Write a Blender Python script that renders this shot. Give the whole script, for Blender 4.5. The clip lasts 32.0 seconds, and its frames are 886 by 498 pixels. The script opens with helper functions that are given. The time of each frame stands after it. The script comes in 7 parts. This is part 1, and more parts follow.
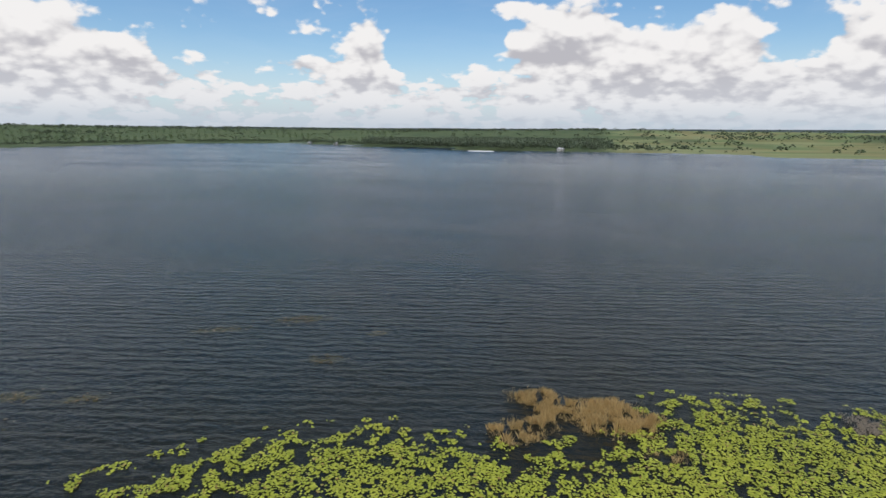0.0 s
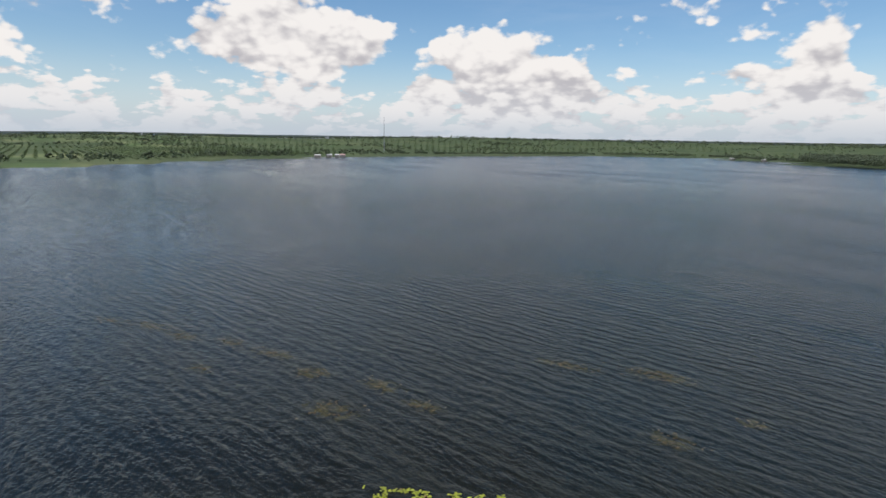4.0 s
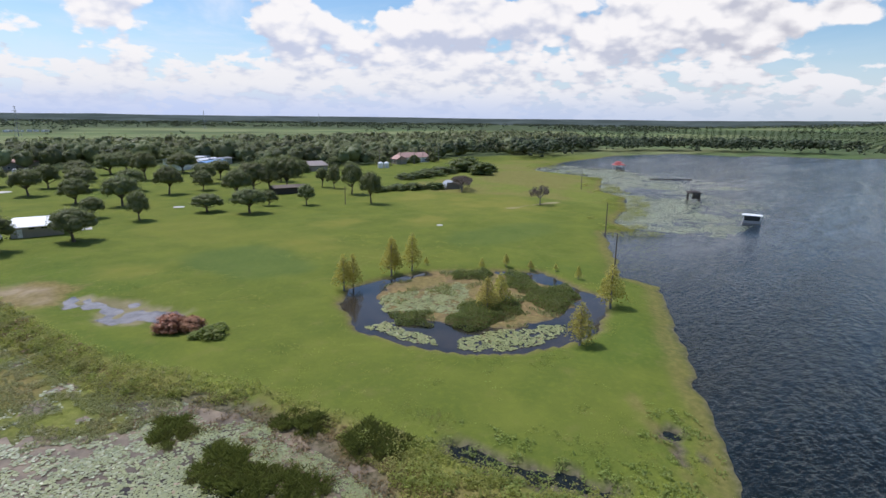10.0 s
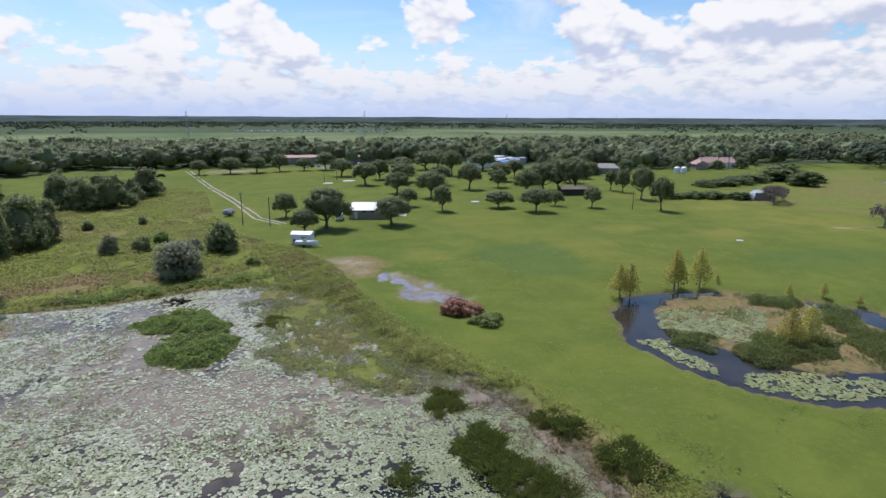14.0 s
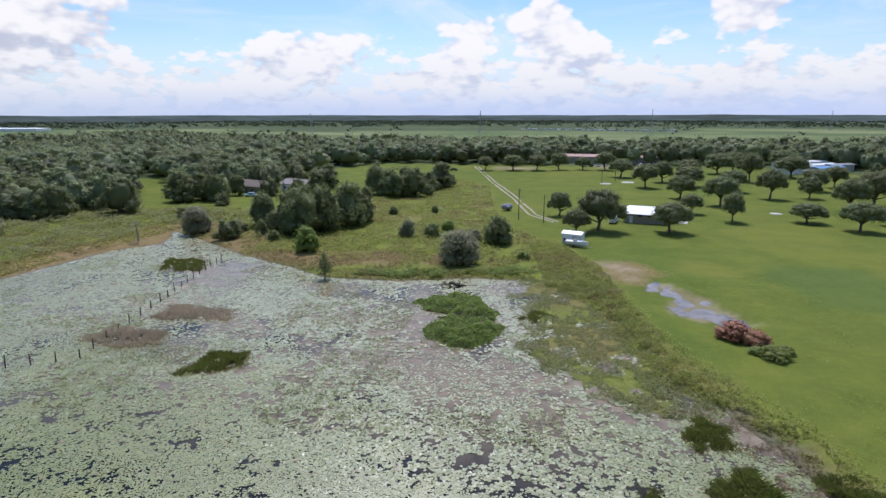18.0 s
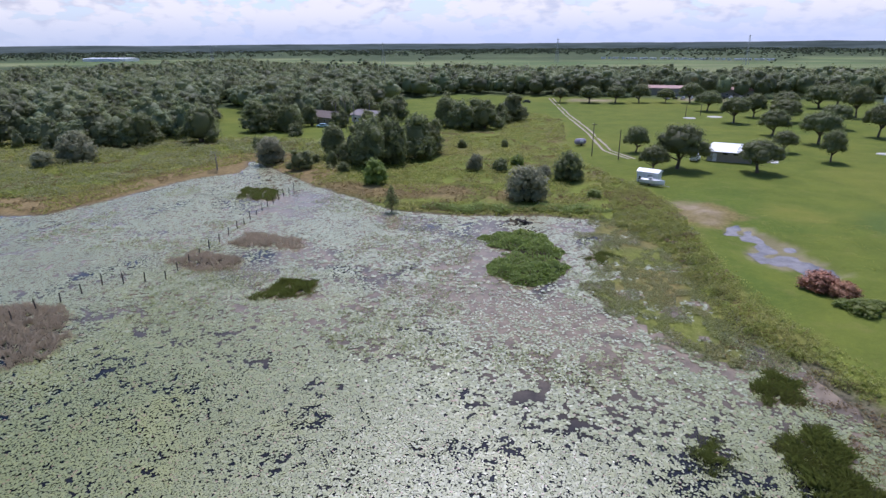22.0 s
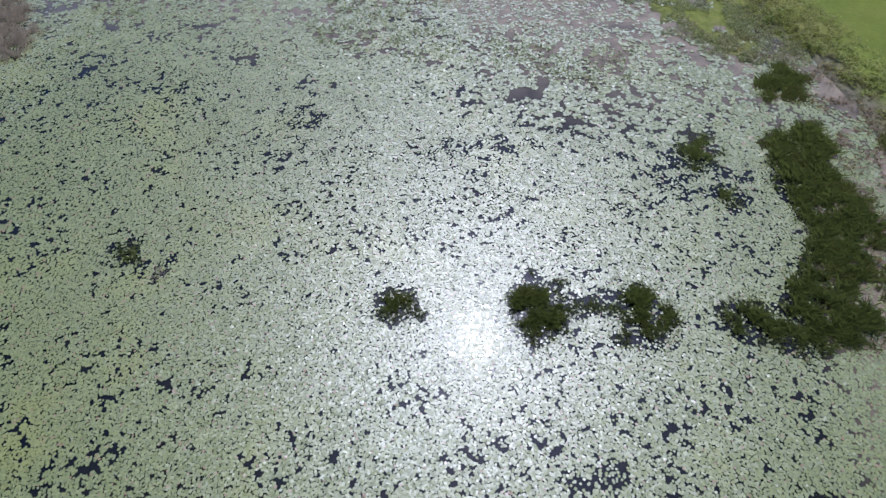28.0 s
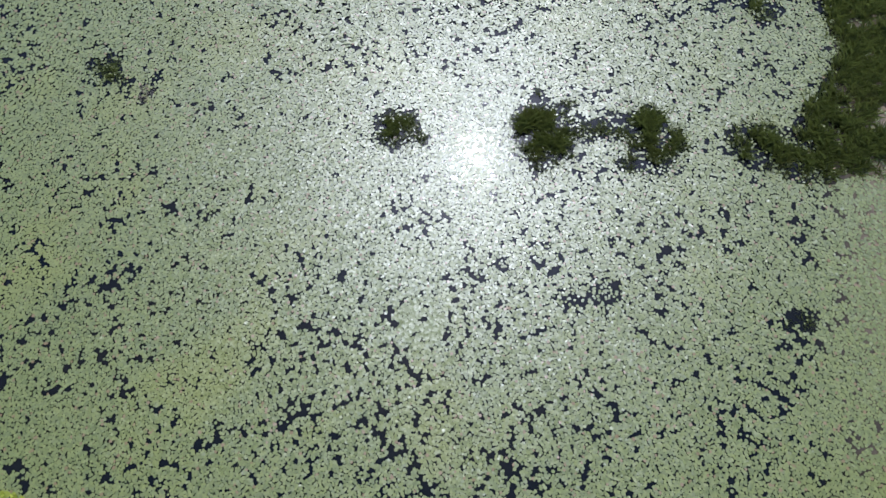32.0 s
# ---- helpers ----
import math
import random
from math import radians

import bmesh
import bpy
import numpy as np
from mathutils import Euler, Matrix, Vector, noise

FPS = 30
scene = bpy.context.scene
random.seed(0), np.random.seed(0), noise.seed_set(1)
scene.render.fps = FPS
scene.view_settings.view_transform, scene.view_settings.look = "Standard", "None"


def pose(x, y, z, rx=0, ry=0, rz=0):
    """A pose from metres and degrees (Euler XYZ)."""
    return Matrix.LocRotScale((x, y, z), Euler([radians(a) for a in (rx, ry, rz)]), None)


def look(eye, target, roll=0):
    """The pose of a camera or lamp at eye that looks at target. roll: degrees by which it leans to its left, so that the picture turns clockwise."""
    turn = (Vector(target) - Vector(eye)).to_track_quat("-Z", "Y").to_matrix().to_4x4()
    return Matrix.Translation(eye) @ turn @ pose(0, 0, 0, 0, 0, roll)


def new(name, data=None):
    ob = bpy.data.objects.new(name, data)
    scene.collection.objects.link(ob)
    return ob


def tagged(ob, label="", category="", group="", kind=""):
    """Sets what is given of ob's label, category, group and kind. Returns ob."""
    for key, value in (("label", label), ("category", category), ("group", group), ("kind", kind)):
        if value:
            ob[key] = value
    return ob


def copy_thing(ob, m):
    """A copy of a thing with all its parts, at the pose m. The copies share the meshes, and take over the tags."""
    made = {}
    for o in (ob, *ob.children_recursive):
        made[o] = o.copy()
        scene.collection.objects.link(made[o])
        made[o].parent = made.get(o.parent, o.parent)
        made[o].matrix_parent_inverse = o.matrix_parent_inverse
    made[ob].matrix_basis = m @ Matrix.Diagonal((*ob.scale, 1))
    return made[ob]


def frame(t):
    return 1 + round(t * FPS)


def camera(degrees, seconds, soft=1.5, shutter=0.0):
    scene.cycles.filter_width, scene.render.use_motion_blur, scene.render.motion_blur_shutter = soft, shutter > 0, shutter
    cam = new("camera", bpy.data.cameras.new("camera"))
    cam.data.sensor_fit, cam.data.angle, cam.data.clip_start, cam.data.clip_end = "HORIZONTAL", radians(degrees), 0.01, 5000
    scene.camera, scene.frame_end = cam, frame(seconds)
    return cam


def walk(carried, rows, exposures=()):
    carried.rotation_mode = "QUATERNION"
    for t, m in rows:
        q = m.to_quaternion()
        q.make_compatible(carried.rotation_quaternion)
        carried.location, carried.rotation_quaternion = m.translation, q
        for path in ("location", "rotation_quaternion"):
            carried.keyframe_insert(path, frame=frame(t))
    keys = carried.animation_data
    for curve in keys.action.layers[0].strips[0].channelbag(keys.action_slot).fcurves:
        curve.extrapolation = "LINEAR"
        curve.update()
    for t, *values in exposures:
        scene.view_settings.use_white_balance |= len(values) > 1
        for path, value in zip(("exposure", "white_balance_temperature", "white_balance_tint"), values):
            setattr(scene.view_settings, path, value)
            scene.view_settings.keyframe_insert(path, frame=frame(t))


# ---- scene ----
cam = camera(76.31, 32.0)
# seconds, eye x, y, z, yaw, pitch, roll
ROWS = [
    (0.0, 3.60, -13.23, 28.14, 15.90, -11.79, 0.34),
    (0.5, 3.16, -11.30, 28.12, 15.98, -11.23, 0.40),
    (1.0, 2.76, -9.49, 28.25, 16.45, -10.87, 0.33),
    (1.5, 2.40, -7.69, 28.36, 17.50, -10.57, 0.15),
    (2.0, 2.22, -6.07, 28.83, 22.32, -10.50, 0.25),
    (2.5, 2.27, -4.25, 28.96, 35.85, -10.66, 0.16),
    (3.0, 2.06, -2.97, 29.03, 43.58, -10.73, 0.14),
    (3.5, 1.66, -2.25, 29.18, 49.51, -10.82, 0.61),
    (5.5, 0.85, -0.47, 29.38, 77.00, -11.17, 0.82),
    (6.0, 0.90, -0.22, 29.46, 84.46, -11.37, 0.97),
    (6.5, 1.15, -0.19, 29.48, 92.93, -11.49, 1.38),
    (7.0, 0.92, -0.13, 29.15, 101.21, -11.72, 1.33),
    (7.5, 0.98, 0.17, 29.11, 107.47, -12.02, 1.32),
    (8.0, 1.14, 0.45, 29.26, 113.52, -12.34, 1.18),
    (8.5, 1.48, 0.55, 29.54, 119.00, -12.65, 1.16),
    (9.0, 0.91, 0.54, 29.44, 124.83, -12.88, 0.89),
    (9.5, 0.85, 0.63, 29.42, 128.08, -12.99, 0.84),
    (10.0, 0.70, 0.76, 29.43, 132.01, -13.07, 0.69),
    (10.5, 0.61, 0.77, 29.46, 136.53, -13.16, 0.64),
    (11.0, 0.62, 0.71, 29.50, 140.55, -13.27, 0.65),
    (11.5, 0.44, 0.88, 29.57, 144.24, -13.33, 0.54),
    (12.0, 0.27, 1.00, 29.61, 146.49, -13.22, 0.44),
    (12.5, 0.29, 0.95, 29.71, 148.36, -13.18, 0.42),
    (13.0, 0.29, 0.90, 29.74, 154.47, -13.28, 0.32),
    (13.5, 0.20, 1.07, 29.62, 157.20, -13.17, 0.27),
    (14.0, 0.03, 0.79, 29.55, 160.85, -13.14, 0.27),
    (14.5, -0.20, 0.69, 29.56, 166.78, -13.10, 0.16),
    (15.0, -0.43, 0.56, 29.62, 171.65, -13.11, 0.12),
    (15.5, -0.61, 0.57, 29.70, 174.58, -13.25, 0.12),
    (17.5, -0.29, 1.01, 29.94, 187.16, -13.29, -0.05),
    (18.0, -0.26, 0.93, 30.02, 188.55, -13.35, -0.08),
    (18.5, -0.30, 0.87, 30.07, 189.43, -13.33, -0.10),
    (19.0, -0.32, 0.79, 30.14, 190.28, -13.35, -0.08),
    (19.5, -0.46, 0.71, 30.13, 193.31, -13.36, -0.22),
    (20.0, -0.60, 0.64, 30.12, 195.53, -13.37, -0.29),
    (20.5, -0.70, 0.64, 30.10, 195.67, -13.38, -0.34),
    (21.0, -0.64, 0.56, 30.07, 195.66, -14.92, -0.31),
    (21.5, -0.56, 0.39, 30.00, 195.72, -17.42, -0.35),
    (22.0, -0.63, 0.11, 30.08, 195.83, -20.02, -0.40),
    (22.5, -0.58, -0.06, 30.23, 195.85, -22.69, -0.34),
    (23.0, -0.57, -0.19, 30.23, 195.86, -25.24, -0.33),
    (23.5, -0.58, -0.31, 30.32, 195.87, -27.84, -0.37),
    (24.0, -0.58, -0.47, 30.37, 195.88, -30.50, -0.41),
    (24.5, -0.67, -0.55, 30.41, 195.96, -33.08, -0.54),
    (25.0, -0.64, -0.66, 30.37, 195.96, -35.60, -0.57),
    (25.5, -0.63, -0.73, 30.36, 195.93, -38.19, -0.61),
    (27.5, -0.69, -1.07, 30.51, 196.27, -48.58, -1.10),
    (28.0, -0.66, -1.14, 30.47, 196.29, -51.11, -1.09),
    (28.5, -0.57, -1.11, 30.44, 196.17, -53.53, -1.02),
    (29.0, -0.45, -1.12, 30.34, 196.00, -55.90, -0.86),
    (29.5, -0.27, -1.18, 30.27, 195.70, -58.43, -0.56),
    (30.0, -0.29, -1.45, 30.36, 196.09, -61.32, -0.93),
    (30.5, -0.19, -1.61, 30.34, 196.12, -63.93, -0.96),
    (31.0, -0.18, -1.67, 30.34, 196.33, -66.02, -1.08),
    (31.5, -0.20, -1.63, 30.25, 196.42, -67.96, -1.09),
    (32.0, -0.22, -1.66, 30.23, 196.61, -69.52, -1.22),
]
walk(cam, [(t, pose(x, y, z, 90 + pitch, 0, yaw) @ pose(0, 0, 0, 0, 0, roll)) for t, x, y, z, yaw, pitch, roll in ROWS],
     [(0.0, -0.15, 6300, 12), (3.0, -0.15, 6450, 12), (7.0, -0.10, 6450, 16), (11.0, -0.06, 6100, 14), (15.0, -0.08, 6000, 14), (20.0, -0.04, 6050, 17), (24.0, -0.05, 5550, 26), (28.0, -0.09, 5550, 19), (32.0, -0.09, 5700, 12)])

# ---- world, sun ----
SUN_AZIMUTH, SUN_HEIGHT = 170.0, 60.0   # compass degrees from +y towards +x, degrees up


def sky_dir(az, el):
    a, e = radians(az), radians(el)
    return Vector((math.sin(a) * math.cos(e), math.cos(a) * math.cos(e), math.sin(e)))


class Nodes:
    """Short forms for building a node tree."""

    def __init__(self, tree):
        self.tree = tree
        tree.nodes.clear()

    def add(self, kind, **props):
        n = self.tree.nodes.new(kind)
        for key, value in props.items():
            setattr(n, key, value)
        return n

    def link(self, a, b):
        self.tree.links.new(a, b)

    def put(self, value, socket):
        if hasattr(value, "is_output"):
            self.link(value, socket)
        else:
            socket.default_value = value

    def math(self, op, a, b=0.0, c=0.0, clamp=False):
        n = self.add("ShaderNodeMath", operation=op, use_clamp=clamp)
        for k, v in enumerate((a, b, c)):
            self.put(v, n.inputs[k])
        return n.outputs[0]

    def vec(self, op, a, b=(0, 0, 0), scale=1.0):
        n = self.add("ShaderNodeVectorMath", operation=op)
        self.put(a, n.inputs[0])
        self.put(b, n.inputs[1])
        n.inputs[3].default_value = scale
        return n.outputs["Value"] if op in ("DOT_PRODUCT", "LENGTH", "DISTANCE") else n.outputs["Vector"]

    def noise(self, vector, scale, detail=4.0, rough=0.55, distortion=0.0):
        n = self.add("ShaderNodeTexNoise")
        if vector is not None:
            self.link(vector, n.inputs["Vector"])
        n.inputs["Scale"].default_value = scale
        n.inputs["Detail"].default_value = detail
        n.inputs["Roughness"].default_value = rough
        n.inputs["Distortion"].default_value = distortion
        return n.outputs["Fac"]

    def step(self, value, lo, hi):
        n = self.add("ShaderNodeMapRange", interpolation_type="SMOOTHSTEP")
        self.put(value, n.inputs["Value"])
        n.inputs["From Min"].default_value = lo
        n.inputs["From Max"].default_value = hi
        return n.outputs["Result"]

    def mix(self, fac, a, b, blend="MIX"):
        n = self.add("ShaderNodeMix", data_type="RGBA", blend_type=blend)
        self.put(fac, n.inputs[0])
        for value, socket in ((a, n.inputs[6]), (b, n.inputs[7])):
            self.put((*value, 1.0) if isinstance(value, tuple) and len(value) == 3 else value, socket)
        return n.outputs[2]


def build_world():
    world = bpy.data.worlds.new("sky")
    scene.world = world
    world.use_nodes = True
    n = Nodes(world.node_tree)
    sky = n.add("ShaderNodeTexSky", sky_type="NISHITA", sun_disc=False, sun_elevation=radians(SUN_HEIGHT), sun_rotation=radians(SUN_AZIMUTH))
    sky.air_density, sky.dust_density, sky.ozone_density = 1.0, 0.6, 1.6
    way = n.vec("NORMALIZE", n.add("ShaderNodeTexCoord").outputs["Generated"])
    split = n.add("ShaderNodeSeparateXYZ")
    n.link(way, split.inputs[0])
    up = split.outputs["Z"]
    flat = n.vec("MULTIPLY", way, (1.0, 1.0, 1.6))
    lifted = n.vec("ADD", flat, (0.0, 0.0, 0.035))

    def puffs(v, scale):
        k = n.add("ShaderNodeTexVoronoi", feature="SMOOTH_F1")
        n.link(v, k.inputs["Vector"])
        k.inputs["Scale"].default_value = scale
        k.inputs["Smoothness"].default_value = 0.5
        return k.outputs["Distance"]

    def field(v, tail):
        """Cloud mass and the creases between its rounded heads."""
        warp = n.add("ShaderNodeTexNoise")
        n.link(v, warp.inputs["Vector"])
        warp.inputs["Scale"].default_value, warp.inputs["Detail"].default_value = 14.0, 3.0
        bent = n.vec("ADD", v, n.vec("SCALE", n.vec("SUBTRACT", warp.outputs["Color"], (0.5, 0.5, 0.5)), scale=0.035))
        crease = n.math("ADD", n.math("MULTIPLY", puffs(bent, 20.0), 0.62), n.math("MULTIPLY", puffs(bent, 52.0), 0.38))
        big = n.noise(v, 7.0, 9.0, 0.52, 0.0)
        small = n.noise(n.vec("MULTIPLY", n.vec("ADD", v, (3.1, 1.7, 0.4)), (1.0, 1.0, 1.7)), 24.0, 7.0, 0.55, 0.0)
        low = n.step(up, 0.17, 0.03)
        mass = n.math("ADD", n.math("MULTIPLY", big, n.math("SUBTRACT", 1.0, n.math("MULTIPLY", low, 0.62))),
                      n.math("MULTIPLY", small, n.math("MULTIPLY", low, 0.62)))
        return n.math("ADD", mass, n.math("MULTIPLY", n.math("SUBTRACT", 0.42, crease), tail)), crease

    (dense, crease), (above, _) = field(flat, 0.20), field(lifted, 0.20)
    # the large cumulus heads: azimuth, elevation, half width, half height, weight
    north = [(0.2, 7.4, 8.0, 4.6, 0.20), (-6.5, 8.0, 3.0, 3.2, 0.16), (5.5, 5.5, 6.0, 2.4, 0.16), (-23.8, 8.0, 2.2, 2.6, 0.20), (-23.3, 4.8, 4.0, 1.6, 0.16), (-30.5, 6.2, 4.0, 0.7, 0.16),
             (-51.0, 7.2, 5.0, 4.2, 0.20), (-44.5, 5.2, 5.0, 2.0, 0.16), (20.5, 6.0, 4.0, 3.6, 0.18), (14.0, 4.0, 5.0, 1.8, 0.15), (-9.8, 11.4, 2.5, 0.9, 0.16)]
    west = [(-78.5, 8.4, 4.5, 2.6, 0.18), (-71.0, 10.0, 4.5, 3.2, 0.2), (-65.0, 9.0, 3.5, 2.4, 0.16), (-106.0, 9.0, 6.0, 3.6, 0.18), (-90.4, 11.6, 5.0, 1.3, 0.18), (-98.4, 9.0, 1.9, 1.2, 0.18),
            (-92.6, 8.0, 2.0, 2.0, 0.15), (-57.8, 4.8, 2.6, 1.4, 0.16), (-117.0, 8.4, 6.0, 3.8, 0.16), (-127.0, 7.0, 5.5, 4.2, 0.16), (-135.0, 6.8, 4.5, 3.8, 0.16)]
    south = [(-146.0, 6.6, 5.0, 3.6, 0.14), (-175.0, 6.3, 5.0, 2.2, 0.13), (172.0, 6.4, 4.0, 2.6, 0.12), (139.0, 6.4, 6.0, 2.6, 0.14), (159.0, 6.4, 5.0, 2.2, 0.12), (175.0, 8.5, 5.0, 1.6, 0.12)]
    gain, base_shade = None, None
    for az, el, wa, we, weight in north + west + south:
        c = sky_dir(az, el)
        off = n.vec("SUBTRACT", way, tuple(c))
        side = n.vec("DOT_PRODUCT", off, tuple(Vector((c.y, -c.x, 0)).normalized() / radians(wa)))
        rise = n.vec("DOT_PRODUCT", off, (0.0, 0.0, 1.0 / radians(we)))
        d2 = n.math("MULTIPLY_ADD", side, side, n.math("MULTIPLY", rise, rise))
        front = n.math("GREATER_THAN", n.vec("DOT_PRODUCT", way, tuple(c)), 0.5)
        bump = n.math("MULTIPLY", n.math("EXPONENT", n.math("MULTIPLY", d2, -1.0)), n.math("MULTIPLY", front, weight))
        under = n.math("MULTIPLY", bump, n.math("MULTIPLY", rise, -1.0))
        gain = bump if gain is None else n.math("ADD", gain, bump)
        base_shade = under if base_shade is None else n.math("ADD", base_shade, under)
    # a thin bright veil towards the sun, open blue away from it
    veil = n.step(n.vec("DOT_PRODUCT", way, tuple(sky_dir(-170.0, 20.0))), 0.1, 0.95)
    total = n.math("ADD", n.math("ADD", dense, n.math("MULTIPLY", gain, 1.25)), n.math("MULTIPLY", veil, 0.05))
    cover = n.step(n.math("ADD", total, n.math("MULTIPLY", n.step(up, 0.115, 0.05), n.math("SUBTRACT", 0.130, n.math("MULTIPLY", veil, 0.03)))), 0.565, 0.625)
    cover = n.math("MULTIPLY", cover, n.math("SUBTRACT", 1.0, n.math("MULTIPLY", n.step(up, 0.22, 0.36), 0.72)))
    relief = n.math("MULTIPLY", n.math("SUBTRACT", above, dense), 2.4)
    thick = n.math("ADD", n.math("ADD", relief, n.math("MULTIPLY", base_shade, 1.05)), n.math("MULTIPLY", n.math("SUBTRACT", total, 0.66), 0.45))
    thick = n.math("ADD", thick, n.math("MULTIPLY", n.math("SUBTRACT", crease, 0.40), 0.55))
    lit = n.step(thick, -0.10, 0.44)
    cloud = n.mix(lit, (1.0, 0.975, 0.93), n.mix(veil, (0.56, 0.55, 0.57), (0.60, 0.65, 0.77)))
    cloud = n.mix(n.math("MULTIPLY", n.step(up, 0.12, 0.03), 0.45), cloud, (0.72, 0.76, 0.80))
    wisps = n.math("MULTIPLY", n.step(n.noise(n.vec("MULTIPLY", way, (1.0, 1.0, 4.0)), 3.0, 6.0, 0.6, 0.6), 0.42, 0.75), n.math("MULTIPLY", n.math("ADD", 0.08, n.math("MULTIPLY", veil, 0.7)), n.math("SUBTRACT", 1.0, n.math("MULTIPLY", n.step(up, 0.20, 0.34), 0.7))))
    rich = n.add("ShaderNodeHueSaturation")
    rich.inputs["Saturation"].default_value = 1.22
    rich.inputs["Hue"].default_value = 0.497
    n.link(sky.outputs[0], rich.inputs["Color"])
    blue = n.vec("SCALE", rich.outputs[0], scale=0.132)
    base = n.mix(wisps, blue, (0.86, 0.92, 1.0))
    base = n.mix(n.math("MULTIPLY", n.step(up, 0.15, 0.0), 0.7), base, n.mix(veil, (0.60, 0.72, 0.84), (0.62, 0.73, 0.95)))
    # the bright glow of thin cloud round the sun
    near_sun = n.vec("DOT_PRODUCT", way, tuple(sky_dir(SUN_AZIMUTH, SUN_HEIGHT)))
    facing = n.math("MAXIMUM", near_sun, 0.0)
    aureole = n.math("ADD", n.math("MULTIPLY", n.math("POWER", facing, 30.0), 3.2), n.math("MULTIPLY", n.math("POWER", facing, 8.0), 0.55))
    both = n.mix(cover, base, cloud)
    glow = n.add("ShaderNodeCombineXYZ")
    for k, tone in enumerate((0.97, 0.95, 1.20)):
        n.link(n.math("MULTIPLY", aureole, tone), glow.inputs[k])
    both = n.vec("ADD", both, glow.outputs[0])
    both = n.mix(n.math("MULTIPLY", n.step(up, 0.055, 0.0), 0.8), both, n.mix(veil, (0.56, 0.64, 0.71), (0.54, 0.64, 0.88)))
    back = n.add("ShaderNodeBackground")
    n.link(both, back.inputs["Color"])
    back.inputs["Strength"].default_value = 1.0
    n.link(back.outputs[0], n.add("ShaderNodeOutputWorld").inputs["Surface"])
    return world


build_world()
sun_data = bpy.data.lights.new("sun", "SUN")
sun_data.energy, sun_data.angle, sun_data.color = 3.35, radians(0.53), (1.0, 0.975, 0.94)
sun = new("sun", sun_data)
sun.matrix_world = look(sky_dir(SUN_AZIMUTH, SUN_HEIGHT) * 200, (0, 0, 0))

# ---- materials ----
def new_mat(name):
    m = bpy.data.materials.new(name)
    m.use_nodes = True
    return m, Nodes(m.node_tree)


def finish(n, color, rough=0.8, bump=None, bump_depth=0.05, strength=0.6, spec=0.5, metal=0.0, ior=1.45, through_light=None):
    b = n.add("ShaderNodeBsdfPrincipled")
    n.put((*color, 1.0) if isinstance(color, tuple) and len(color) == 3 else color, b.inputs["Base Color"])
    n.put(rough, b.inputs["Roughness"])
    n.put(metal, b.inputs["Metallic"])
    n.put(spec, b.inputs["Specular IOR Level"])
    b.inputs["IOR"].default_value = ior
    if bump is not None:
        k = n.add("ShaderNodeBump")
        n.put(strength, k.inputs["Strength"])
        k.inputs["Distance"].default_value = bump_depth
        n.link(bump, k.inputs["Height"])
        n.link(k.outputs[0], b.inputs["Normal"])
    shader = b.outputs[0]
    if through_light is not None:
        t = n.add("ShaderNodeBsdfTranslucent")
        n.put((*through_light, 1.0), t.inputs["Color"])
        mixed = n.add("ShaderNodeMixShader")
        mixed.inputs[0].default_value = 0.5
        n.link(shader, mixed.inputs[1])
        n.link(t.outputs[0], mixed.inputs[2])
        shader = mixed.outputs[0]
    n.link(shader, n.add("ShaderNodeOutputMaterial").inputs["Surface"])


def leafy(name, dark, light, third=None, rough=0.55, spec=0.35, glow=None, per_object=0.25, patch=0.08):
    """Foliage: every leaf its own shade, patches of another, a shift from plant to plant."""
    m, n = new_mat(name)
    geo = n.add("ShaderNodeNewGeometry")
    info = n.add("ShaderNodeObjectInfo")
    c = n.mix(geo.outputs["Random Per Island"], dark, light)
    if third:
        spot = n.step(n.noise(geo.outputs["Position"], patch, 3.0), 0.5, 0.66)
        c = n.mix(n.math("MULTIPLY", spot, 0.6), c, third)
    tint = n.add("ShaderNodeAttribute", attribute_name="tint").outputs["Fac"]
    bright = n.math("ADD", n.math("ADD", 1.0 - per_object / 2, n.math("MULTIPLY", info.outputs["Random"], per_object)), n.math("MULTIPLY", tint, 0.9))
    wide = n.math("ADD", 0.75, n.math("MULTIPLY", n.noise(geo.outputs["Position"], 0.35, 2.0), 0.5))
    h = n.add("ShaderNodeHueSaturation")
    n.link(c, h.inputs["Color"])
    n.link(n.math("MULTIPLY", bright, wide), h.inputs["Value"])
    n.link(n.math("ADD", 0.485, n.math("ADD", n.math("MULTIPLY", info.outputs["Random"], 0.03), n.math("MULTIPLY", tint, 0.02))), h.inputs["Hue"])
    finish(n, h.outputs[0], rough, n.noise(geo.outputs["Position"], 1.6, 4.0, 0.65), 0.3, 0.4, spec, through_light=glow)
    return m


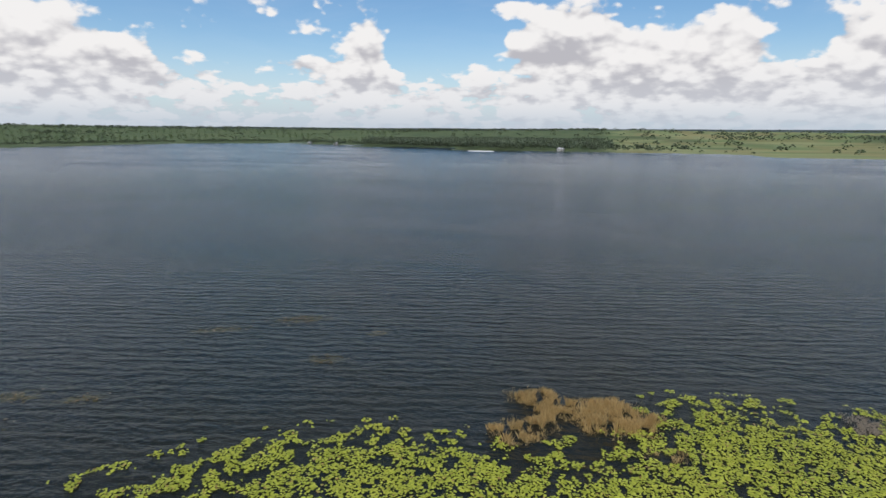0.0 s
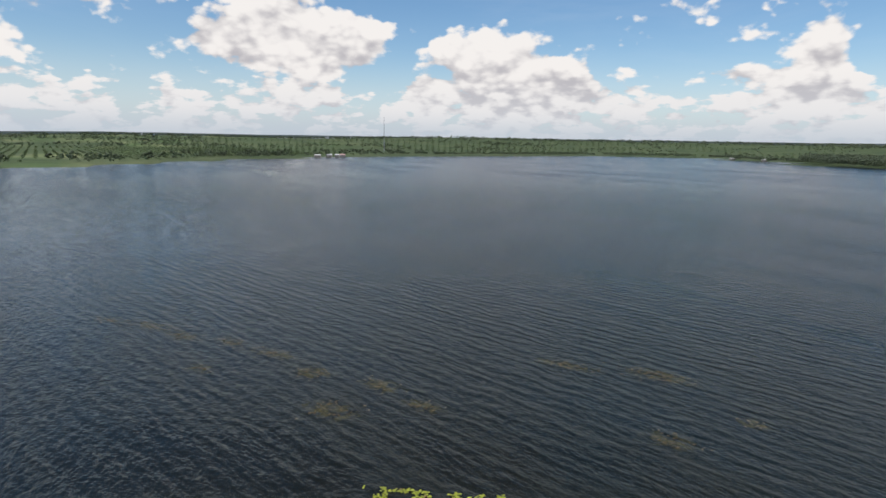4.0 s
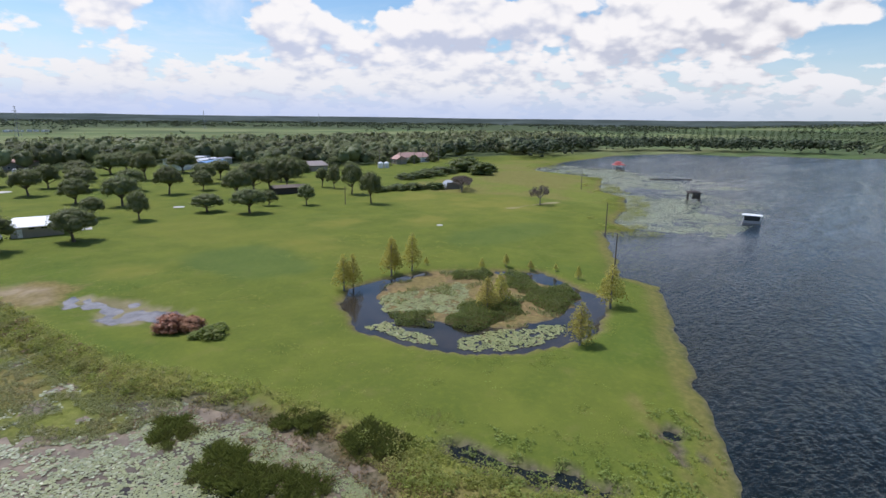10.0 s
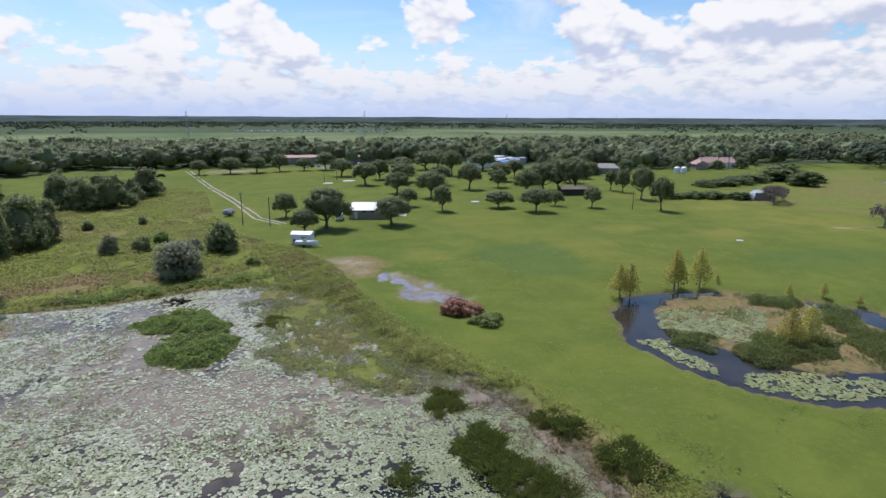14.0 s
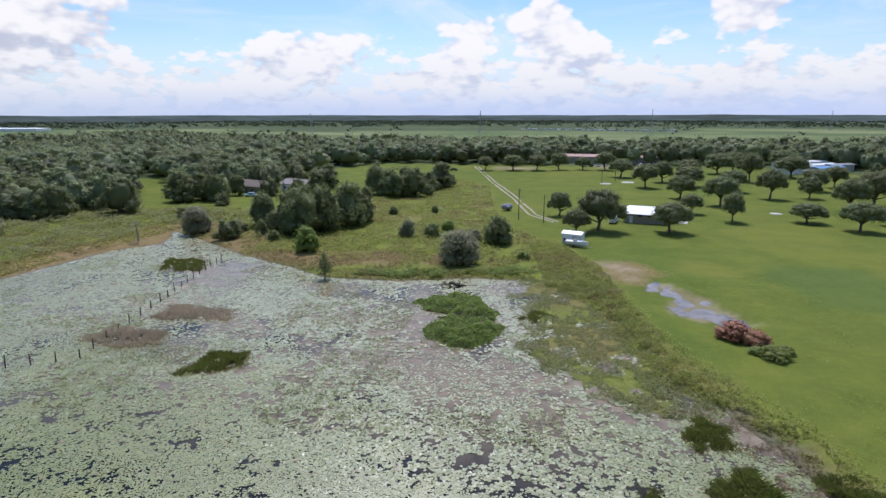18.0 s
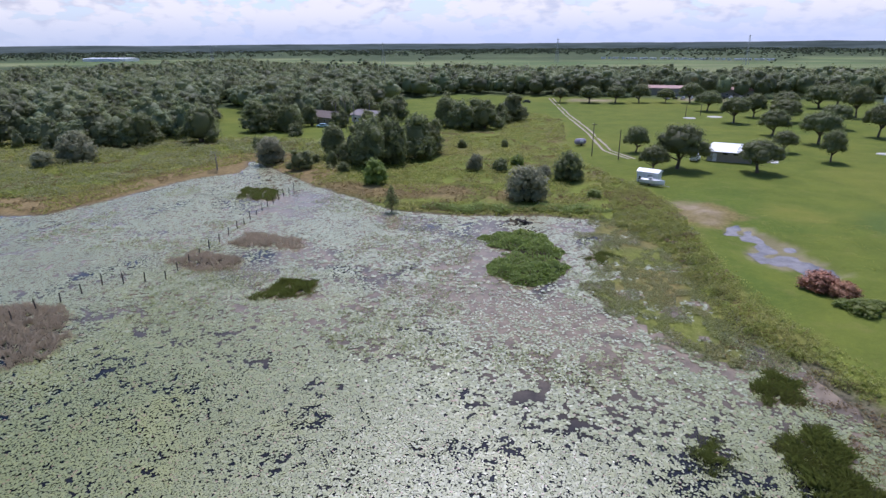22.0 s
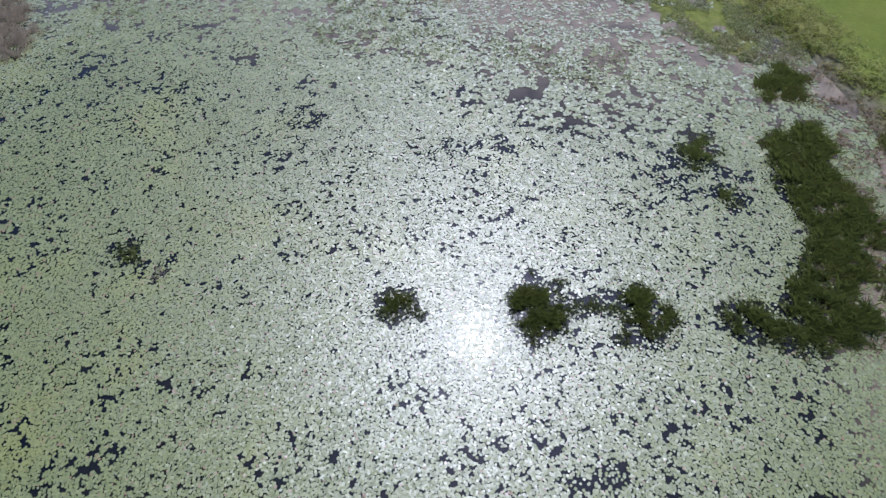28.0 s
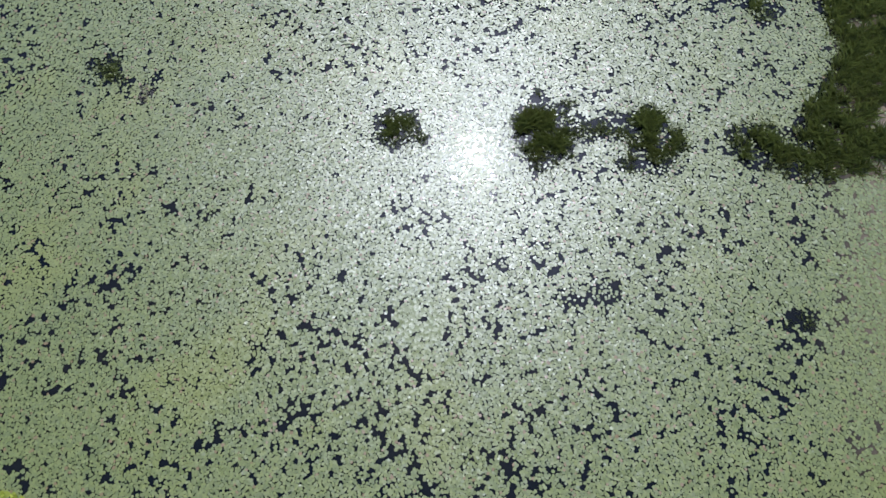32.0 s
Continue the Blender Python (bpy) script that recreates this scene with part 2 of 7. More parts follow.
def plain(name, color, rough=0.7, scale=3.0, vary=0.25, metal=0.0, spec=0.4, bump=0.0, dirt=None):
    """Paint, wood, roofing: a base colour with grain and soft stains."""
    m, n = new_mat(name)
    co = n.add("ShaderNodeTexCoord").outputs["Object"]
    grain = n.noise(co, scale * 6, 5.0, 0.6)
    stain = n.noise(co, scale * 0.5, 4.0, 0.6)
    v = n.math("ADD", 1.0 - vary, n.math("MULTIPLY", n.math("ADD", n.math("MULTIPLY", grain, 0.5), n.math("MULTIPLY", stain, 1.5)), vary))
    h = n.add("ShaderNodeHueSaturation")
    h.inputs["Color"].default_value = (*color, 1.0)
    n.link(v, h.inputs["Value"])
    c = h.outputs[0]
    if dirt:
        c = n.mix(n.math("MULTIPLY", n.step(stain, 0.5, 0.7), 0.6), c, dirt)
    finish(n, c, rough, grain if bump else None, bump, 0.5, spec, metal)
    return m


def ground_material():
    m, n = new_mat("ground_cover")
    pos = n.add("ShaderNodeNewGeometry").outputs["Position"]
    a = n.add("ShaderNodeAttribute", attribute_name="cover_a")
    b = n.add("ShaderNodeAttribute", attribute_name="cover_b")
    sa, sb = n.add("ShaderNodeSeparateColor"), n.add("ShaderNodeSeparateColor")
    n.link(a.outputs["Color"], sa.inputs[0])
    n.link(b.outputs["Color"], sb.inputs[0])
    rough_g, dry, sand = sa.outputs[0], sa.outputs[1], sa.outputs[2]
    mud, woods, field = sb.outputs[0], sb.outputs[1], sb.outputs[2]
    wide = n.noise(pos, 0.018, 4.0, 0.55, 0.4)
    mid = n.noise(pos, 0.12, 5.0, 0.6, 0.3)
    fine = n.noise(pos, 1.3, 5.0, 0.65)
    blades = n.noise(pos, 7.0, 3.0, 0.7)
    # mown grass: fresh green with yellowed and dark damp patches
    lawn = n.mix(n.step(mid, 0.30, 0.72), (0.097, 0.126, 0.022), (0.139, 0.161, 0.028))
    lawn = n.mix(n.math("MULTIPLY", n.step(wide, 0.50, 0.64), 0.40), lawn, (0.185, 0.185, 0.036))
    lawn = n.mix(n.math("MULTIPLY", n.step(wide, 0.44, 0.33), 0.45), lawn, (0.066, 0.116, 0.020))
    lawn = n.mix(n.math("MULTIPLY", n.step(fine, 0.45, 0.72), 0.5), lawn, (0.160, 0.184, 0.028))
    lawn = n.mix(n.math("MULTIPLY", n.step(blades, 0.52, 0.70), 0.3), lawn, (0.066, 0.092, 0.018))
    lawn = n.mix(n.math("MULTIPLY", n.step(n.noise(pos, 0.30, 5.0, 0.65), 0.54, 0.72), 0.35), lawn, (0.19, 0.17, 0.055))
    lawn = n.mix(n.math("MULTIPLY", a.outputs["Alpha"], 0.6), lawn, n.mix(n.step(fine, 0.3, 0.7), (0.072, 0.116, 0.030), (0.092, 0.132, 0.034)))
    lawn = n.mix(n.math("MULTIPLY", b.outputs["Alpha"], 0.55), lawn, n.mix(n.step(mid, 0.3, 0.7), (0.190, 0.190, 0.034), (0.235, 0.205, 0.050)))
    weeds = n.mix(n.step(fine, 0.3, 0.7), (0.118, 0.145, 0.026), (0.185, 0.205, 0.040))
    weeds = n.mix(n.math("MULTIPLY", n.step(mid, 0.52, 0.68), 0.65), weeds, (0.155, 0.120, 0.050))
    straw = n.mix(n.step(fine, 0.3, 0.7), (0.15, 0.11, 0.045), (0.26, 0.19, 0.085))
    earth = n.mix(n.step(mid, 0.35, 0.65), (0.24, 0.185, 0.115), (0.36, 0.29, 0.20))
    wet = n.mix(n.step(fine, 0.35, 0.65), (0.055, 0.046, 0.032), (0.150, 0.120, 0.088))
    litter = n.mix(n.step(n.noise(pos, 0.02, 5.0, 0.65), 0.35, 0.65), (0.050, 0.072, 0.032), (0.085, 0.105, 0.046))
    strips = n.add("ShaderNodeMapping", vector_type="POINT")
    strips.inputs["Scale"].default_value = (0.5, 1.6, 1.0)
    n.link(pos, strips.inputs["Vector"])
    crops = n.mix(n.step(n.noise(strips.outputs[0], 0.005, 4.0, 0.6, 0.5), 0.40, 0.62), (0.10, 0.145, 0.052), (0.20, 0.215, 0.095))
    crops = n.mix(n.math("MULTIPLY", n.step(n.noise(strips.outputs[0], 0.012, 3.0, 0.6), 0.58, 0.66), 0.7), crops, (0.075, 0.095, 0.042))
    c = lawn
    for mask, other in ((field, crops), (rough_g, weeds), (dry, straw), (woods, litter), (mud, wet), (sand, earth)):
        c = n.mix(mask, c, other)
    relief = n.math("ADD", n.math("MULTIPLY", fine, 0.7), n.math("MULTIPLY", blades, 0.3))
    finish(n, c, n.math("SUBTRACT", 0.95, n.math("MULTIPLY", mud, 0.35)), relief, 0.2, 0.6, 0.08)
    return m


# beds of water weed under the lake's surface: x, y, half length, half width
WEED_BEDS = [(-100.5, 2.7, 3.2, 1.6), (-93.8, 8.2, 4, 1.8), (-86.5, 11.2, 3, 1.6), (-80.5, 16.5, 3, 1.5), (-72.5, 20.5, 4, 1.5), (-63.8, 22.6, 3.2, 1.8), (-55.8, 28.2, 3.2, 1.6), (-53, 20.4, 3.6, 2.0),
             (-48.4, 51.9, 4.0, 1.4), (-39.0, 60.0, 5.0, 2.0), (-28.8, 46.6, 2.6, 1.6), (-26.2, 57.3, 1.8, 1.2), (-72.5, 11, 2.2, 1.2), (-48.3, 29.6, 2.6, 1.2)]


def lake_material():
    m, n = new_mat("lake_water")
    pos = n.add("ShaderNodeNewGeometry").outputs["Position"]
    turn = n.add("ShaderNodeMapping", vector_type="POINT")
    turn.inputs["Rotation"].default_value = (0, 0, radians(-28))
    turn.inputs["Scale"].default_value = (0.50, 1.0, 1.0)
    n.link(pos, turn.inputs["Vector"])
    crests = n.add("ShaderNodeTexWave", wave_type="BANDS", bands_direction="Y", wave_profile="SIN")
    n.link(turn.outputs[0], crests.inputs["Vector"])
    for key, value in (("Scale", 0.17), ("Distortion", 5.0), ("Detail", 2.0), ("Detail Scale", 1.6), ("Detail Roughness", 0.6)):
        crests.inputs[key].default_value = value
    swell = n.noise(turn.outputs[0], 0.45, 2.0, 0.5, 0.3)
    chop = n.noise(turn.outputs[0], 1.6, 4.0, 0.6, 0.2)
    gust = n.add("ShaderNodeMapping", vector_type="POINT")
    gust.inputs["Rotation"].default_value = (0, 0, radians(60))
    gust.inputs["Scale"].default_value = (0.22, 1.0, 1.0)
    n.link(pos, gust.inputs["Vector"])
    wind = n.noise(gust.outputs[0], 0.03, 7.0, 0.72, 0.8)
    height = n.math("ADD", n.math("MULTIPLY", crests.outputs["Fac"], n.math("MULTIPLY", n.step(swell, 0.25, 0.75), 0.38)), n.math("MULTIPLY", chop, 0.82))
    rolls = n.noise(gust.outputs[0], 0.16, 5.0, 0.62, 0.5)
    height = n.math("ADD", height, n.math("MULTIPLY", rolls, 0.85))
    height = n.math("ADD", height, n.math("MULTIPLY", n.noise(turn.outputs[0], 0.24, 4.0, 0.6, 0.4), 0.5))
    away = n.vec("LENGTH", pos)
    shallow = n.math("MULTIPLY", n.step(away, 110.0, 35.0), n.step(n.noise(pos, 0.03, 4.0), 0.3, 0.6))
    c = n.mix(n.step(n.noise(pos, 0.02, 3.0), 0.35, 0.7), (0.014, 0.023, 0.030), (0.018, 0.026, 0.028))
    # darker base colour near the eye imitates the weaker reflection seen steeply
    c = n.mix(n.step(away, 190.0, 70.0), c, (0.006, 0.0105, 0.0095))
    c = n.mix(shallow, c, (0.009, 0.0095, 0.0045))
    beds = None
    for x, y, along_crest, across in WEED_BEDS:
        off = n.vec("SUBTRACT", pos, (x, y, 0.0))
        u = n.vec("DOT_PRODUCT", off, (0.88 / along_crest, 0.47 / along_crest, 0.0))
        w = n.vec("DOT_PRODUCT", off, (-0.47 / across, 0.88 / across, 0.0))
        bump = n.math("EXPONENT", n.math("MULTIPLY", n.math("MULTIPLY_ADD", u, u, n.math("MULTIPLY", w, w)), -1.0))
        beds = bump if beds is None else n.math("ADD", beds, bump)
    tangle = n.math("MULTIPLY", beds, n.step(n.noise(pos, 0.9, 5.0, 0.65), 0.30, 0.75))
    c = n.mix(n.step(tangle, 0.06, 0.55), c, (0.048, 0.042, 0.013))
    puff = n.step(wind, 0.36, 0.66)
    rough = n.math("ADD", n.math("ADD", 0.05, n.math("MULTIPLY", puff, 0.08)), n.math("MULTIPLY", n.step(away, 260.0, 600.0), 0.10))
    lee = n.math("SUBTRACT", 1.0, n.math("MULTIPLY", n.step(n.vec("DISTANCE", pos, (-200.0, -90.0, 0.0)), 190.0, 70.0), 0.5))
    flecks = n.step(n.noise(gust.outputs[0], 0.42, 5.0, 0.7, 0.6), 0.34, 0.68)
    lively = n.math("ADD", 0.62, n.math("MULTIPLY", flecks, n.math("ADD", 0.35, n.math("MULTIPLY", n.step(away, 60.0, 260.0), 0.75))))
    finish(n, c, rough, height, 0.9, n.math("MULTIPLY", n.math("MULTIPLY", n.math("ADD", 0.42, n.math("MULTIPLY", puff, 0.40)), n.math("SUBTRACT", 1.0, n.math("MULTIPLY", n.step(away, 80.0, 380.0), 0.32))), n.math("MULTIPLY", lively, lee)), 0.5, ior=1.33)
    return m


def still_material(name, silt, south):
    """Quiet water; where it is shallow its silty bottom shows. south: the silt begins beyond that y."""
    m, n = new_mat(name)
    pos = n.add("ShaderNodeNewGeometry").outputs["Position"]
    split = n.add("ShaderNodeSeparateXYZ")
    n.link(pos, split.inputs[0])
    c = n.mix(n.step(n.noise(pos, 0.08, 4.0), 0.35, 0.7), (0.004, 0.006, 0.007), (0.012, 0.011, 0.009))
    bed = n.mix(n.step(n.noise(pos, 0.5, 4.0, 0.6), 0.35, 0.7), silt, tuple(v * 0.6 for v in silt))
    reach = n.math("MAXIMUM", n.step(split.outputs["Y"], south, south - 22.0), n.step(split.outputs["X"], -17.0, -22.0))
    where = n.math("MULTIPLY", reach, n.step(n.noise(pos, 0.07, 5.0, 0.6, 0.4), 0.29, 0.52))
    c = n.mix(n.math("MULTIPLY", where, 0.9), c, bed)
    finish(n, c, 0.10, n.noise(pos, 2.2, 3.0), 0.03, 0.35, 0.5, ior=1.33)
    return m


GROUND = ground_material()
LAKE, STILL = lake_material(), still_material("pond_water", (0.05, 0.04, 0.03), 0.0)
MARSH_WATER = still_material("marsh_water", (0.29, 0.222, 0.14), -36.0)
# pale tone: part silt, part bright cloud's reflection put into the base colour
PUDDLE_WATER = still_material("puddle_water", (0.28, 0.24, 0.205), 0.0)
OAK_LEAF = leafy("oak_leaf", (0.152, 0.165, 0.066), (0.236, 0.240, 0.098), (0.245, 0.245, 0.11), glow=(0.20, 0.24, 0.085))
WOOD_LEAF = leafy("woodland_leaf", (0.154, 0.166, 0.082), (0.240, 0.246, 0.118), (0.28, 0.265, 0.12), glow=(0.225, 0.250, 0.10), per_object=0.0, patch=0.02)
CYPRESS_LEAF = leafy("cypress_leaf", (0.36, 0.34, 0.07), (0.55, 0.49, 0.14), (0.42, 0.41, 0.10), glow=(0.5, 0.43, 0.09))
GREY_LEAF = leafy("grey_shrub_leaf", (0.24, 0.245, 0.14), (0.35, 0.345, 0.20), (0.32, 0.31, 0.17), glow=(0.30, 0.30, 0.17))
BUSH_LEAF = leafy("shrub_leaf", (0.100, 0.130, 0.042), (0.175, 0.210, 0.070), (0.20, 0.21, 0.08), glow=(0.19, 0.23, 0.07))
TWIG = leafy("bare_twig", (0.19, 0.155, 0.125), (0.31, 0.26, 0.21), (0.24, 0.22, 0.16), glow=(0.10, 0.08, 0.06))
BRIGHT_LEAF = leafy("fern_leaf", (0.17, 0.215, 0.045), (0.26, 0.305, 0.075), (0.28, 0.285, 0.10), glow=(0.28, 0.35, 0.08))
RUST_LEAF = leafy("dead_leaf", (0.24, 0.105, 0.045), (0.42, 0.21, 0.10), (0.32, 0.15, 0.065))
RUSTY_WEED = leafy("rusty_weed", (0.17, 0.115, 0.045), (0.26, 0.175, 0.070), (0.20, 0.20, 0.06), glow=(0.2, 0.14, 0.05), patch=0.15)
REED = leafy("green_reed", (0.054, 0.064, 0.022), (0.120, 0.132, 0.042), (0.15, 0.10, 0.05), glow=(0.16, 0.19, 0.04), patch=0.3)
STRAW = leafy("dry_reed", (0.42, 0.26, 0.080), (0.88, 0.65, 0.27), (0.56, 0.37, 0.12), glow=(0.45, 0.34, 0.16), patch=0.5)
BROWN_REED = leafy("brown_reed", (0.36, 0.29, 0.20), (0.60, 0.50, 0.36), (0.44, 0.38, 0.24), glow=(0.45, 0.37, 0.25), patch=0.4)
WEED = leafy("water_weed", (0.05, 0.034, 0.012), (0.11, 0.07, 0.022), (0.08, 0.07, 0.02), patch=0.5)
WEED_LEAF = leafy("bank_weed_leaf", (0.205, 0.235, 0.050), (0.335, 0.350, 0.088), (0.36, 0.30, 0.115), glow=(0.39, 0.42, 0.09), patch=0.2)
# leaf colour darkened to stand in for cloud shadow over the far shore
DARK_LEAF = leafy("darkened_far_leaf", (0.070, 0.088, 0.050), (0.115, 0.136, 0.074), (0.13, 0.150, 0.080), glow=(0.15, 0.185, 0.10), per_object=0.0, patch=0.01)
THICKET_LEAF = leafy("thicket_leaf", (0.095, 0.135, 0.030), (0.165, 0.210, 0.048), (0.18, 0.17, 0.06), glow=(0.22, 0.27, 0.06), patch=0.3)
MARSH_LEAF = leafy("marsh_grass_leaf", (0.21, 0.225, 0.085), (0.30, 0.31, 0.13), (0.30, 0.25, 0.14), glow=(0.32, 0.34, 0.13), patch=0.25)
GROVE_LEAF = leafy("citrus_leaf", (0.085, 0.120, 0.048), (0.130, 0.165, 0.066), (0.15, 0.165, 0.07), glow=(0.09, 0.12, 0.04), per_object=0.0, patch=0.01)
ROUGH_LEAF = leafy("rough_grass", (0.195, 0.212, 0.036), (0.300, 0.302, 0.060), (0.28, 0.21, 0.08), glow=(0.35, 0.365, 0.08), patch=0.07)
BARK = plain("bark", (0.11, 0.085, 0.065), 0.95, 4.0, 0.5, bump=0.03)
PALE_BARK = plain("grey_bark", (0.22, 0.20, 0.18), 0.95, 4.0, 0.4, bump=0.03)
POLE_WOOD = plain("weathered_pole", (0.13, 0.105, 0.085), 0.9, 5.0, 0.4)

# ---- plain helpers ----
RNG = np.random.default_rng(7)


def lattice(ix, iy, seed):
    h = (ix.astype(np.int64) * 374761393 + iy.astype(np.int64) * 668265263 + seed * 974711) & 0xFFFFFFFF
    h = ((h ^ (h >> 13)) * 1274126177) & 0xFFFFFFFF
    return ((h ^ (h >> 16)) & 0xFFFF) / 65535.0


def fbm(x, y, size, octaves=4, seed=0):
    """Smooth noise, about 0 to 1, with features of that size in metres."""
    total, amp, norm = 0.0, 1.0, 0.0
    for k in range(octaves):
        u, v = x / size * 2**k, y / size * 2**k
        ix, iy = np.floor(u), np.floor(v)
        fu, fv = u - ix, v - iy
        fu, fv = fu * fu * (3 - 2 * fu), fv * fv * (3 - 2 * fv)
        q = [lattice(ix + i, iy + j, seed + k) for j in (0, 1) for i in (0, 1)]
        total = total + amp * ((q[0] * (1 - fu) + q[1] * fu) * (1 - fv) + (q[2] * (1 - fu) + q[3] * fu) * fv)
        norm, amp = norm + amp, amp * 0.5
    return total / norm


def inside(poly, x, y):
    """Signed distance to a polygon, positive inside."""
    p = np.array(poly, float)
    best, odd = np.full(np.shape(x), 1e12), np.zeros(np.shape(x), bool)
    for (ax, ay), (bx, by) in zip(p, np.roll(p, -1, 0)):
        ex, ey = bx - ax, by - ay
        t = np.clip(((x - ax) * ex + (y - ay) * ey) / (ex * ex + ey * ey + 1e-9), 0, 1)
        best = np.minimum(best, (x - ax - t * ex) ** 2 + (y - ay - t * ey) ** 2)
        cross = ((ay > y) != (by > y)) & (x < ex * (y - ay) / (ey if abs(ey) > 1e-9 else 1e-9) + ax)
        odd ^= cross
    return np.where(odd, 1, -1) * np.sqrt(best)


def along(line, x, y):
    """Distance to a polyline."""
    p, best = np.array(line, float), np.full(np.shape(x), 1e12)
    for (ax, ay), (bx, by) in zip(p[:-1], p[1:]):
        ex, ey = bx - ax, by - ay
        t = np.clip(((x - ax) * ex + (y - ay) * ey) / (ex * ex + ey * ey), 0, 1)
        best = np.minimum(best, (x - ax - t * ex) ** 2 + (y - ay - t * ey) ** 2)
    return np.sqrt(best)


def smooth(v, lo, hi):
    t = np.clip((v - lo) / (hi - lo), 0, 1)
    return t * t * (3 - 2 * t)


def mesh_of(name, verts, faces, material=None, soft=False):
    """A mesh from arrays: faces all with the same number of corners."""
    me = bpy.data.meshes.new(name)
    verts, faces = np.asarray(verts, np.float32), np.asarray(faces, np.int32)
    k = faces.shape[1]
    me.vertices.add(len(verts))
    me.vertices.foreach_set("co", verts.ravel())
    me.loops.add(faces.size)
    me.loops.foreach_set("vertex_index", faces.ravel())
    me.polygons.add(len(faces))
    me.polygons.foreach_set("loop_start", np.arange(len(faces), dtype=np.int32) * k)
    me.polygons.foreach_set("use_smooth", np.full(len(faces), soft))
    me.update(calc_edges=True)
    me.validate()
    if material:
        me.materials.append(material)
    return me


# ---- plan of the place: water, banks, woods ----
WEST_BANK = [(-24, 8), (-33, 2), (-41.5, -5), (-49, -8.5), (-60, -15.8), (-75, -23.5), (-88, -30), (-99, -35), (-100, -44), (-115, -52), (-138, -66), (-146, -61),
             (-156, -72), (-181, -80), (-208, -92), (-222, -110), (-273, -135), (-285, -186), (-357, -205), (-455, -218)]
FAR_SHORE = [(-516, -191), (-558, -92), (-598, -23), (-650, 60), (-762, 200), (-830, 360), (-865, 560), (-850, 760), (-840, 980), (-700, 1120), (-440, 960),
             (-224, 850), (-174, 806), (-53, 812), (94, 793), (216, 757), (304, 736), (430, 600), (500, 300), (430, 60), (260, -40), (130, -70)]
MARSH_SHORE = [(100, -78), (96, -92), (93, -112), (86, -120), (92, -134), (77, -124), (61, -112), (45, -103), (38, -98), (27, -97), (16, -99), (10, -101), (-1, -101),
               (-6, -96), (-12, -88), (-14, -72), (-16, -61), (-21, -57), (-25, -46), (-26, -36), (-26, -20), (-22, -6)]
WATERS = WEST_BANK + FAR_SHORE + MARSH_SHORE
POND = [(-52, -69), (-47, -58), (-48, -48), (-51, -42), (-56, -37), (-62, -34), (-70, -33), (-78, -36), (-85, -39), (-88, -48), (-92, -56), (-86, -64), (-77, -72), (-66, -75), (-59, -75)]
POND_ISLE = [(-62.5, -70.5), (-66, -72), (-77, -71), (-86, -63), (-85.5, -48.5), (-82.5, -43), (-75.7, -40.7), (-68.7, -40.8), (-62.6, -42.5), (-59.5, -47), (-57, -53), (-56, -57), (-55, -63), (-58, -66.5)]
PUDDLE = [(-20.5, -104), (-24, -104), (-27, -100), (-31, -91), (-33.5, -82), (-31, -79), (-28, -79), (-24, -85), (-22.5, -93)]
ROUGH = [(-9, -128), (-15, -112), (-16, -97), (-19, -77), (-23, -63), (-28, -53), (-30, -42), (-33, -30), (-36, -17), (-40, -9), (-24, 8), (-22, -6), (-26, -20), (-26, -36), (-25, -46),
         (-16, -61), (-14, -72), (-6, -96), (38, -98), (61, -112), (77, -124), (92, -134), (100, -78), (200, -90), (260, -140), (140, -165), (84, -170), (60, -215), (28, -260), (16, -240), (10, -180), (4, -150)]
WOODS = [(900, -300), (300, -130), (183, -132), (156, -133), (135, -138), (144, -157), (124, -163), (155, -204), (190, -247), (172, -250), (132, -193), (118, -189), (108, -222), (112, -300), (92, -345), (-56, -350),
         (-128, -345), (-190, -285), (-224, -270), (-300, -285), (-380, -270), (-443, -262), (-520, -262), (-640, -330), (-740, -420), (-700, -560), (-414, -530), (-188, -520), (29, -540), (193, -550), (360, -620), (588, -790), (909, -760)]
FALLOW = [(-150, -172), (-172, -138), (-182, -108), (-176, -86), (-210, -98), (-226, -114), (-275, -140), (-290, -190), (-360, -212), (-330, -240), (-262, -226), (-205, -188)]
MUD_STRAND = [(-18, -57), (-21, -52), (-24.5, -45), (-25.5, -38), (-25, -31)]
SWAMP = [(-34.4, -29.5), (-35.4, -25), (-36.2, -20.5), (-38, -16), (-40, -12.5)]
MARSH_GRASS = [(-14, -104), (-1, -101), (2, -92), (-1, -84), (-4, -76), (-2, -67), (-6, -60), (-12, -55), (-19, -57), (-15, -72)]
TRACK = [(30, -334), (15, -256), (4, -205), (-2, -171), (-9, -158)]
ROAD = [(140, -316), (59, -318), (33, -318), (-57, -342), (-110, -352)]


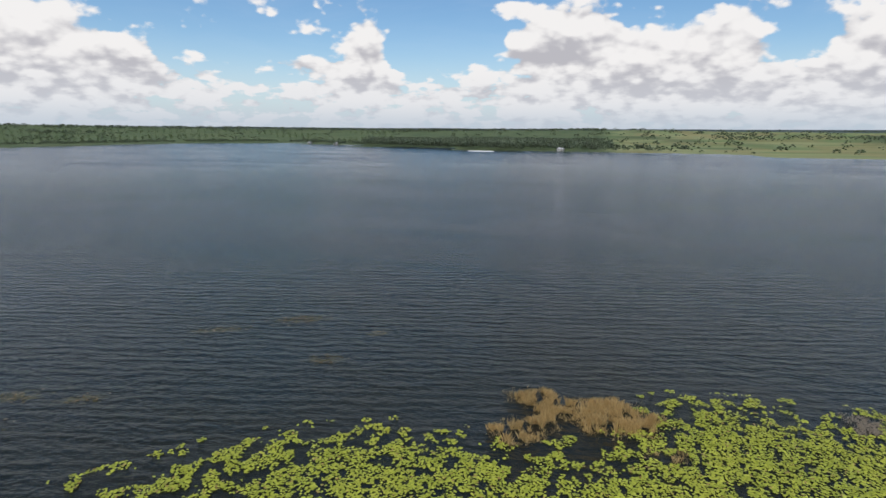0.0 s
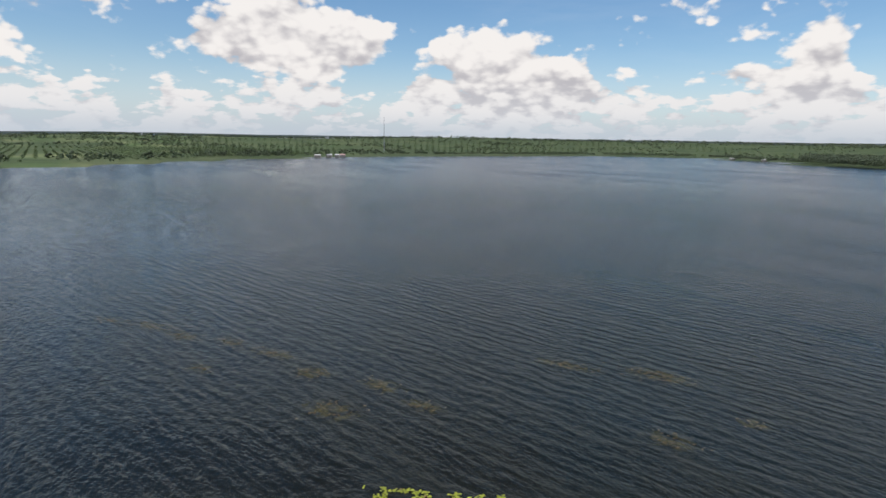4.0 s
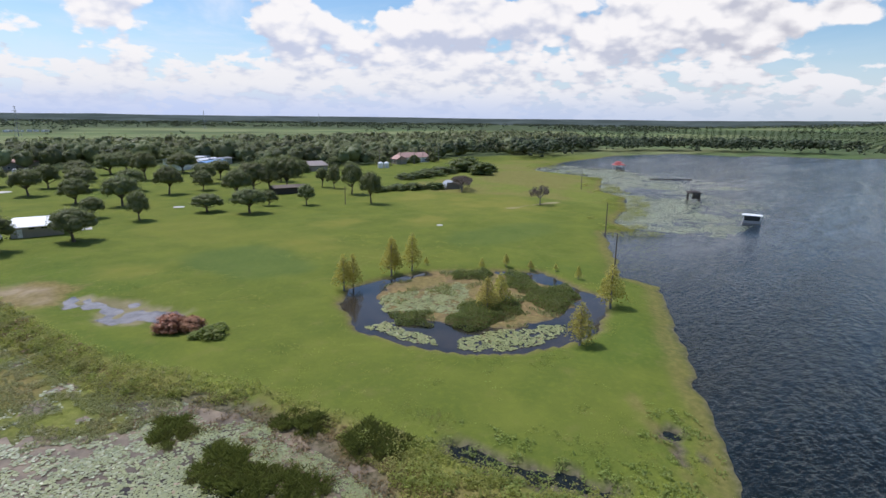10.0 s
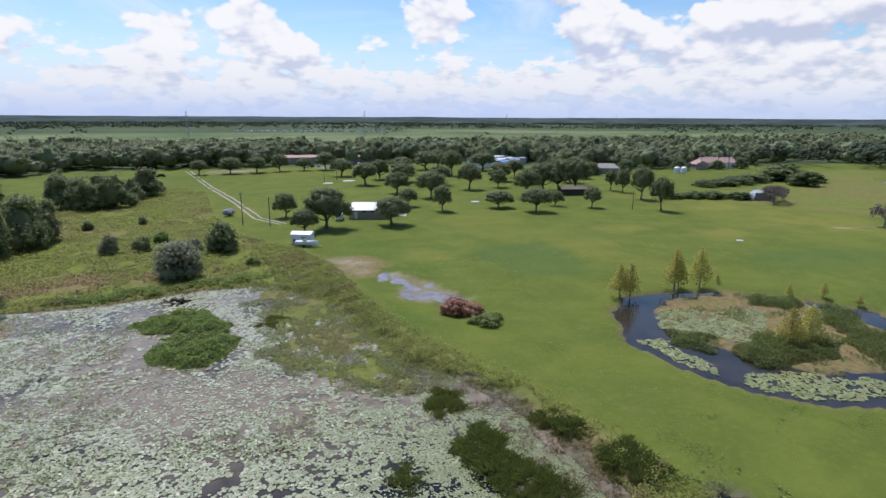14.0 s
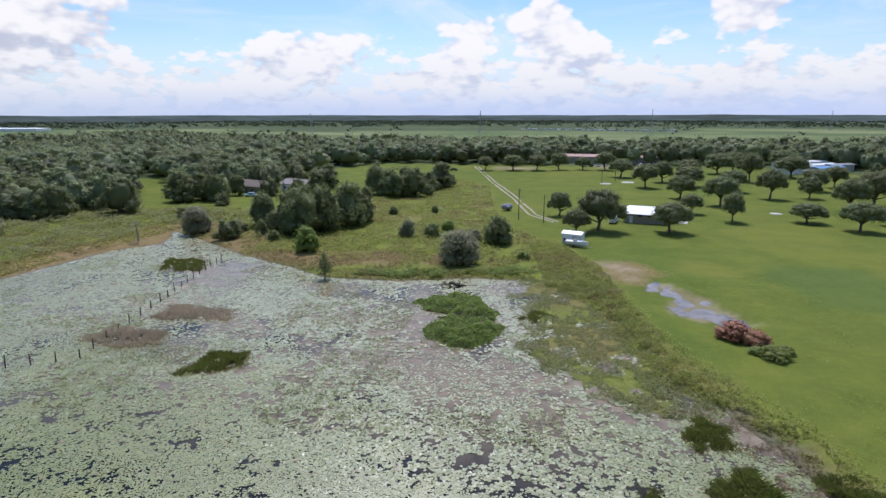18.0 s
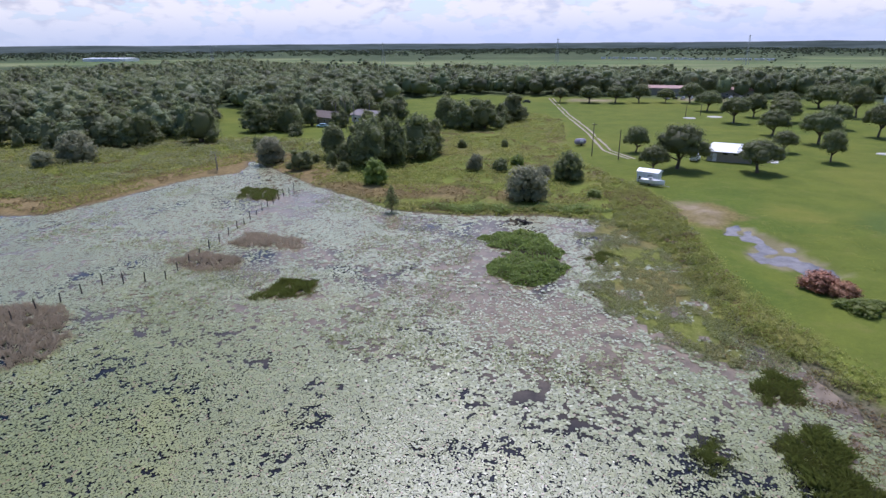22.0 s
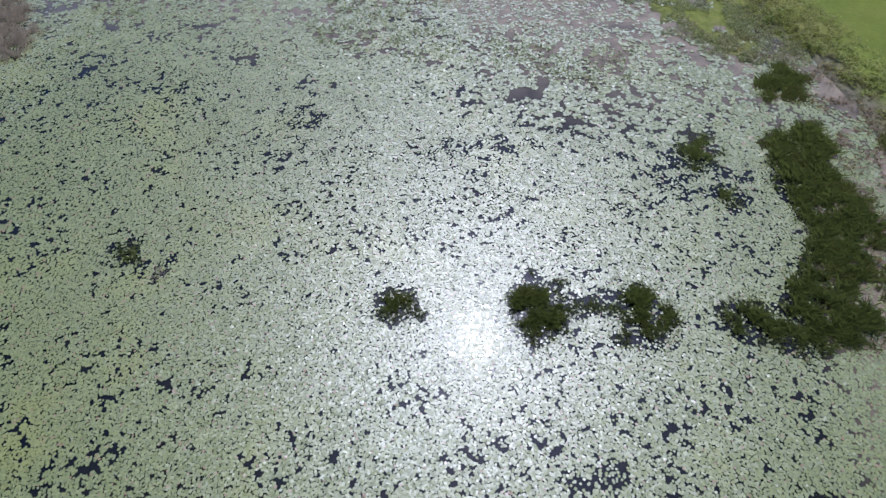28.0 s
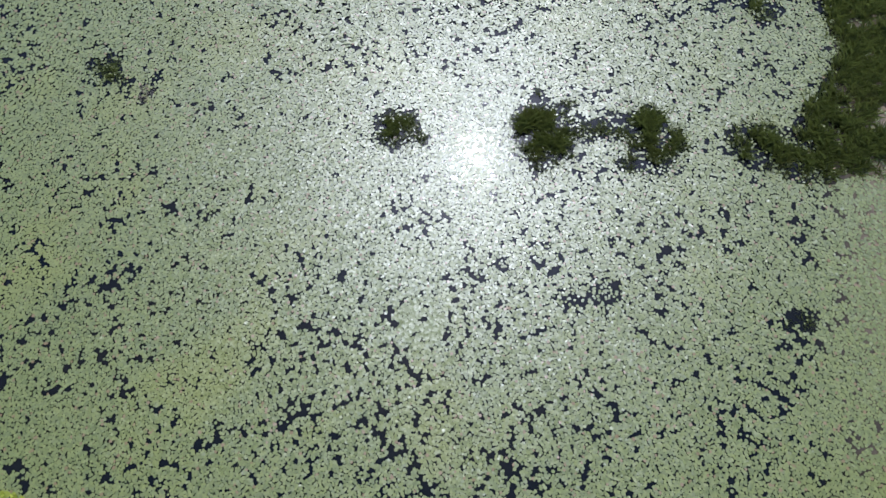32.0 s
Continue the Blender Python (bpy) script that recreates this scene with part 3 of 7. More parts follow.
def cover(x, y):
    """Height and ground cover at points of the plan."""
    wob = (fbm(x, y, 9.0, 4, 3) - 0.5) * 5.0
    land = -inside(WATERS, x, y)
    far = smooth(np.hypot(x, y), 300, 700)
    land = land + wob * (1 - far) * 0.5 + (fbm(x, y, 2.6, 3, 4) - 0.5) * 1.8 * (1 - far) + (fbm(x, y, 60, 3, 5) - 0.5) * 30 * far
    bumps = (fbm(x, y, 6.0, 4, 11) - 0.5) * 0.35 + (fbm(x, y, 45.0, 3, 12) - 0.5) * 0.6
    z = np.where(land > 0, np.minimum(0.10 * land, 0.45) + bumps * smooth(land, 0.5, 6), np.maximum(0.12 * land, -1.6))
    # pond: a ring of water round a low muddy island
    pw = (fbm(x, y, 4.0, 3, 21) - 0.5) * 2.2
    pond, isle = inside(POND, x, y) + pw * 0.5, inside(POND_ISLE, x, y) + pw
    z = np.where(pond > -1.5, np.minimum(z, np.where(pond > 0, np.maximum(-0.25 * pond, -0.8), 0.3)), z)
    z = np.where((isle > -3) & (pond > 0), np.maximum(z, np.clip(isle * 0.12, -0.8, 0.10) + (fbm(x, y, 2.5, 3, 22) - 0.5) * 0.25), z)
    puddle = inside(PUDDLE, x, y) + (fbm(x, y, 4.0, 4, 31) - 0.5) * 5.5 + 0.2
    z = np.where((puddle > -7) & (land > 1), np.maximum(z, 0.16), z)
    z = np.where(puddle > -0.5, np.maximum(0.13 - 0.05 * puddle, -0.02) + (fbm(x, y, 2.0, 4, 32) - 0.5) * 0.62, z)
    # sodden grass flat between the open marsh and the bank
    flat = inside(MARSH_GRASS, x, y) + (fbm(x, y, 5, 3, 207) - 0.5) * 9
    z = np.where((flat > -1) & (land < 0), np.maximum(z, 0.03 * np.clip(flat, -1, 1) + (fbm(x, y, 2.2, 3, 208) - 0.50) * 0.18), z)
    # damp hollows in the bank
    damp = np.zeros_like(x)
    for hx, hy, r in ((-49.9, -15.1, 1.5), (-48.2, -13.7, 1.2)):
        d = np.hypot(x - hx, y - hy) + (fbm(x, y, 2.2, 4, 41) - 0.5) * 5
        z = np.where(d < r, np.minimum(z, 0.16 - 0.22 * (r - d)), z)
        damp = np.maximum(damp, smooth(r + 0.3 - d, 0.0, 0.5))
    # low hills behind the lake
    rise = smooth(np.hypot(x + 250, y - 200), 1000, 2600) * smooth(y * 0.9 - x * 0.25, -150, 900)
    z = z + rise * (22 + 26 * fbm(x, y, 900, 3, 51)) * (land > 0)
    rough = smooth(inside(ROUGH, x, y) + wob, -2, 3)
    woods = smooth(inside(WOODS, x, y) + wob, -2, 4)
    dry = smooth(fbm(x, y, 16, 4, 61), 0.58, 0.72) * rough * 0.5
    edge = smooth(6 - np.abs(land - 2), 0, 5) * smooth(fbm(x, y, 12, 3, 62), 0.35, 0.6)
    dry = np.maximum(dry, edge * rough * 0.8)
    dry = np.maximum(dry, 0.45 * smooth(2.2 - np.abs(land - 1.5), 0, 2) * (x < -30) * (far < 0.5))
    dry = np.maximum(dry, smooth(9.0 - np.abs(land - 5.0), 0, 3) * (x > 62) * (y < -60) * (far < 0.5))
    dry = np.maximum(dry, (isle > -1) * (pond > 0) * (0.80 + 0.2 * smooth(fbm(x, y, 4.0, 3, 23), 0.38, 0.55)))
    rough = np.maximum(rough, 0.8 * (isle > -1) * (pond > 0))
    dry = np.maximum(dry, 0.5 * smooth(1.5 - np.abs(pond), 0, 1.5))
    dry = np.maximum(dry, smooth(flat, -1, 2) * (land < 0.5) * (0.12 + 0.45 * smooth(fbm(x, y, 7.0, 3, 24), 0.5, 0.65)))
    dry = np.maximum(dry, 0.95 * rough * smooth(fbm(x, y, 11.0, 4, 25), 0.40, 0.55) * smooth(9 - np.abs(y + 116 - 0.12 * x), 0, 6) * (x > -14) * (x < 70))
    rough = np.maximum(rough, 0.9 * smooth(flat, -1, 2))
    fallow = smooth(inside(FALLOW, x, y) + wob * 1.5, -3, 6)
    rough = np.maximum(rough, 0.85 * fallow)
    dry = np.maximum(dry, 0.40 * fallow * smooth(fbm(x, y, 20, 3, 88), 0.40, 0.62))
    sand = smooth(4.0 - along(ROAD, x, y), 0, 2) * 0.75
    sand = np.maximum(sand, 0.25 * smooth(3.5 + (fbm(x, y, 5, 3, 73) - 0.5) * 7 - np.hypot((x + 17) / 1.6, (y + 115) / 1.0), 0, 3))
    sand = np.maximum(sand, 0.6 * smooth(puddle, -1.0, 0.5) * smooth(fbm(x, y, 4, 3, 74), 0.42, 0.62))
    sand = np.maximum(sand, smooth(5 + (fbm(x, y, 5, 3, 71) - 0.5) * 9 - np.hypot((x + 18.5) / 1.2, (y + 109.5) / 1.5), 0, 4) * (0.25 + 0.45 * smooth(fbm(x, y, 2.5, 3, 81), 0.42, 0.6)))
    sand = np.maximum(sand, 0.7 * smooth(1.6 + (fbm(x, y, 6, 3, 72) - 0.5) * 4 - along([(-152, -108), (-166, -106), (-176, -104)], x, y), 0, 1.5))
    sand = np.maximum(sand, smooth(30 - np.hypot(x + 174, y - 812), 0, 12))
    thatch = smooth(1.2 - np.hypot((x + 19.5) / 6.5, (y + 108 - 0.3 * (x + 19)) / 7.5) + (fbm(x, y, 4, 4, 89) - 0.5) * 1.3, 0, 0.5)
    dry = np.maximum(dry, 0.8 * thatch * (land > 1))
    rough = np.maximum(rough, 0.5 * thatch * (land > 1))
    mud = smooth(0.10 - z, 0.0, 0.14) * (far < 0.9)
    mud = np.maximum(mud, 0.8 * smooth(fbm(x, y, 5, 3, 75), 0.40, 0.55) * smooth(2.5 - np.abs(land - 1.0), 0, 2) * (x < -16) * (y < -22) * (y > -95) * (x > -40))
    mud = mud * (1 - 0.75 * smooth(flat, -1, 2))
    strand = along(MUD_STRAND, x, y) + (fbm(x, y, 3.0, 3, 76) - 0.5) * 4
    wetland = smooth(2.8 - strand, 0, 1.2) * (land > -1)
    z = np.where(wetland > 0.2, np.minimum(z, 0.05 + (fbm(x, y, 2.2, 3, 79) - 0.5) * 0.35), z)
    mud = np.maximum(mud, 0.75 * wetland)
    dry = np.maximum(dry, 0.6 * wetland * smooth(fbm(x, y, 1.6, 3, 80), 0.40, 0.6))
    swamp = along(SWAMP, x, y) + (fbm(x, y, 2.0, 4, 77) - 0.5) * 6
    z = np.where(swamp < 0.9, np.minimum(z, 0.14 - 0.22 * (0.9 - swamp)), z)
    mud = np.maximum(mud, np.maximum(0.9 * smooth(1.2 - swamp, 0, 0.6), 0.9 * damp))
    trail = along([(-53, -18), (-48, -13), (-44, -9), (-38, -3)], x + 1.5, y + 3.5) + (fbm(x, y, 2.0, 3, 78) - 0.5) * 3
    dry = np.maximum(dry, 0.55 * smooth(0.8 - trail, 0, 1.0) * (land > 0.5))
    lush = smooth(1.15 - np.hypot((x + 56) / 11, (y + 103) / 17) + (fbm(x, y, 9, 3, 85) - 0.5) * 0.6, 0, 0.4)
    lush = np.maximum(lush, 0.8 * smooth(1.0 - np.hypot((x + 118) / 22, (y + 84) / 12) + (fbm(x, y, 9, 3, 86) - 0.5) * 0.8, 0, 0.5))
    sere = 0.0 * x
    for px, py, rx, ry in ((-37, -112, 9, 9), (-158, -115, 16, 26), (-75, -108, 9, 10), (-150, -150, 22, 12), (-95, -125, 16, 8), (-120, -112, 14, 9)):
        sere = np.maximum(sere, smooth(1.1 - np.hypot((x - px) / rx, (y - py) / ry) + (fbm(x, y, 7, 3, 87) - 0.5) * 1.4, 0, 1.1))
    fields = smooth(np.hypot(x, y), 420, 560)
    grove = smooth(fbm(x, y, 420, 3, 81), 0.56, 0.64) * smooth(np.hypot(x, y), 900, 1200)
    band = smooth(np.hypot(x, y), 1350, 1500) * smooth(-y + 0.3 * x, -200, 300)
    woods = np.maximum(woods, np.maximum(grove, band))
    slope = smooth(y - 0.15 * x, -330, -60) * smooth(np.hypot(x, y), 560, 760) * (1 - smooth(np.degrees(np.arctan2(x, y)), -1, 2))
    north = smooth(np.degrees(np.arctan2(x, y)), -75, -60)
    woods = np.maximum(woods, slope * (0.9 * north + 0.8 * (1 - north) * smooth(fbm(x, y, 150, 3, 84), 0.32, 0.5)))
    dry = np.maximum(dry, smooth(np.degrees(np.arctan2(x, np.abs(y) + 1)), 0, 3) * (0.06 + 0.45 * smooth(fbm(x + y, (y - x) * 2.5, 160, 3, 83), 0.45, 0.65)) * (y > 600))
    return z, np.stack([rough, dry, sand, lush], -1), np.stack([mud, woods, fields, sere], -1)


def stretch(lo, hi, step, end):
    """Grid lines: even from lo to hi, then ever wider out to the end."""
    out, s = [], step
    p = hi
    while p < end:
        s *= 1.13
        p += s
        out.append(p)
    n = int(round((hi - lo) / step))
    mid = [lo + (hi - lo) * k / n for k in range(n + 1)]
    left, s, p = [], step, lo
    while p > -end:
        s *= 1.13
        p -= s
        left.append(p)
    return np.array(left[::-1] + mid + out)


def build_ground():
    xs, ys = stretch(-235, 125, 1.05, 4700), stretch(-215, 25, 1.05, 4700)
    gx, gy = np.meshgrid(xs, ys)
    z, a, b = cover(gx, gy)
    w, h = len(xs), len(ys)
    k = np.arange(h * w).reshape(h, w)
    faces = np.stack([k[:-1, :-1], k[:-1, 1:], k[1:, 1:], k[1:, :-1]], -1).reshape(-1, 4)
    me = mesh_of("ground", np.stack([gx, gy, z], -1).reshape(-1, 3), faces, GROUND, True)
    for name, values in (("cover_a", a), ("cover_b", b)):
        at = me.attributes.new(name, "FLOAT_COLOR", "POINT")
        at.data.foreach_set("color", values.astype(np.float32).ravel())
    return tagged(new("ground", me), "flat grassy lakeside land with fields and woods to the horizon", "ground", kind="structure")


def sheet(name, rects, z, material, label):
    v, f = [], []
    for x0, y0, x1, y1 in rects:
        b = len(v)
        v += [(x0, y0, z), (x1, y0, z), (x1, y1, z), (x0, y1, z)]
        f.append((b, b + 1, b + 2, b + 3))
    return tagged(new(name, mesh_of(name, v, f, material)), label, "water", kind="structure")


build_ground()
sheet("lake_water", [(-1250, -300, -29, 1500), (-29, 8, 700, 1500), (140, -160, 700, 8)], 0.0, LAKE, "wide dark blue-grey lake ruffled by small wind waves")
sheet("marsh_water", [(-29, -160, 140, 8)], 0.0, MARSH_WATER, "still dark water of a shallow marsh under lily pads")
pond_outline = [(-70 + (x + 70) * 1.06, -55 + (y + 55) * 1.06, 0.015) for x, y in POND]
tagged(new("pond_water", mesh_of("pond_water", pond_outline, [tuple(range(len(pond_outline)))], STILL)), "still dark blue water in a round pond in the grass", "water", kind="structure")


def build_puddle():
    v = [(-23.5 + (x + 23.5) * 1.22, -97 + (y + 97) * 1.10, 0.06) for x, y in PUDDLE]
    me = mesh_of("puddle_water", v, [tuple(range(len(v)))], PUDDLE_WATER)
    tagged(new("puddle_water", me), "shallow pale puddle of rain water lying on the lawn", "water", kind="structure")


build_puddle()


def ground_z(x, y):
    return cover(np.atleast_1d(np.asarray(x, float)), np.atleast_1d(np.asarray(y, float)))[0]


def build_track():
    """Two worn sandy ruts from the road to the lawn."""
    p = np.array(TRACK, float)
    seg = np.linalg.norm(np.diff(p, axis=0), axis=1)
    run = np.concatenate([[0], np.cumsum(seg)])
    s = np.arange(0, run[-1], 1.5)
    x, y = np.interp(s, run, p[:, 0]), np.interp(s, run, p[:, 1])
    dx, dy = np.gradient(x), np.gradient(y)
    k = np.hypot(dx, dy)
    nx, ny = -dy / k, dx / k
    for side in (-0.95, 0.95):
        w = 0.26 + 0.25 * fbm(s + side * 50, s * 0, 6.0, 3, 301)
        sway = (fbm(s + side * 9, s * 0, 25.0, 2, 302) - 0.5) * 0.5
        rows = [np.stack([x + nx * (side + sway + e * w), y + ny * (side + sway + e * w), ground_z(x, y) + 0.05], -1) for e in (-1, 1)]
        v = np.stack(rows, 1).reshape(-1, 3)
        q = np.arange(len(s) - 1)[:, None] * 2 + np.array([0, 1, 3, 2])
        tagged(new("dirt_track", mesh_of("dirt_track", v, q, RUT)), "worn pale sandy wheel rut through the grass", "track", kind="structure")


RUT = plain("sandy_rut", (0.33, 0.285, 0.21), 0.95, 1.0, 0.3)
build_track()


def build_distance():
    """A glowing ring far behind everything stands in for the hazy wooded distance, its top a low uneven tree line."""
    m, n = new_mat("haze_glow")
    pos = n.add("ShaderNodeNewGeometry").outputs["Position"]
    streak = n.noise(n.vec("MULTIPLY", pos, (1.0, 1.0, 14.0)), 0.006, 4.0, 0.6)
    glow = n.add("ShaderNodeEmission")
    # the emission colour carries the haze; the ring glows instead of being lit
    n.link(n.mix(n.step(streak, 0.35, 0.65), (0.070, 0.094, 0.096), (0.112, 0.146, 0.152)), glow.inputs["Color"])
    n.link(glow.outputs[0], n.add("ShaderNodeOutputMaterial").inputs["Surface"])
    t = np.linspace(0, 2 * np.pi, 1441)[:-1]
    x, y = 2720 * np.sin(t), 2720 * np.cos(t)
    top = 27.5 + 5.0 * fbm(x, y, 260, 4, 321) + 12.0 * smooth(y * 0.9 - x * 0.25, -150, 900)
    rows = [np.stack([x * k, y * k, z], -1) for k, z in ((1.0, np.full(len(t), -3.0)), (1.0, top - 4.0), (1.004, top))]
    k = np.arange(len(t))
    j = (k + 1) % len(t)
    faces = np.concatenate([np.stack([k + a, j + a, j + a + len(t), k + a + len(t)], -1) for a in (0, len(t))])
    tagged(new("backdrop", mesh_of("backdrop", np.concatenate(rows), faces, m, True)), "glowing ring with haze put into its colour, standing for far woods", "distance", kind="structure")


build_distance()


def build_beach():
    """A strip of white sand on the far shore."""
    t = np.linspace(0, 2 * np.pi, 25)[:-1]
    r = 1 + 0.15 * (fbm(np.cos(t) * 3 + 9, np.sin(t) * 3 + 9, 1.0, 2, 311) - 0.5)
    x, y = -172 + np.cos(t) * r * 19, 800 + np.sin(t) * r * 8
    v = np.concatenate([np.stack([x, y, np.full(24, 0.05)], -1), np.stack([x * 0.96 - 172 * 0.04, y * 0.96 + 802 * 0.04, np.full(24, 0.7)], -1)])
    k = np.arange(24)
    side = np.stack([k, (k + 1) % 24, (k + 1) % 24 + 24, k + 24], -1)
    top = np.array([(24 + i, 24 + i + 1, 47 - i - 1, 47 - i) for i in range(11)])
    tagged(new("beach", mesh_of("beach", v, np.concatenate([side, top]), SAND)), "small white sand beach on the far shore", "beach", kind="structure")


SAND = plain("white_sand", (0.66, 0.63, 0.56), 0.95, 0.5, 0.12)
build_beach()

# ---- plants ----
def unit(v):
    return v / (np.linalg.norm(v, axis=-1, keepdims=True) + 1e-9)


def cards(c, normal, size, rng, long=1.0):
    """Small leaf quads at points c, facing normal, each turned at random. size: per point."""
    n = len(c)
    normal = unit(np.asarray(normal, float))
    other = unit(rng.normal(size=(n, 3)))
    u = unit(np.cross(normal, other))
    v = np.cross(normal, u)
    s = (np.ones(n) * size)[:, None] / 2
    a, b = u * s * long, v * s
    bend = normal * s * 0.25
    verts = np.stack([c - a, c - b * 0.8 + bend, c + a, c + b * 0.8 + bend], 1).reshape(-1, 3)
    return verts, np.arange(4 * n).reshape(n, 4)


def blades(x, y, z, height, width, rng, lean=0.3):
    """Upright grass or reed blades: one thin bent strip each."""
    n = len(x)
    t = rng.uniform(0, 2 * np.pi, n)
    side = np.stack([np.cos(t), np.sin(t), np.zeros(n)], -1) * (np.ones(n) * width)[:, None] / 2
    h = np.ones(n) * height
    tip = np.stack([rng.normal(0, lean, n) * h, rng.normal(0, lean, n) * h, h], -1)
    p = np.stack([x, y, z], -1)
    mid = p + tip * np.array([0.35, 0.35, 0.6])
    verts = np.stack([p - side, p + side, mid + side * 0.8, p + tip], 1).reshape(-1, 3)
    return verts, np.arange(4 * n).reshape(n, 4)


def tube(points, radii, sides=6):
    """A tapered tube along points."""
    points = np.asarray(points, float)
    verts, faces = [], []
    for k, (p, r) in enumerate(zip(points, radii)):
        d = unit(points[min(k + 1, len(points) - 1)] - points[max(k - 1, 0)])
        u = unit(np.cross(d, [0.3, 1.0, 0.1]))
        v = np.cross(d, u)
        t = np.arange(sides) * 2 * np.pi / sides
        verts.append(p + r * (np.cos(t)[:, None] * u + np.sin(t)[:, None] * v))
    for k in range(len(points) - 1):
        for j in range(sides):
            a, b = k * sides + j, k * sides + (j + 1) % sides
            faces.append((a, b, b + sides, a + sides))
    return np.concatenate(verts), np.array(faces)


def gather(pieces):
    """Joins (verts, faces) pairs."""
    vs, fs, base = [], [], 0
    for v, f in pieces:
        vs.append(v)
        fs.append(f + base)
        base += len(v)
    return np.concatenate(vs), np.concatenate(fs)


def ball_pattern(step=(-1, 0, 1)):
    """A ball of quads, from a cube cut along those lines."""
    pts = [(i, j, k) for i in step for j in step for k in step if max(abs(i), abs(j), abs(k)) == 1]
    at = {p: n for n, p in enumerate(pts)}
    faces = []
    for axis in range(3):
        for side in (-1, 1):
            for a, b in zip(step[:-1], step[1:]):
                for c, d in zip(step[:-1], step[1:]):
                    q = []
                    for u, w in ((a, c), (b, c), (b, d), (a, d)):
                        p = [u, w]
                        p.insert(axis, side)
                        q.append(at[tuple(p)])
                    faces.append(q if side * (1 if axis != 1 else -1) > 0 else q[::-1])
    return unit(np.array(pts, float)), np.array(faces)


BALL, SMALL_BALL, DOME = ball_pattern(), ball_pattern((-1, 1)), ball_pattern((-1, -0.5, 0, 0.5, 1))


def dome(middle, half, rng, fine=True):
    """The inner mass of a whole crown."""
    v, f = DOME if fine else BALL
    return v * np.array(half) * rng.uniform(0.86, 1.1, (len(v), 1)) + np.array(middle), f


def cores(centres, radii, rng, flat=0.75, fine=True, fill=0.66):
    """The opaque inner mass of each clump, uneven."""
    v, f = BALL if fine else SMALL_BALL
    out = []
    for c, r in zip(centres, radii):
        bumpy = v * (fill * r * rng.uniform(0.8, 1.15, (len(v), 1))) * np.array([1, 1, flat])
        out.append((bumpy + np.array(c), f))
    return gather(out)


def clump_leaves(centres, radii, count, size, rng, flat=0.88, jitter=0.4, core=2):
    """Leaves spread over overlapping rounded clumps, facing outwards."""
    k = rng.choice(len(centres), count, p=np.array(radii) ** 2 / np.sum(np.array(radii) ** 2))
    d = unit(rng.normal(size=(count, 3)) + np.array([0, 0, 0.35]))
    r = np.array(radii)[k][:, None] * rng.uniform(0.70, 1.16, (count, 1))
    c = np.array(centres)[k] + d * r * np.array([1, 1, flat])
    leaves = cards(c, d + rng.normal(0, jitter, (count, 3)) + np.array([0, 0, 0.25]), size * rng.uniform(0.6, 1.35, count), rng)
    return gather([leaves, cores(centres, radii, rng, flat, core == 2)]) if core else leaves


def oak_shape(rng, leaves=1500, size=0.42, tall=9.0, wide=10.0, clumps=14, low=0.30, core=2, layers=2, body=True):
    """A spreading tree: forked trunk with limbs to each clump of an uneven dome."""
    cs, rs = [], []
    for i in range(clumps):
        a = i * 2.399 + rng.uniform(-0.4, 0.4)
        q = math.sqrt((i + 0.5) / clumps) * rng.uniform(0.85, 1.05)
        x, y = math.cos(a) * q * wide * 0.37, math.sin(a) * q * wide * 0.37
        top = tall * (low + 0.17 + (0.93 - low - 0.17 - 0.08) * math.sqrt(max(0.02, 1 - q * q * 0.92)))
        r = wide * rng.uniform(0.13, 0.19) * (1.35 if clumps < 9 else 1.0)
        cs.append((x, y, min(top, tall - r * 0.75)))
        rs.append(r)
        for level in ((), (0.35,), (0.35,) if low > 0.15 else (0.5, 0.0))[layers]:
            under = tall * low + r * 0.55
            cs.append((x * 1.12, y * 1.12, under + (top - under) * level))
            rs.append(r)
    crown = clump_leaves(cs, rs, leaves, size, rng, core=core)
    if body:
        crown = gather([crown, dome((0, 0, tall * (low + (1 - low) * 0.47)), (wide * 0.33, wide * 0.33, tall * (1 - low) * 0.36), rng, core == 2)])
    fork = np.array([rng.uniform(-0.3, 0.3), rng.uniform(-0.3, 0.3), tall * low * 0.8])
    r0 = 0.028 * tall + 0.07
    wood = [tube([(0, 0, -0.3), (0.03, 0, 0.25), fork * 0.6, fork], [r0 * 1.5, r0 * 1.05, r0 * 0.9, r0 * 0.8], 8)]
    for c, r in list(zip(cs, rs))[:: max(1, len(cs) // 9)]:
        c = np.array(c)
        bend = fork * 0.45 + c * 0.55 + np.array([rng.uniform(-0.4, 0.4), rng.uniform(-0.4, 0.4), -0.1 * tall * 0.5])
        wood.append(tube([fork * 0.97, bend, c], [r0 * 0.55, r0 * 0.32, r0 * 0.08], 5))
    return gather(wood), crown


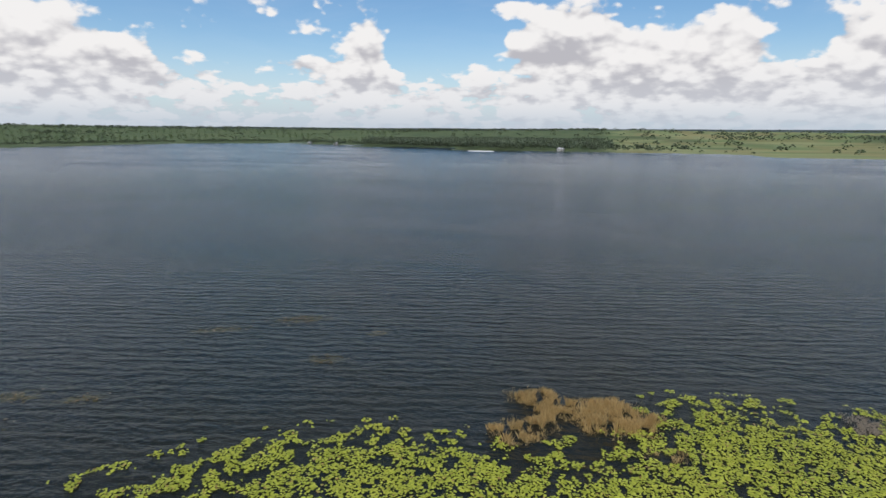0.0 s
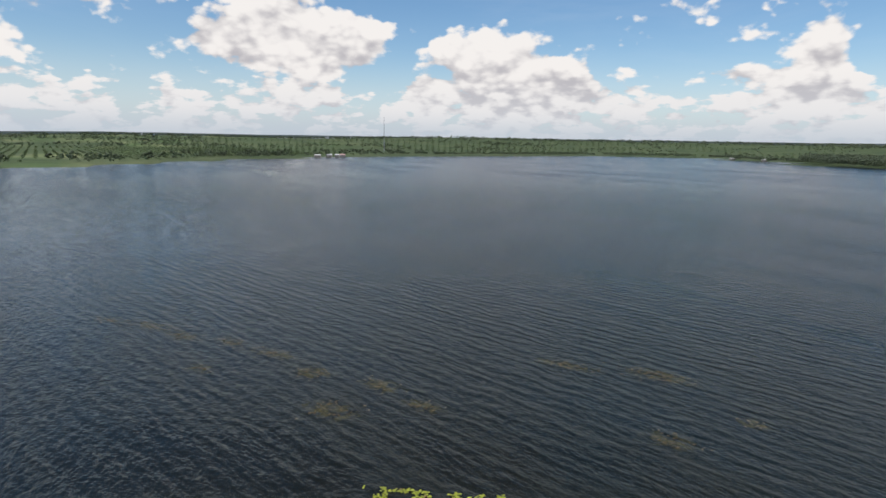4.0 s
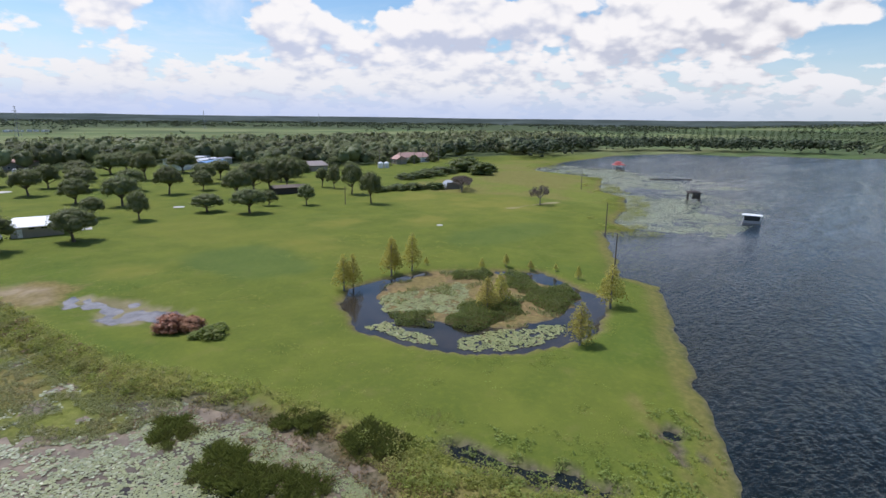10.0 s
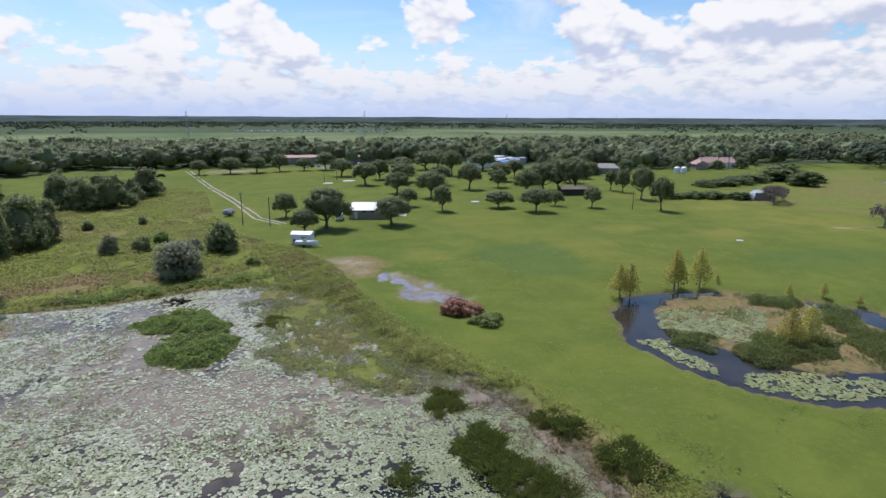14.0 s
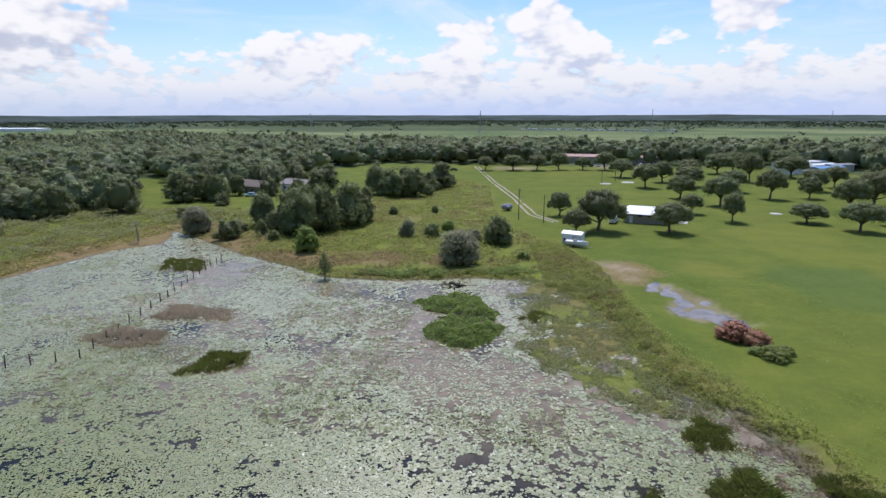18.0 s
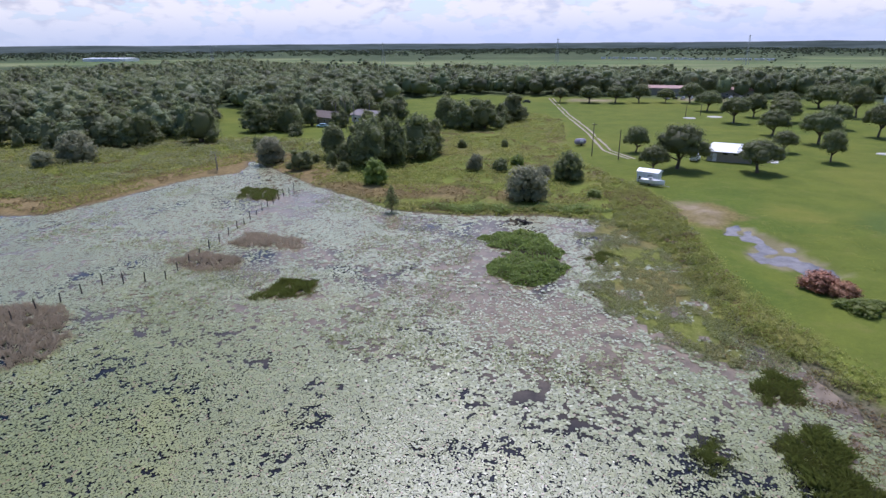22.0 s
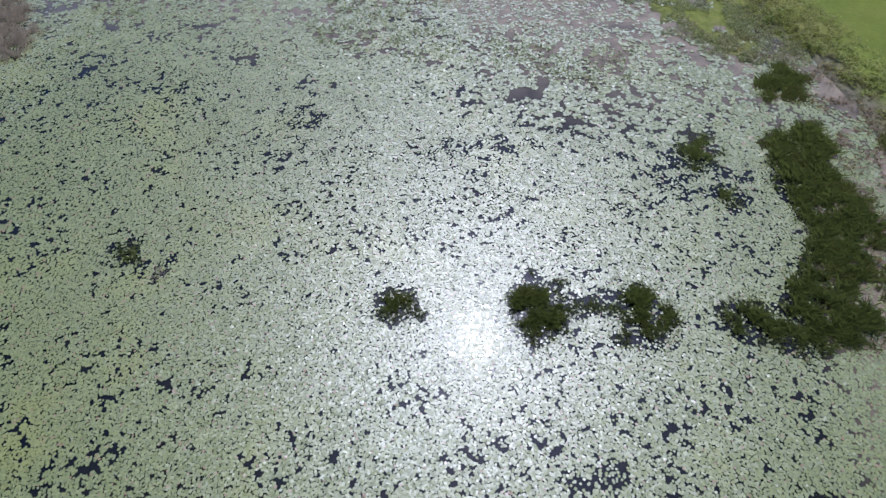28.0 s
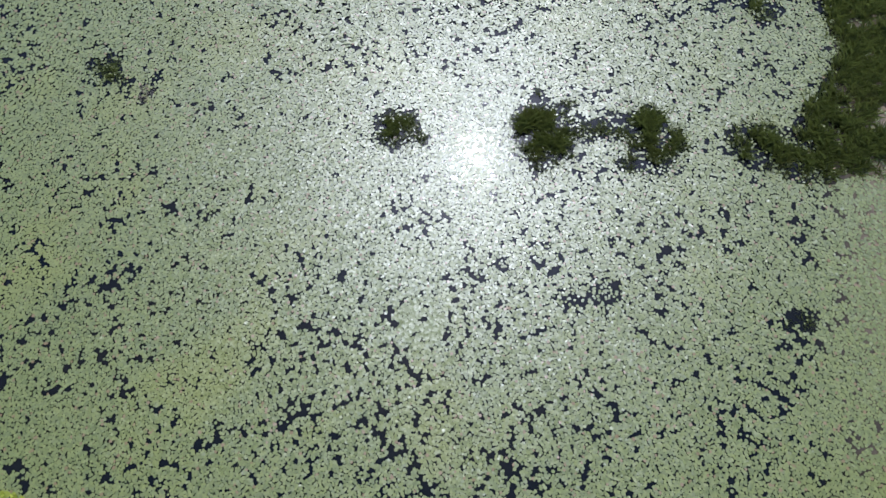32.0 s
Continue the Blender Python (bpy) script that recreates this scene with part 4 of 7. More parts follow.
def ragged_shape(rng, leaves=3400, size=0.40, tall=9.0, wide=10.0, clumps=26, core=2, floor=0.0):
    """A broad uneven tree or knot of trees, leafy almost to the ground, with several heads."""
    heads = [(rng.uniform(-0.22, 0.22) * wide, rng.uniform(-0.22, 0.22) * wide, rng.uniform(0.78, 1.0)) for _ in range(3)]
    heads[0] = (heads[0][0] * 0.4, heads[0][1] * 0.4, 1.0)
    cs, rs = [], []
    for i in range(clumps):
        hx, hy, hh = heads[i % 3]
        a, q = rng.uniform(0, 6.28), rng.uniform(0, 1) ** 0.6
        r = wide * rng.uniform(0.085, 0.17)
        x, y = hx + math.cos(a) * q * wide * 0.27, hy + math.sin(a) * q * wide * 0.27
        top = tall * hh * (1 - 0.62 * q ** 2.0) * rng.uniform(0.82, 1.0)
        cs.append((x, y, max(top - r * 0.8, r * 0.6 + floor * tall)))
        rs.append(r)
        cs.append((x * 1.15, y * 1.15, max(top * rng.uniform(0.25, 0.6), r * 0.5 + floor * tall)))
        rs.append(r * 1.05)
    crown = clump_leaves(cs, rs, leaves, size, rng, 0.85, 0.5, core)
    masses = [dome((hx * 0.9, hy * 0.9, tall * hh * 0.42), (wide * 0.19, wide * 0.19, tall * hh * 0.31), rng, core == 2) for hx, hy, hh in heads]
    r0 = 0.028 * tall + 0.07
    wood = [tube([(hx * 0.2, hy * 0.2, -0.3), (hx * 0.5, hy * 0.5, tall * 0.2), (hx, hy, tall * hh * 0.6)], [r0, r0 * 0.7, r0 * 0.2], 6) for hx, hy, hh in heads]
    return gather(wood), gather([crown] + masses)


def cypress_shape(rng, leaves=1500, size=0.26, tall=7.0, wide=3.6):
    cs, rs = [], []
    for i in range(26):
        f = (i + 0.5) / 26
        q = (1 - f) ** 0.8
        a = i * 2.399
        r = wide * 0.22 * (0.35 + q)
        cs.append((math.cos(a) * q * wide * 0.32, math.sin(a) * q * wide * 0.32, tall * (0.22 + 0.76 * f)))
        rs.append(r)
    crown = clump_leaves(cs, rs, leaves, size, rng, 1.0, 0.8, 0)
    wood = [tube([(0, 0, -0.8), (0, 0, 0.2), (0.05, 0, tall * 0.5), (0, 0.03, tall * 0.95)], [0.26, 0.16, 0.10, 0.02], 7)]
    for i in range(0, 26, 2):
        c = np.array(cs[i])
        wood.append(tube([(0, 0, c[2] * 0.86), c * 0.6 + np.array([0, 0, c[2] * 0.38]), c], [0.05, 0.035, 0.012], 4))
    return gather(wood), crown


def shrub_shape(rng, leaves=420, size=0.30, tall=3.0, wide=4.0, clumps=9):
    cs, rs = [], []
    for i in range(clumps):
        a, q = i * 2.399, math.sqrt((i + 0.3) / clumps)
        r = wide * rng.uniform(0.17, 0.26)
        cs.append((math.cos(a) * q * wide * 0.33, math.sin(a) * q * wide * 0.33, tall * (0.42 + 0.34 * (1 - q * q) + rng.uniform(-0.08, 0.1))))
        rs.append(r)
        cs.append((math.cos(a) * q * wide * 0.38, math.sin(a) * q * wide * 0.38, tall * 0.22))
        rs.append(r * 0.9)
    crown = clump_leaves(cs, rs, leaves, size, rng, min(1.0, tall / wide * 1.1))
    wood = [tube([(0, 0, -0.2), np.array(c) * 0.5, np.array(c)], [0.07, 0.045, 0.015], 4) for c in cs[::3]]
    return gather(wood), crown


def bare_shape(rng, tall=7.5, wide=7.0, twigs=1500):
    wood = [tube([(0, 0, -0.3), (0.05, 0, tall * 0.2), (0.1, 0.05, tall * 0.32)], [0.24, 0.17, 0.14], 7)]
    cs, rs = [], []
    for i in range(16):
        a, e = i * 2.399, rng.uniform(0.35, 1.3)
        tip = np.array([math.cos(a) * math.cos(e) * wide * 0.5, math.sin(a) * math.cos(e) * wide * 0.5, tall * (0.42 + 0.5 * math.sin(e))])
        wood.append(tube([(0.1, 0.05, tall * 0.28), tip * 0.5 + np.array([0, 0, tall * 0.12]), tip], [0.08, 0.045, 0.012], 4))
        cs.append(tip * 0.85)
        rs.append(wide * 0.16)
    d = unit(RNG.normal(size=(twigs, 3)))
    k = rng.integers(0, len(cs), twigs)
    c = np.array(cs)[k] + d * np.array(rs)[k][:, None] * rng.uniform(0.3, 1.1, (twigs, 1))
    v, f = cards(c, rng.normal(size=(twigs, 3)), 0.32, rng, 1.6)
    return gather(wood), (v, f)


def palm_shape(rng, tall=7.0, fronds=26):
    wood = tube([(0, 0, -0.3), (0.08, 0, tall * 0.4), (0.0, 0.05, tall)], [0.24, 0.19, 0.17], 7)
    out = []
    for i in range(fronds):
        a, e = i * 2.399, rng.uniform(-0.7, 1.2)
        d = np.array([math.cos(a) * math.cos(e), math.sin(a) * math.cos(e), math.sin(e)])
        c = np.array([0, 0, tall]) + d * rng.uniform(0.8, 1.2)
        side = unit(np.cross(d, [0, 0, 1.0]))
        up = np.cross(side, d)
        for s in np.linspace(-1, 1, 9):
            tip = c + d * 0.9 * (1 - 0.35 * s * s) + side * s * 0.75 - np.array([0, 0, 0.3 * abs(s)])
            w = side * 0.07 + up * 0.04
            out.append(np.stack([c - w, c + w, (c + tip) / 2 + w * 1.2, tip]))
    v = np.concatenate(out)
    return (wood, (v, np.arange(len(v)).reshape(-1, 4)))


def plant(name, shape, wood_mat, leaf_mat, label, category, group="", crown_name="crown"):
    """A thing with trunk and crown, kept as a pattern to copy from; it is the first of its kind to be set down."""
    (wv, wf), (cv, cf) = shape
    e = tagged(new(name), label, category, group)
    e.empty_display_size = 0.2
    for part_name, v, f, mat in (("trunk", wv, wf, wood_mat), (crown_name, cv, cf, leaf_mat)):
        me = mesh_of(f"{name}_{part_name}", v, f, mat, True)
        o = new(part_name, me)
        o.parent = e
    return e


class Patterns:
    """Patterns of one kind; each setting down uses the pattern itself first, then copies."""

    def __init__(self, makers):
        self.makers, self.made, self.count = makers, {}, 0

    def put(self, x, y, tall, wide, size, turn, label=""):
        k = self.count % len(self.makers)
        self.count += 1
        z = float(ground_z(x, y)[0])
        m = Matrix.LocRotScale((x, y, max(z, -0.3)), Euler((0, 0, turn)), (wide / size[1], wide / size[1], tall / size[0]))
        if k not in self.made:
            self.made[k] = self.makers[k]()
            self.made[k].matrix_basis = m
            ob = self.made[k]
        else:
            first = self.made[k]
            keep = first.scale.copy()
            first.scale = (1, 1, 1)
            ob = copy_thing(first, m)
            first.scale = keep
        if label:
            ob["label"] = label
        return ob


def rng_of(seed):
    return np.random.default_rng(seed)


oak_makers = [lambda s=s: plant("oak_tree", oak_shape(rng_of(100 + s), leaves=3200, size=0.34, low=0.24 + 0.03 * (s % 4), clumps=15 + 2 * (s % 4)), BARK, OAK_LEAF,
                                "spreading live oak with dark grey-green crown on mown grass", "tree", "oaks on the lawn") for s in range(7)]
OAKS = Patterns(oak_makers)
# x, y, height, crown width of the oaks in the park
PARK_A = [(-10, -170, 7.6, 7.6), (-13, -144, 6.4, 7.4), (-37, -149, 8.1, 11.2), (-49, -245, 10, 12.2), (-55, -213, 8.6, 11.4), (-68, -251, 9, 12.9), (-64, -197, 10.2, 12.1), (-58, -167, 8.5, 7.2),
          (-50, -179, 6.1, 7.3), (-87, -217, 11, 10.6), (-99, -271, 13.1, 12.1), (-101, -219, 8, 8.5), (-78, -168, 6, 10.4), (-86, -157, 8, 10.9), (-98, -166, 5.4, 6.4), (-108, -159, 7.1, 6.8), (-100, -190, 10.7, 10.9)]
PARK_B = [(-142, -197, 8.4, 6), (-143, -190, 9.7, 6.6), (-137, -171, 12.5, 9.5), (-126, -147, 11.5, 8), (-96, -306, 10.9, 17), (-107, -317, 10.8, 14.9), (-126, -294, 10.4, 16),
          (-126, -254, 9.3, 11.4), (-60, -265, 9.8, 10.6), (-144, -350, 10.2, 16), (-80, -235, 9, 11), (-112, -240, 9, 12), (-75, -280, 9.5, 13), (-45, -285, 9, 12), (-140, -225, 10, 12), (-155, -240, 9, 11)]
ROW = [(8, -312, 8.7, 12.7), (-5, -314, 8.8, 11.5), (-17, -318, 9.7, 11.3), (-30, -320, 7.2, 9.7), (-42, -321, 10.2, 12.2), (23, -311, 7.7, 9.7)]
for x, y, h, w in PARK_A + PARK_B:
    OAKS.put(x, y, h, w, (9.0, 10.0), RNG.uniform(0, 6.28))
for x, y, h, w in ROW:
    tagged(OAKS.put(x, y, h, w, (9.0, 10.0), RNG.uniform(0, 6.28), "rounded oak standing in a row beside the road"), group="roadside oaks")
tagged(OAKS.put(-19, -149, 11.3, 13.6, (9.0, 10.0), 1.0, "large broad oak shading the white-roofed pavilion"), group="oaks by the pavilion")
for x, y, h, w in [(-112, -200, 12.2, 15.2), (-126, -198, 14.2, 13.6), (-121, -203, 13.5, 14.1)]:
    tagged(OAKS.put(x, y, h, w, (9.0, 10.0), RNG.uniform(0, 6.28), "tall leafy oak in a dense clump"), group="clump of tall oaks")

dense_makers = [lambda s=s: plant("broadleaf_tree", ragged_shape(rng_of(200 + s)), BARK, OAK_LEAF,
                                  "dense dark green tree leafy to the ground", "tree", "trees at the wood's edge") for s in range(6)]
DENSE = Patterns(dense_makers)
EDGE_TREES = [(70, -142, 11, 7.5), (55.5, -134, 14.6, 10), (52.5, -138, 14, 9), (49, -146.5, 12.8, 9.5), (47, -152, 12, 8), (61, -138, 12.5, 8.5), (56, -207, 13.2, 8.2), (49, -204, 12.1, 10), (42, -206, 12.5, 10), (36, -233, 11.5, 11.3),
              (73, -126, 5.7, 5.6), (165, -168, 10.9, 11.8), (125, -156, 13.7, 11.6), (120, -184, 12.9, 12.7), (109, -184, 11.1, 8.4), (46, -214, 11, 9), (142, -146, 12, 10), (40, -222, 9, 8),
              (108, -199, 9.5, 6.2), (96, -199, 7.5, 6), (-262, -262, 6.5, 7), (-281, -263, 7, 8), (-240, -268, 9, 9), (-292, -276, 11, 10), (-196, -258, 9, 8), (-172, -256, 8, 7), (84, -197, 8.2, 7), (79, -205, 10, 8), (63, -234, 12, 9), (94, -224, 12, 10), (110, -220, 12.5, 10), (82, -222, 12, 10), (102, -176, 5, 5.5)]
for x, y, h, w in EDGE_TREES:
    DENSE.put(x, y, h * 1.02, w * 1.3, (9.0, 9.0), RNG.uniform(0, 6.28))

cyp_makers = [lambda s=s: plant("cypress_tree", cypress_shape(rng_of(300 + s)), PALE_BARK, CYPRESS_LEAF,
                                "young bald cypress with feathery yellow-green foliage beside the pond", "tree", "cypresses round the pond") for s in range(4)]
CYPRESS = Patterns(cyp_makers)
for x, y, h, w in [(-57, -74, 6.5, 3.7), (-59.3, -74.3, 6.6, 3.1), (-69, -75, 7.6, 3.9), (-70.3, -75.5, 6.7, 2.6), (-74, -74.5, 7.7, 3.9), (-66, -50, 5.6, 3.5), (-69.5, -50, 5.6, 3.5), (-80.5, -36.5, 7.2, 4.4), (-63.5, -32.5, 6.1, 3.8)]:
    CYPRESS.put(x, y, h, w, (7.0, 3.6), RNG.uniform(0, 6.28))
for x, y, h, w in [(-85, -66, 2.3, 1.3), (-89, -63, 2.7, 1.5), (-91, -58.5, 2.1, 1.3), (-93, -54, 1.6, 0.9), (-91, -48, 2.6, 1.3), (-79, -75.5, 1.7, 1.1)]:
    tagged(CYPRESS.put(x, y, h, w, (7.0, 3.6), RNG.uniform(0, 6.28), "small cypress sapling in the grass behind the pond"), group="cypress saplings")


def shrubs(name, leaf, label, rows, seed, size=0.30, leaves=420, category="shrub", group=""):
    p = Patterns([lambda s=s: plant(name, shrub_shape(rng_of(seed + s), leaves=leaves, size=size), BARK, leaf, label, category, group, "foliage") for s in range(2)])
    for x, y, h, w in rows:
        p.put(x, y, h, w, (3.0, 4.0), RNG.uniform(0, 6.28))


shrubs("willow_shrub", GREY_LEAF, "grey-green rounded willow shrub among weeds", [(29, -134, 4.3, 4.2), (13, -110, 6.9, 9.2), (138, -121, 8.2, 10.4), (85, -132, 7.0, 8.0), (12, -132, 2.8, 3.8), (140, -112, 4, 6)], 400, 0.24, 2400, group="willow shrubs")
shrubs("dark_shrub", OAK_LEAF, "dark green dense shrub in rough grass", [(6, -130, 6.4, 7.6), (23, -135, 3.2, 4.4), (66, -131, 3.9, 3.2), (73, -135, 2.2, 3.3), (60, -125, 2.5, 3.2), (100, -150, 3.5, 4.5), (40, -165, 2.4, 3), (28, -170, 2.2, 2.5)], 420, 0.30, 1100, group="dark shrubs")
shrubs("light_shrub", BRIGHT_LEAF, "pale yellow-green shrub at the marsh edge", [(48, -116, 5.8, 6.2), (20, -143, 2.8, 3.9), (-31.3, -69.6, 1.5, 4.4), (-33.4, -71.5, 1.0, 2.6), (-29.6, -70.8, 0.9, 2.4), (16, -120, 1.6, 3.2), (0, -116, 1.6, 3.4)], 440, 0.30, 1100, group="pale shrubs")
shrubs("dead_shrub", RUST_LEAF, "rust-brown heap of dead brushwood on the lawn", [(-28.6, -75.6, 2.5, 4.8), (-30.8, -74.2, 2.0, 4.0)], 460, 0.22, 2400)
shrubs("hedge_shrub", BUSH_LEAF, "green bushes in an overgrown field hedge", [(x, y, h * 0.8, w * 1.7) for x, y, h, w in [(-234, -184, 7.8, 9), (-245, -205, 9.5, 15), (-250, -195, 6, 10), (-165, -165, 3.5, 7), (-158, -168, 3.2, 6), (-150, -170, 3, 6), (-172, -160, 3.5, 6),
                                                                         (-200, -196, 4, 9), (-212, -200, 4, 10), (-224, -203, 4.5, 11), (-190, -195, 3.5, 8)]], 480, 0.45, 420, group="field hedge")

bare = Patterns([lambda: plant("bare_tree", bare_shape(rng_of(520), twigs=1100), PALE_BARK, TWIG, "half-bare grey tree standing alone in the field", "tree", crown_name="crown")])
bare.put(-167, -105, 7.5, 7.4, (7.5, 7.0), 0.4)
for x, y, h, w in [(-173, -146, 6.4, 8), (-178, -150, 7.0, 9), (-183, -155, 6, 8)]:
    tagged(bare.put(x, y, h, w, (7.5, 7.0), x, "grey leafless thicket tree beside the hut"), group="grey thicket")

palms = Patterns([lambda s=s: plant("palm_tree", palm_shape(rng_of(540 + s)), PALE_BARK, GREY_LEAF, "cabbage palm with a round head of fan leaves near a house", "palm tree", "cabbage palms", "fronds") for s in range(2)])
for x, y, h in [(97, -206, 9.5), (93, -205, 9.0), (86, -204, 10), (103, -210, 8), (-232, -262, 9), (-238, -258, 8.5), (-246, -258, 9), (-258, -258, 8.5), (-266, -258, 9), (-275, -262, 9.5), (-284, -264, 8.5), (-292, -268, 9), (92.6, -120, 4.2)]:
    palms.put(x, y, h, 3.6 if h > 5 else 3.0, (7.0, 3.6), x)

fir = plant("cypress_shrub", cypress_shape(rng_of(560), 1100, 0.25, 5.4, 3.0), BARK, OAK_LEAF, "small dark conical evergreen standing in the marsh", "shrub")
fir.matrix_basis = pose(37, -97, -0.1)


def scatter_woods(name, label, sites, rng, leaves, size, mat=WOOD_LEAF, patterns=5, tall=9.0, wide=9.0, clumps=8, core=2, layers=2, low=0.10, body=True, rounded=False):
    """Many trees joined into one mesh; sites: x, y, height, width."""
    base = [ragged_shape(rng_of(720 + k), leaves, size, tall, wide, clumps, core)[1] if body and core == 2 and not rounded else
            oak_shape(rng_of(700 + k), leaves=leaves, size=size, low=low, clumps=clumps, tall=tall, wide=wide, core=core, layers=layers, body=body)[1] for k in range(patterns)]
    sites = np.asarray(sites)
    z = ground_z(sites[:, 0], sites[:, 1])
    kind = rng.integers(0, patterns, len(sites))
    turn = rng.uniform(0, 6.28, len(sites))
    pieces, tints, shade = [], [], rng.uniform(-0.5, 0.9, len(sites))
    for k in range(patterns):
        s = kind == k
        if not s.any():
            continue
        v, f = base[k]
        c, d = np.cos(turn[s])[:, None], np.sin(turn[s])[:, None]
        sx, sz = (sites[s, 3] / wide)[:, None], (sites[s, 2] / tall)[:, None]
        px = (v[:, 0] * c - v[:, 1] * d) * sx + sites[s, 0][:, None]
        py = (v[:, 0] * d + v[:, 1] * c) * sx + sites[s, 1][:, None]
        pz = v[:, 2] * sz + z[s][:, None]
        n = s.sum()
        tints.append(np.repeat(shade[s], len(v)))
        pieces.append((np.stack([px, py, pz], -1).reshape(-1, 3), (f[None] + (np.arange(n) * len(v))[:, None, None]).reshape(-1, 4)))
    v, f = gather(pieces)
    me = mesh_of(name, v, f, mat, True)
    me.attributes.new("tint", "FLOAT", "POINT").data.foreach_set("value", np.concatenate(tints).astype(np.float32))
    return tagged(new(name, me), label, "trees", kind="stuff")


def spread(rng, x0, y0, x1, y1, spacing):
    """Jittered sites over a rectangle."""
    gx, gy = np.meshgrid(np.arange(x0, x1, spacing), np.arange(y0, y1, spacing))
    return (gx + rng.uniform(-0.5, 0.5, gx.shape) * spacing).ravel(), (gy + rng.uniform(-0.5, 0.5, gy.shape) * spacing).ravel()


def build_woods():
    rng = rng_of(31)
    x, y = spread(rng, -760, -800, 520, -125, 8.2)
    d = inside(WOODS, x, y)
    houses = [(-142, -330, 34, 30), (-182, -262, 16, 12), (-30, -372, 30, 16), (-40, -352, 34, 10), (-268, -270, 32, 12), (100, -212, 17, 14), (103, -196, 12, 10)]
    keep = (d > 1) & (fbm(x, y, 70, 3, 91) < 0.74)
    for hx, hy, rx, ry in houses:
        keep &= ((x - hx) / rx) ** 2 + ((y - hy) / ry) ** 2 > 1
    keep &= along(ROAD, x, y) > 9
    keep &= np.arctan2(x, -y) < radians(62)
    x, y, d = x[keep], y[keep], d[keep]
    h = 7.5 + 6.0 * fbm(x, y, 45, 3, 92) + rng.uniform(-3.0, 4.0, len(x))
    h = np.where(d < 9, h * 0.85, h)
    w = h * rng.uniform(0.95, 1.35, len(x))
    s = np.stack([x, y, h, w], -1)
    r = np.hypot(x, y)
    near, mid, far = r < 270, (r >= 270) & (r < 430), r >= 430
    scatter_woods("woodland_edge", "dense mixed green woodland of rounded crowns behind the marsh", s[near], rng, 900, 0.46, clumps=12, layers=1, patterns=7)
    scatter_woods("woodland", "dense dark green woodland behind the park", s[mid], rng, 120, 0.62, clumps=4, core=2, layers=0, low=0.05, rounded=True)
    far_s = s[far]
    far_s = far_s[rng.uniform(size=len(far_s)) < 0.5]
    scatter_woods("far_woodland", "dark green woodland stretching away to open fields", far_s, rng, 34, 0.85, clumps=4, core=1, layers=0, low=0.0)
    # the lake's far shores
    shore = []
    for (ax, ay), (bx, by) in zip(FAR_SHORE[:-4], FAR_SHORE[1:-3]):
        length = math.hypot(bx - ax, by - ay)
        nx, ny = (by - ay) / length, -(bx - ax) / length
        for _ in range(int(length * 0.55)):
            t, back = rng.uniform(0, 1), abs(rng.normal(0, 45)) + 8
            px, py = ax + (bx - ax) * t, ay + (by - ay) * t
            sx, sy = px - nx * back, py - ny * back
            if inside(WATERS, np.array(sx), np.array(sy)) > -6:
                sx, sy = px + nx * back, py + ny * back
            az = math.degrees(math.atan2(sx, sy))
            thin = 0.10 if az > 7 else 0.40 if az > 1 else 0.9 if az > -22 else 0.95 if az > -40 else 0.8 if az > -58 else 0.45 if az > -80 else 0.28 if az > -108 else 0.95
            if rng.uniform() < thin and inside(WATERS, np.array(sx), np.array(sy)) < -5 and math.hypot(sx + 174, sy - 812) > 26:
                hh = rng.uniform(5.5, 14) if az > -22 or az < -60 else rng.uniform(6, 10)
                shore.append((sx, sy, hh, hh * rng.uniform(0.9, 1.4)))
    for _ in range(900):
        px, py = rng.uniform(-640, -300), rng.uniform(-420, -150)
        if -140 < inside(WATERS, np.array(px), np.array(py)) < -10 and inside(WOODS, np.array(px), np.array(py)) < 0 and fbm(np.array(px), np.array(py), 60, 2, 97) > 0.47:
            hh = rng.uniform(8, 14)
            shore.append((px, py, hh, hh * rng.uniform(0.9, 1.3)))
    rr, aa = np.sqrt(rng.uniform(870**2, 1500**2, 2600)), np.radians(np.minimum(rng.uniform(-24, 0.5, 2600), rng.uniform(-12, 4.5, 2600)))
    fx, fy = rr * np.sin(aa), rr * np.cos(aa)
    ok = inside(WATERS, fx, fy) < -12
    ok &= np.hypot(fx + 174, fy - 830) > 30
    shore += [(p, q, t, t * 1.25) for p, q, t in zip(fx[ok], fy[ok], rng.uniform(8, 14, ok.sum()))]
    for _ in range(420):
        t = rng.uniform(0, 1)
        px, py = np.interp(t, [0, 0.3, 0.62, 1.0], [-345, -470, -560, -640]), np.interp(t, [0, 0.3, 0.62, 1.0], [-232, -262, -205, -60])
        px, py = px - abs(rng.normal(0, 28)) + rng.uniform(-8, 8), py - abs(rng.normal(0, 34)) * (1 - 0.5 * t)
        if inside(WATERS, np.array(px), np.array(py)) < -9 and fbm(np.array(px), np.array(py), 34, 2, 100) > 0.40:
            hh = rng.uniform(9, 15)
            shore.append((px, py, hh, hh * rng.uniform(1.0, 1.4)))
    scatter_woods("shore_trees", "dark green belt of trees along the far shore of the lake", np.array(shore), rng, 13, 1.2, DARK_LEAF, clumps=5, core=1, layers=0, low=-0.05, body=False)
    # woods and hedges out to the horizon
    r = rng.uniform(0, 1, 13000) ** 0.70 * 1980 + 700
    a = rng.uniform(radians(-235), radians(32), 13000)
    x, y = r * np.sin(a), r * np.cos(a)
    south = smooth(-y + 0.3 * x, -100, 200)
    az = np.degrees(np.arctan2(x, y))
    hedge = fbm(x + 0.6 * y, (y - 0.6 * x) * 3.0, 240, 3, 96)
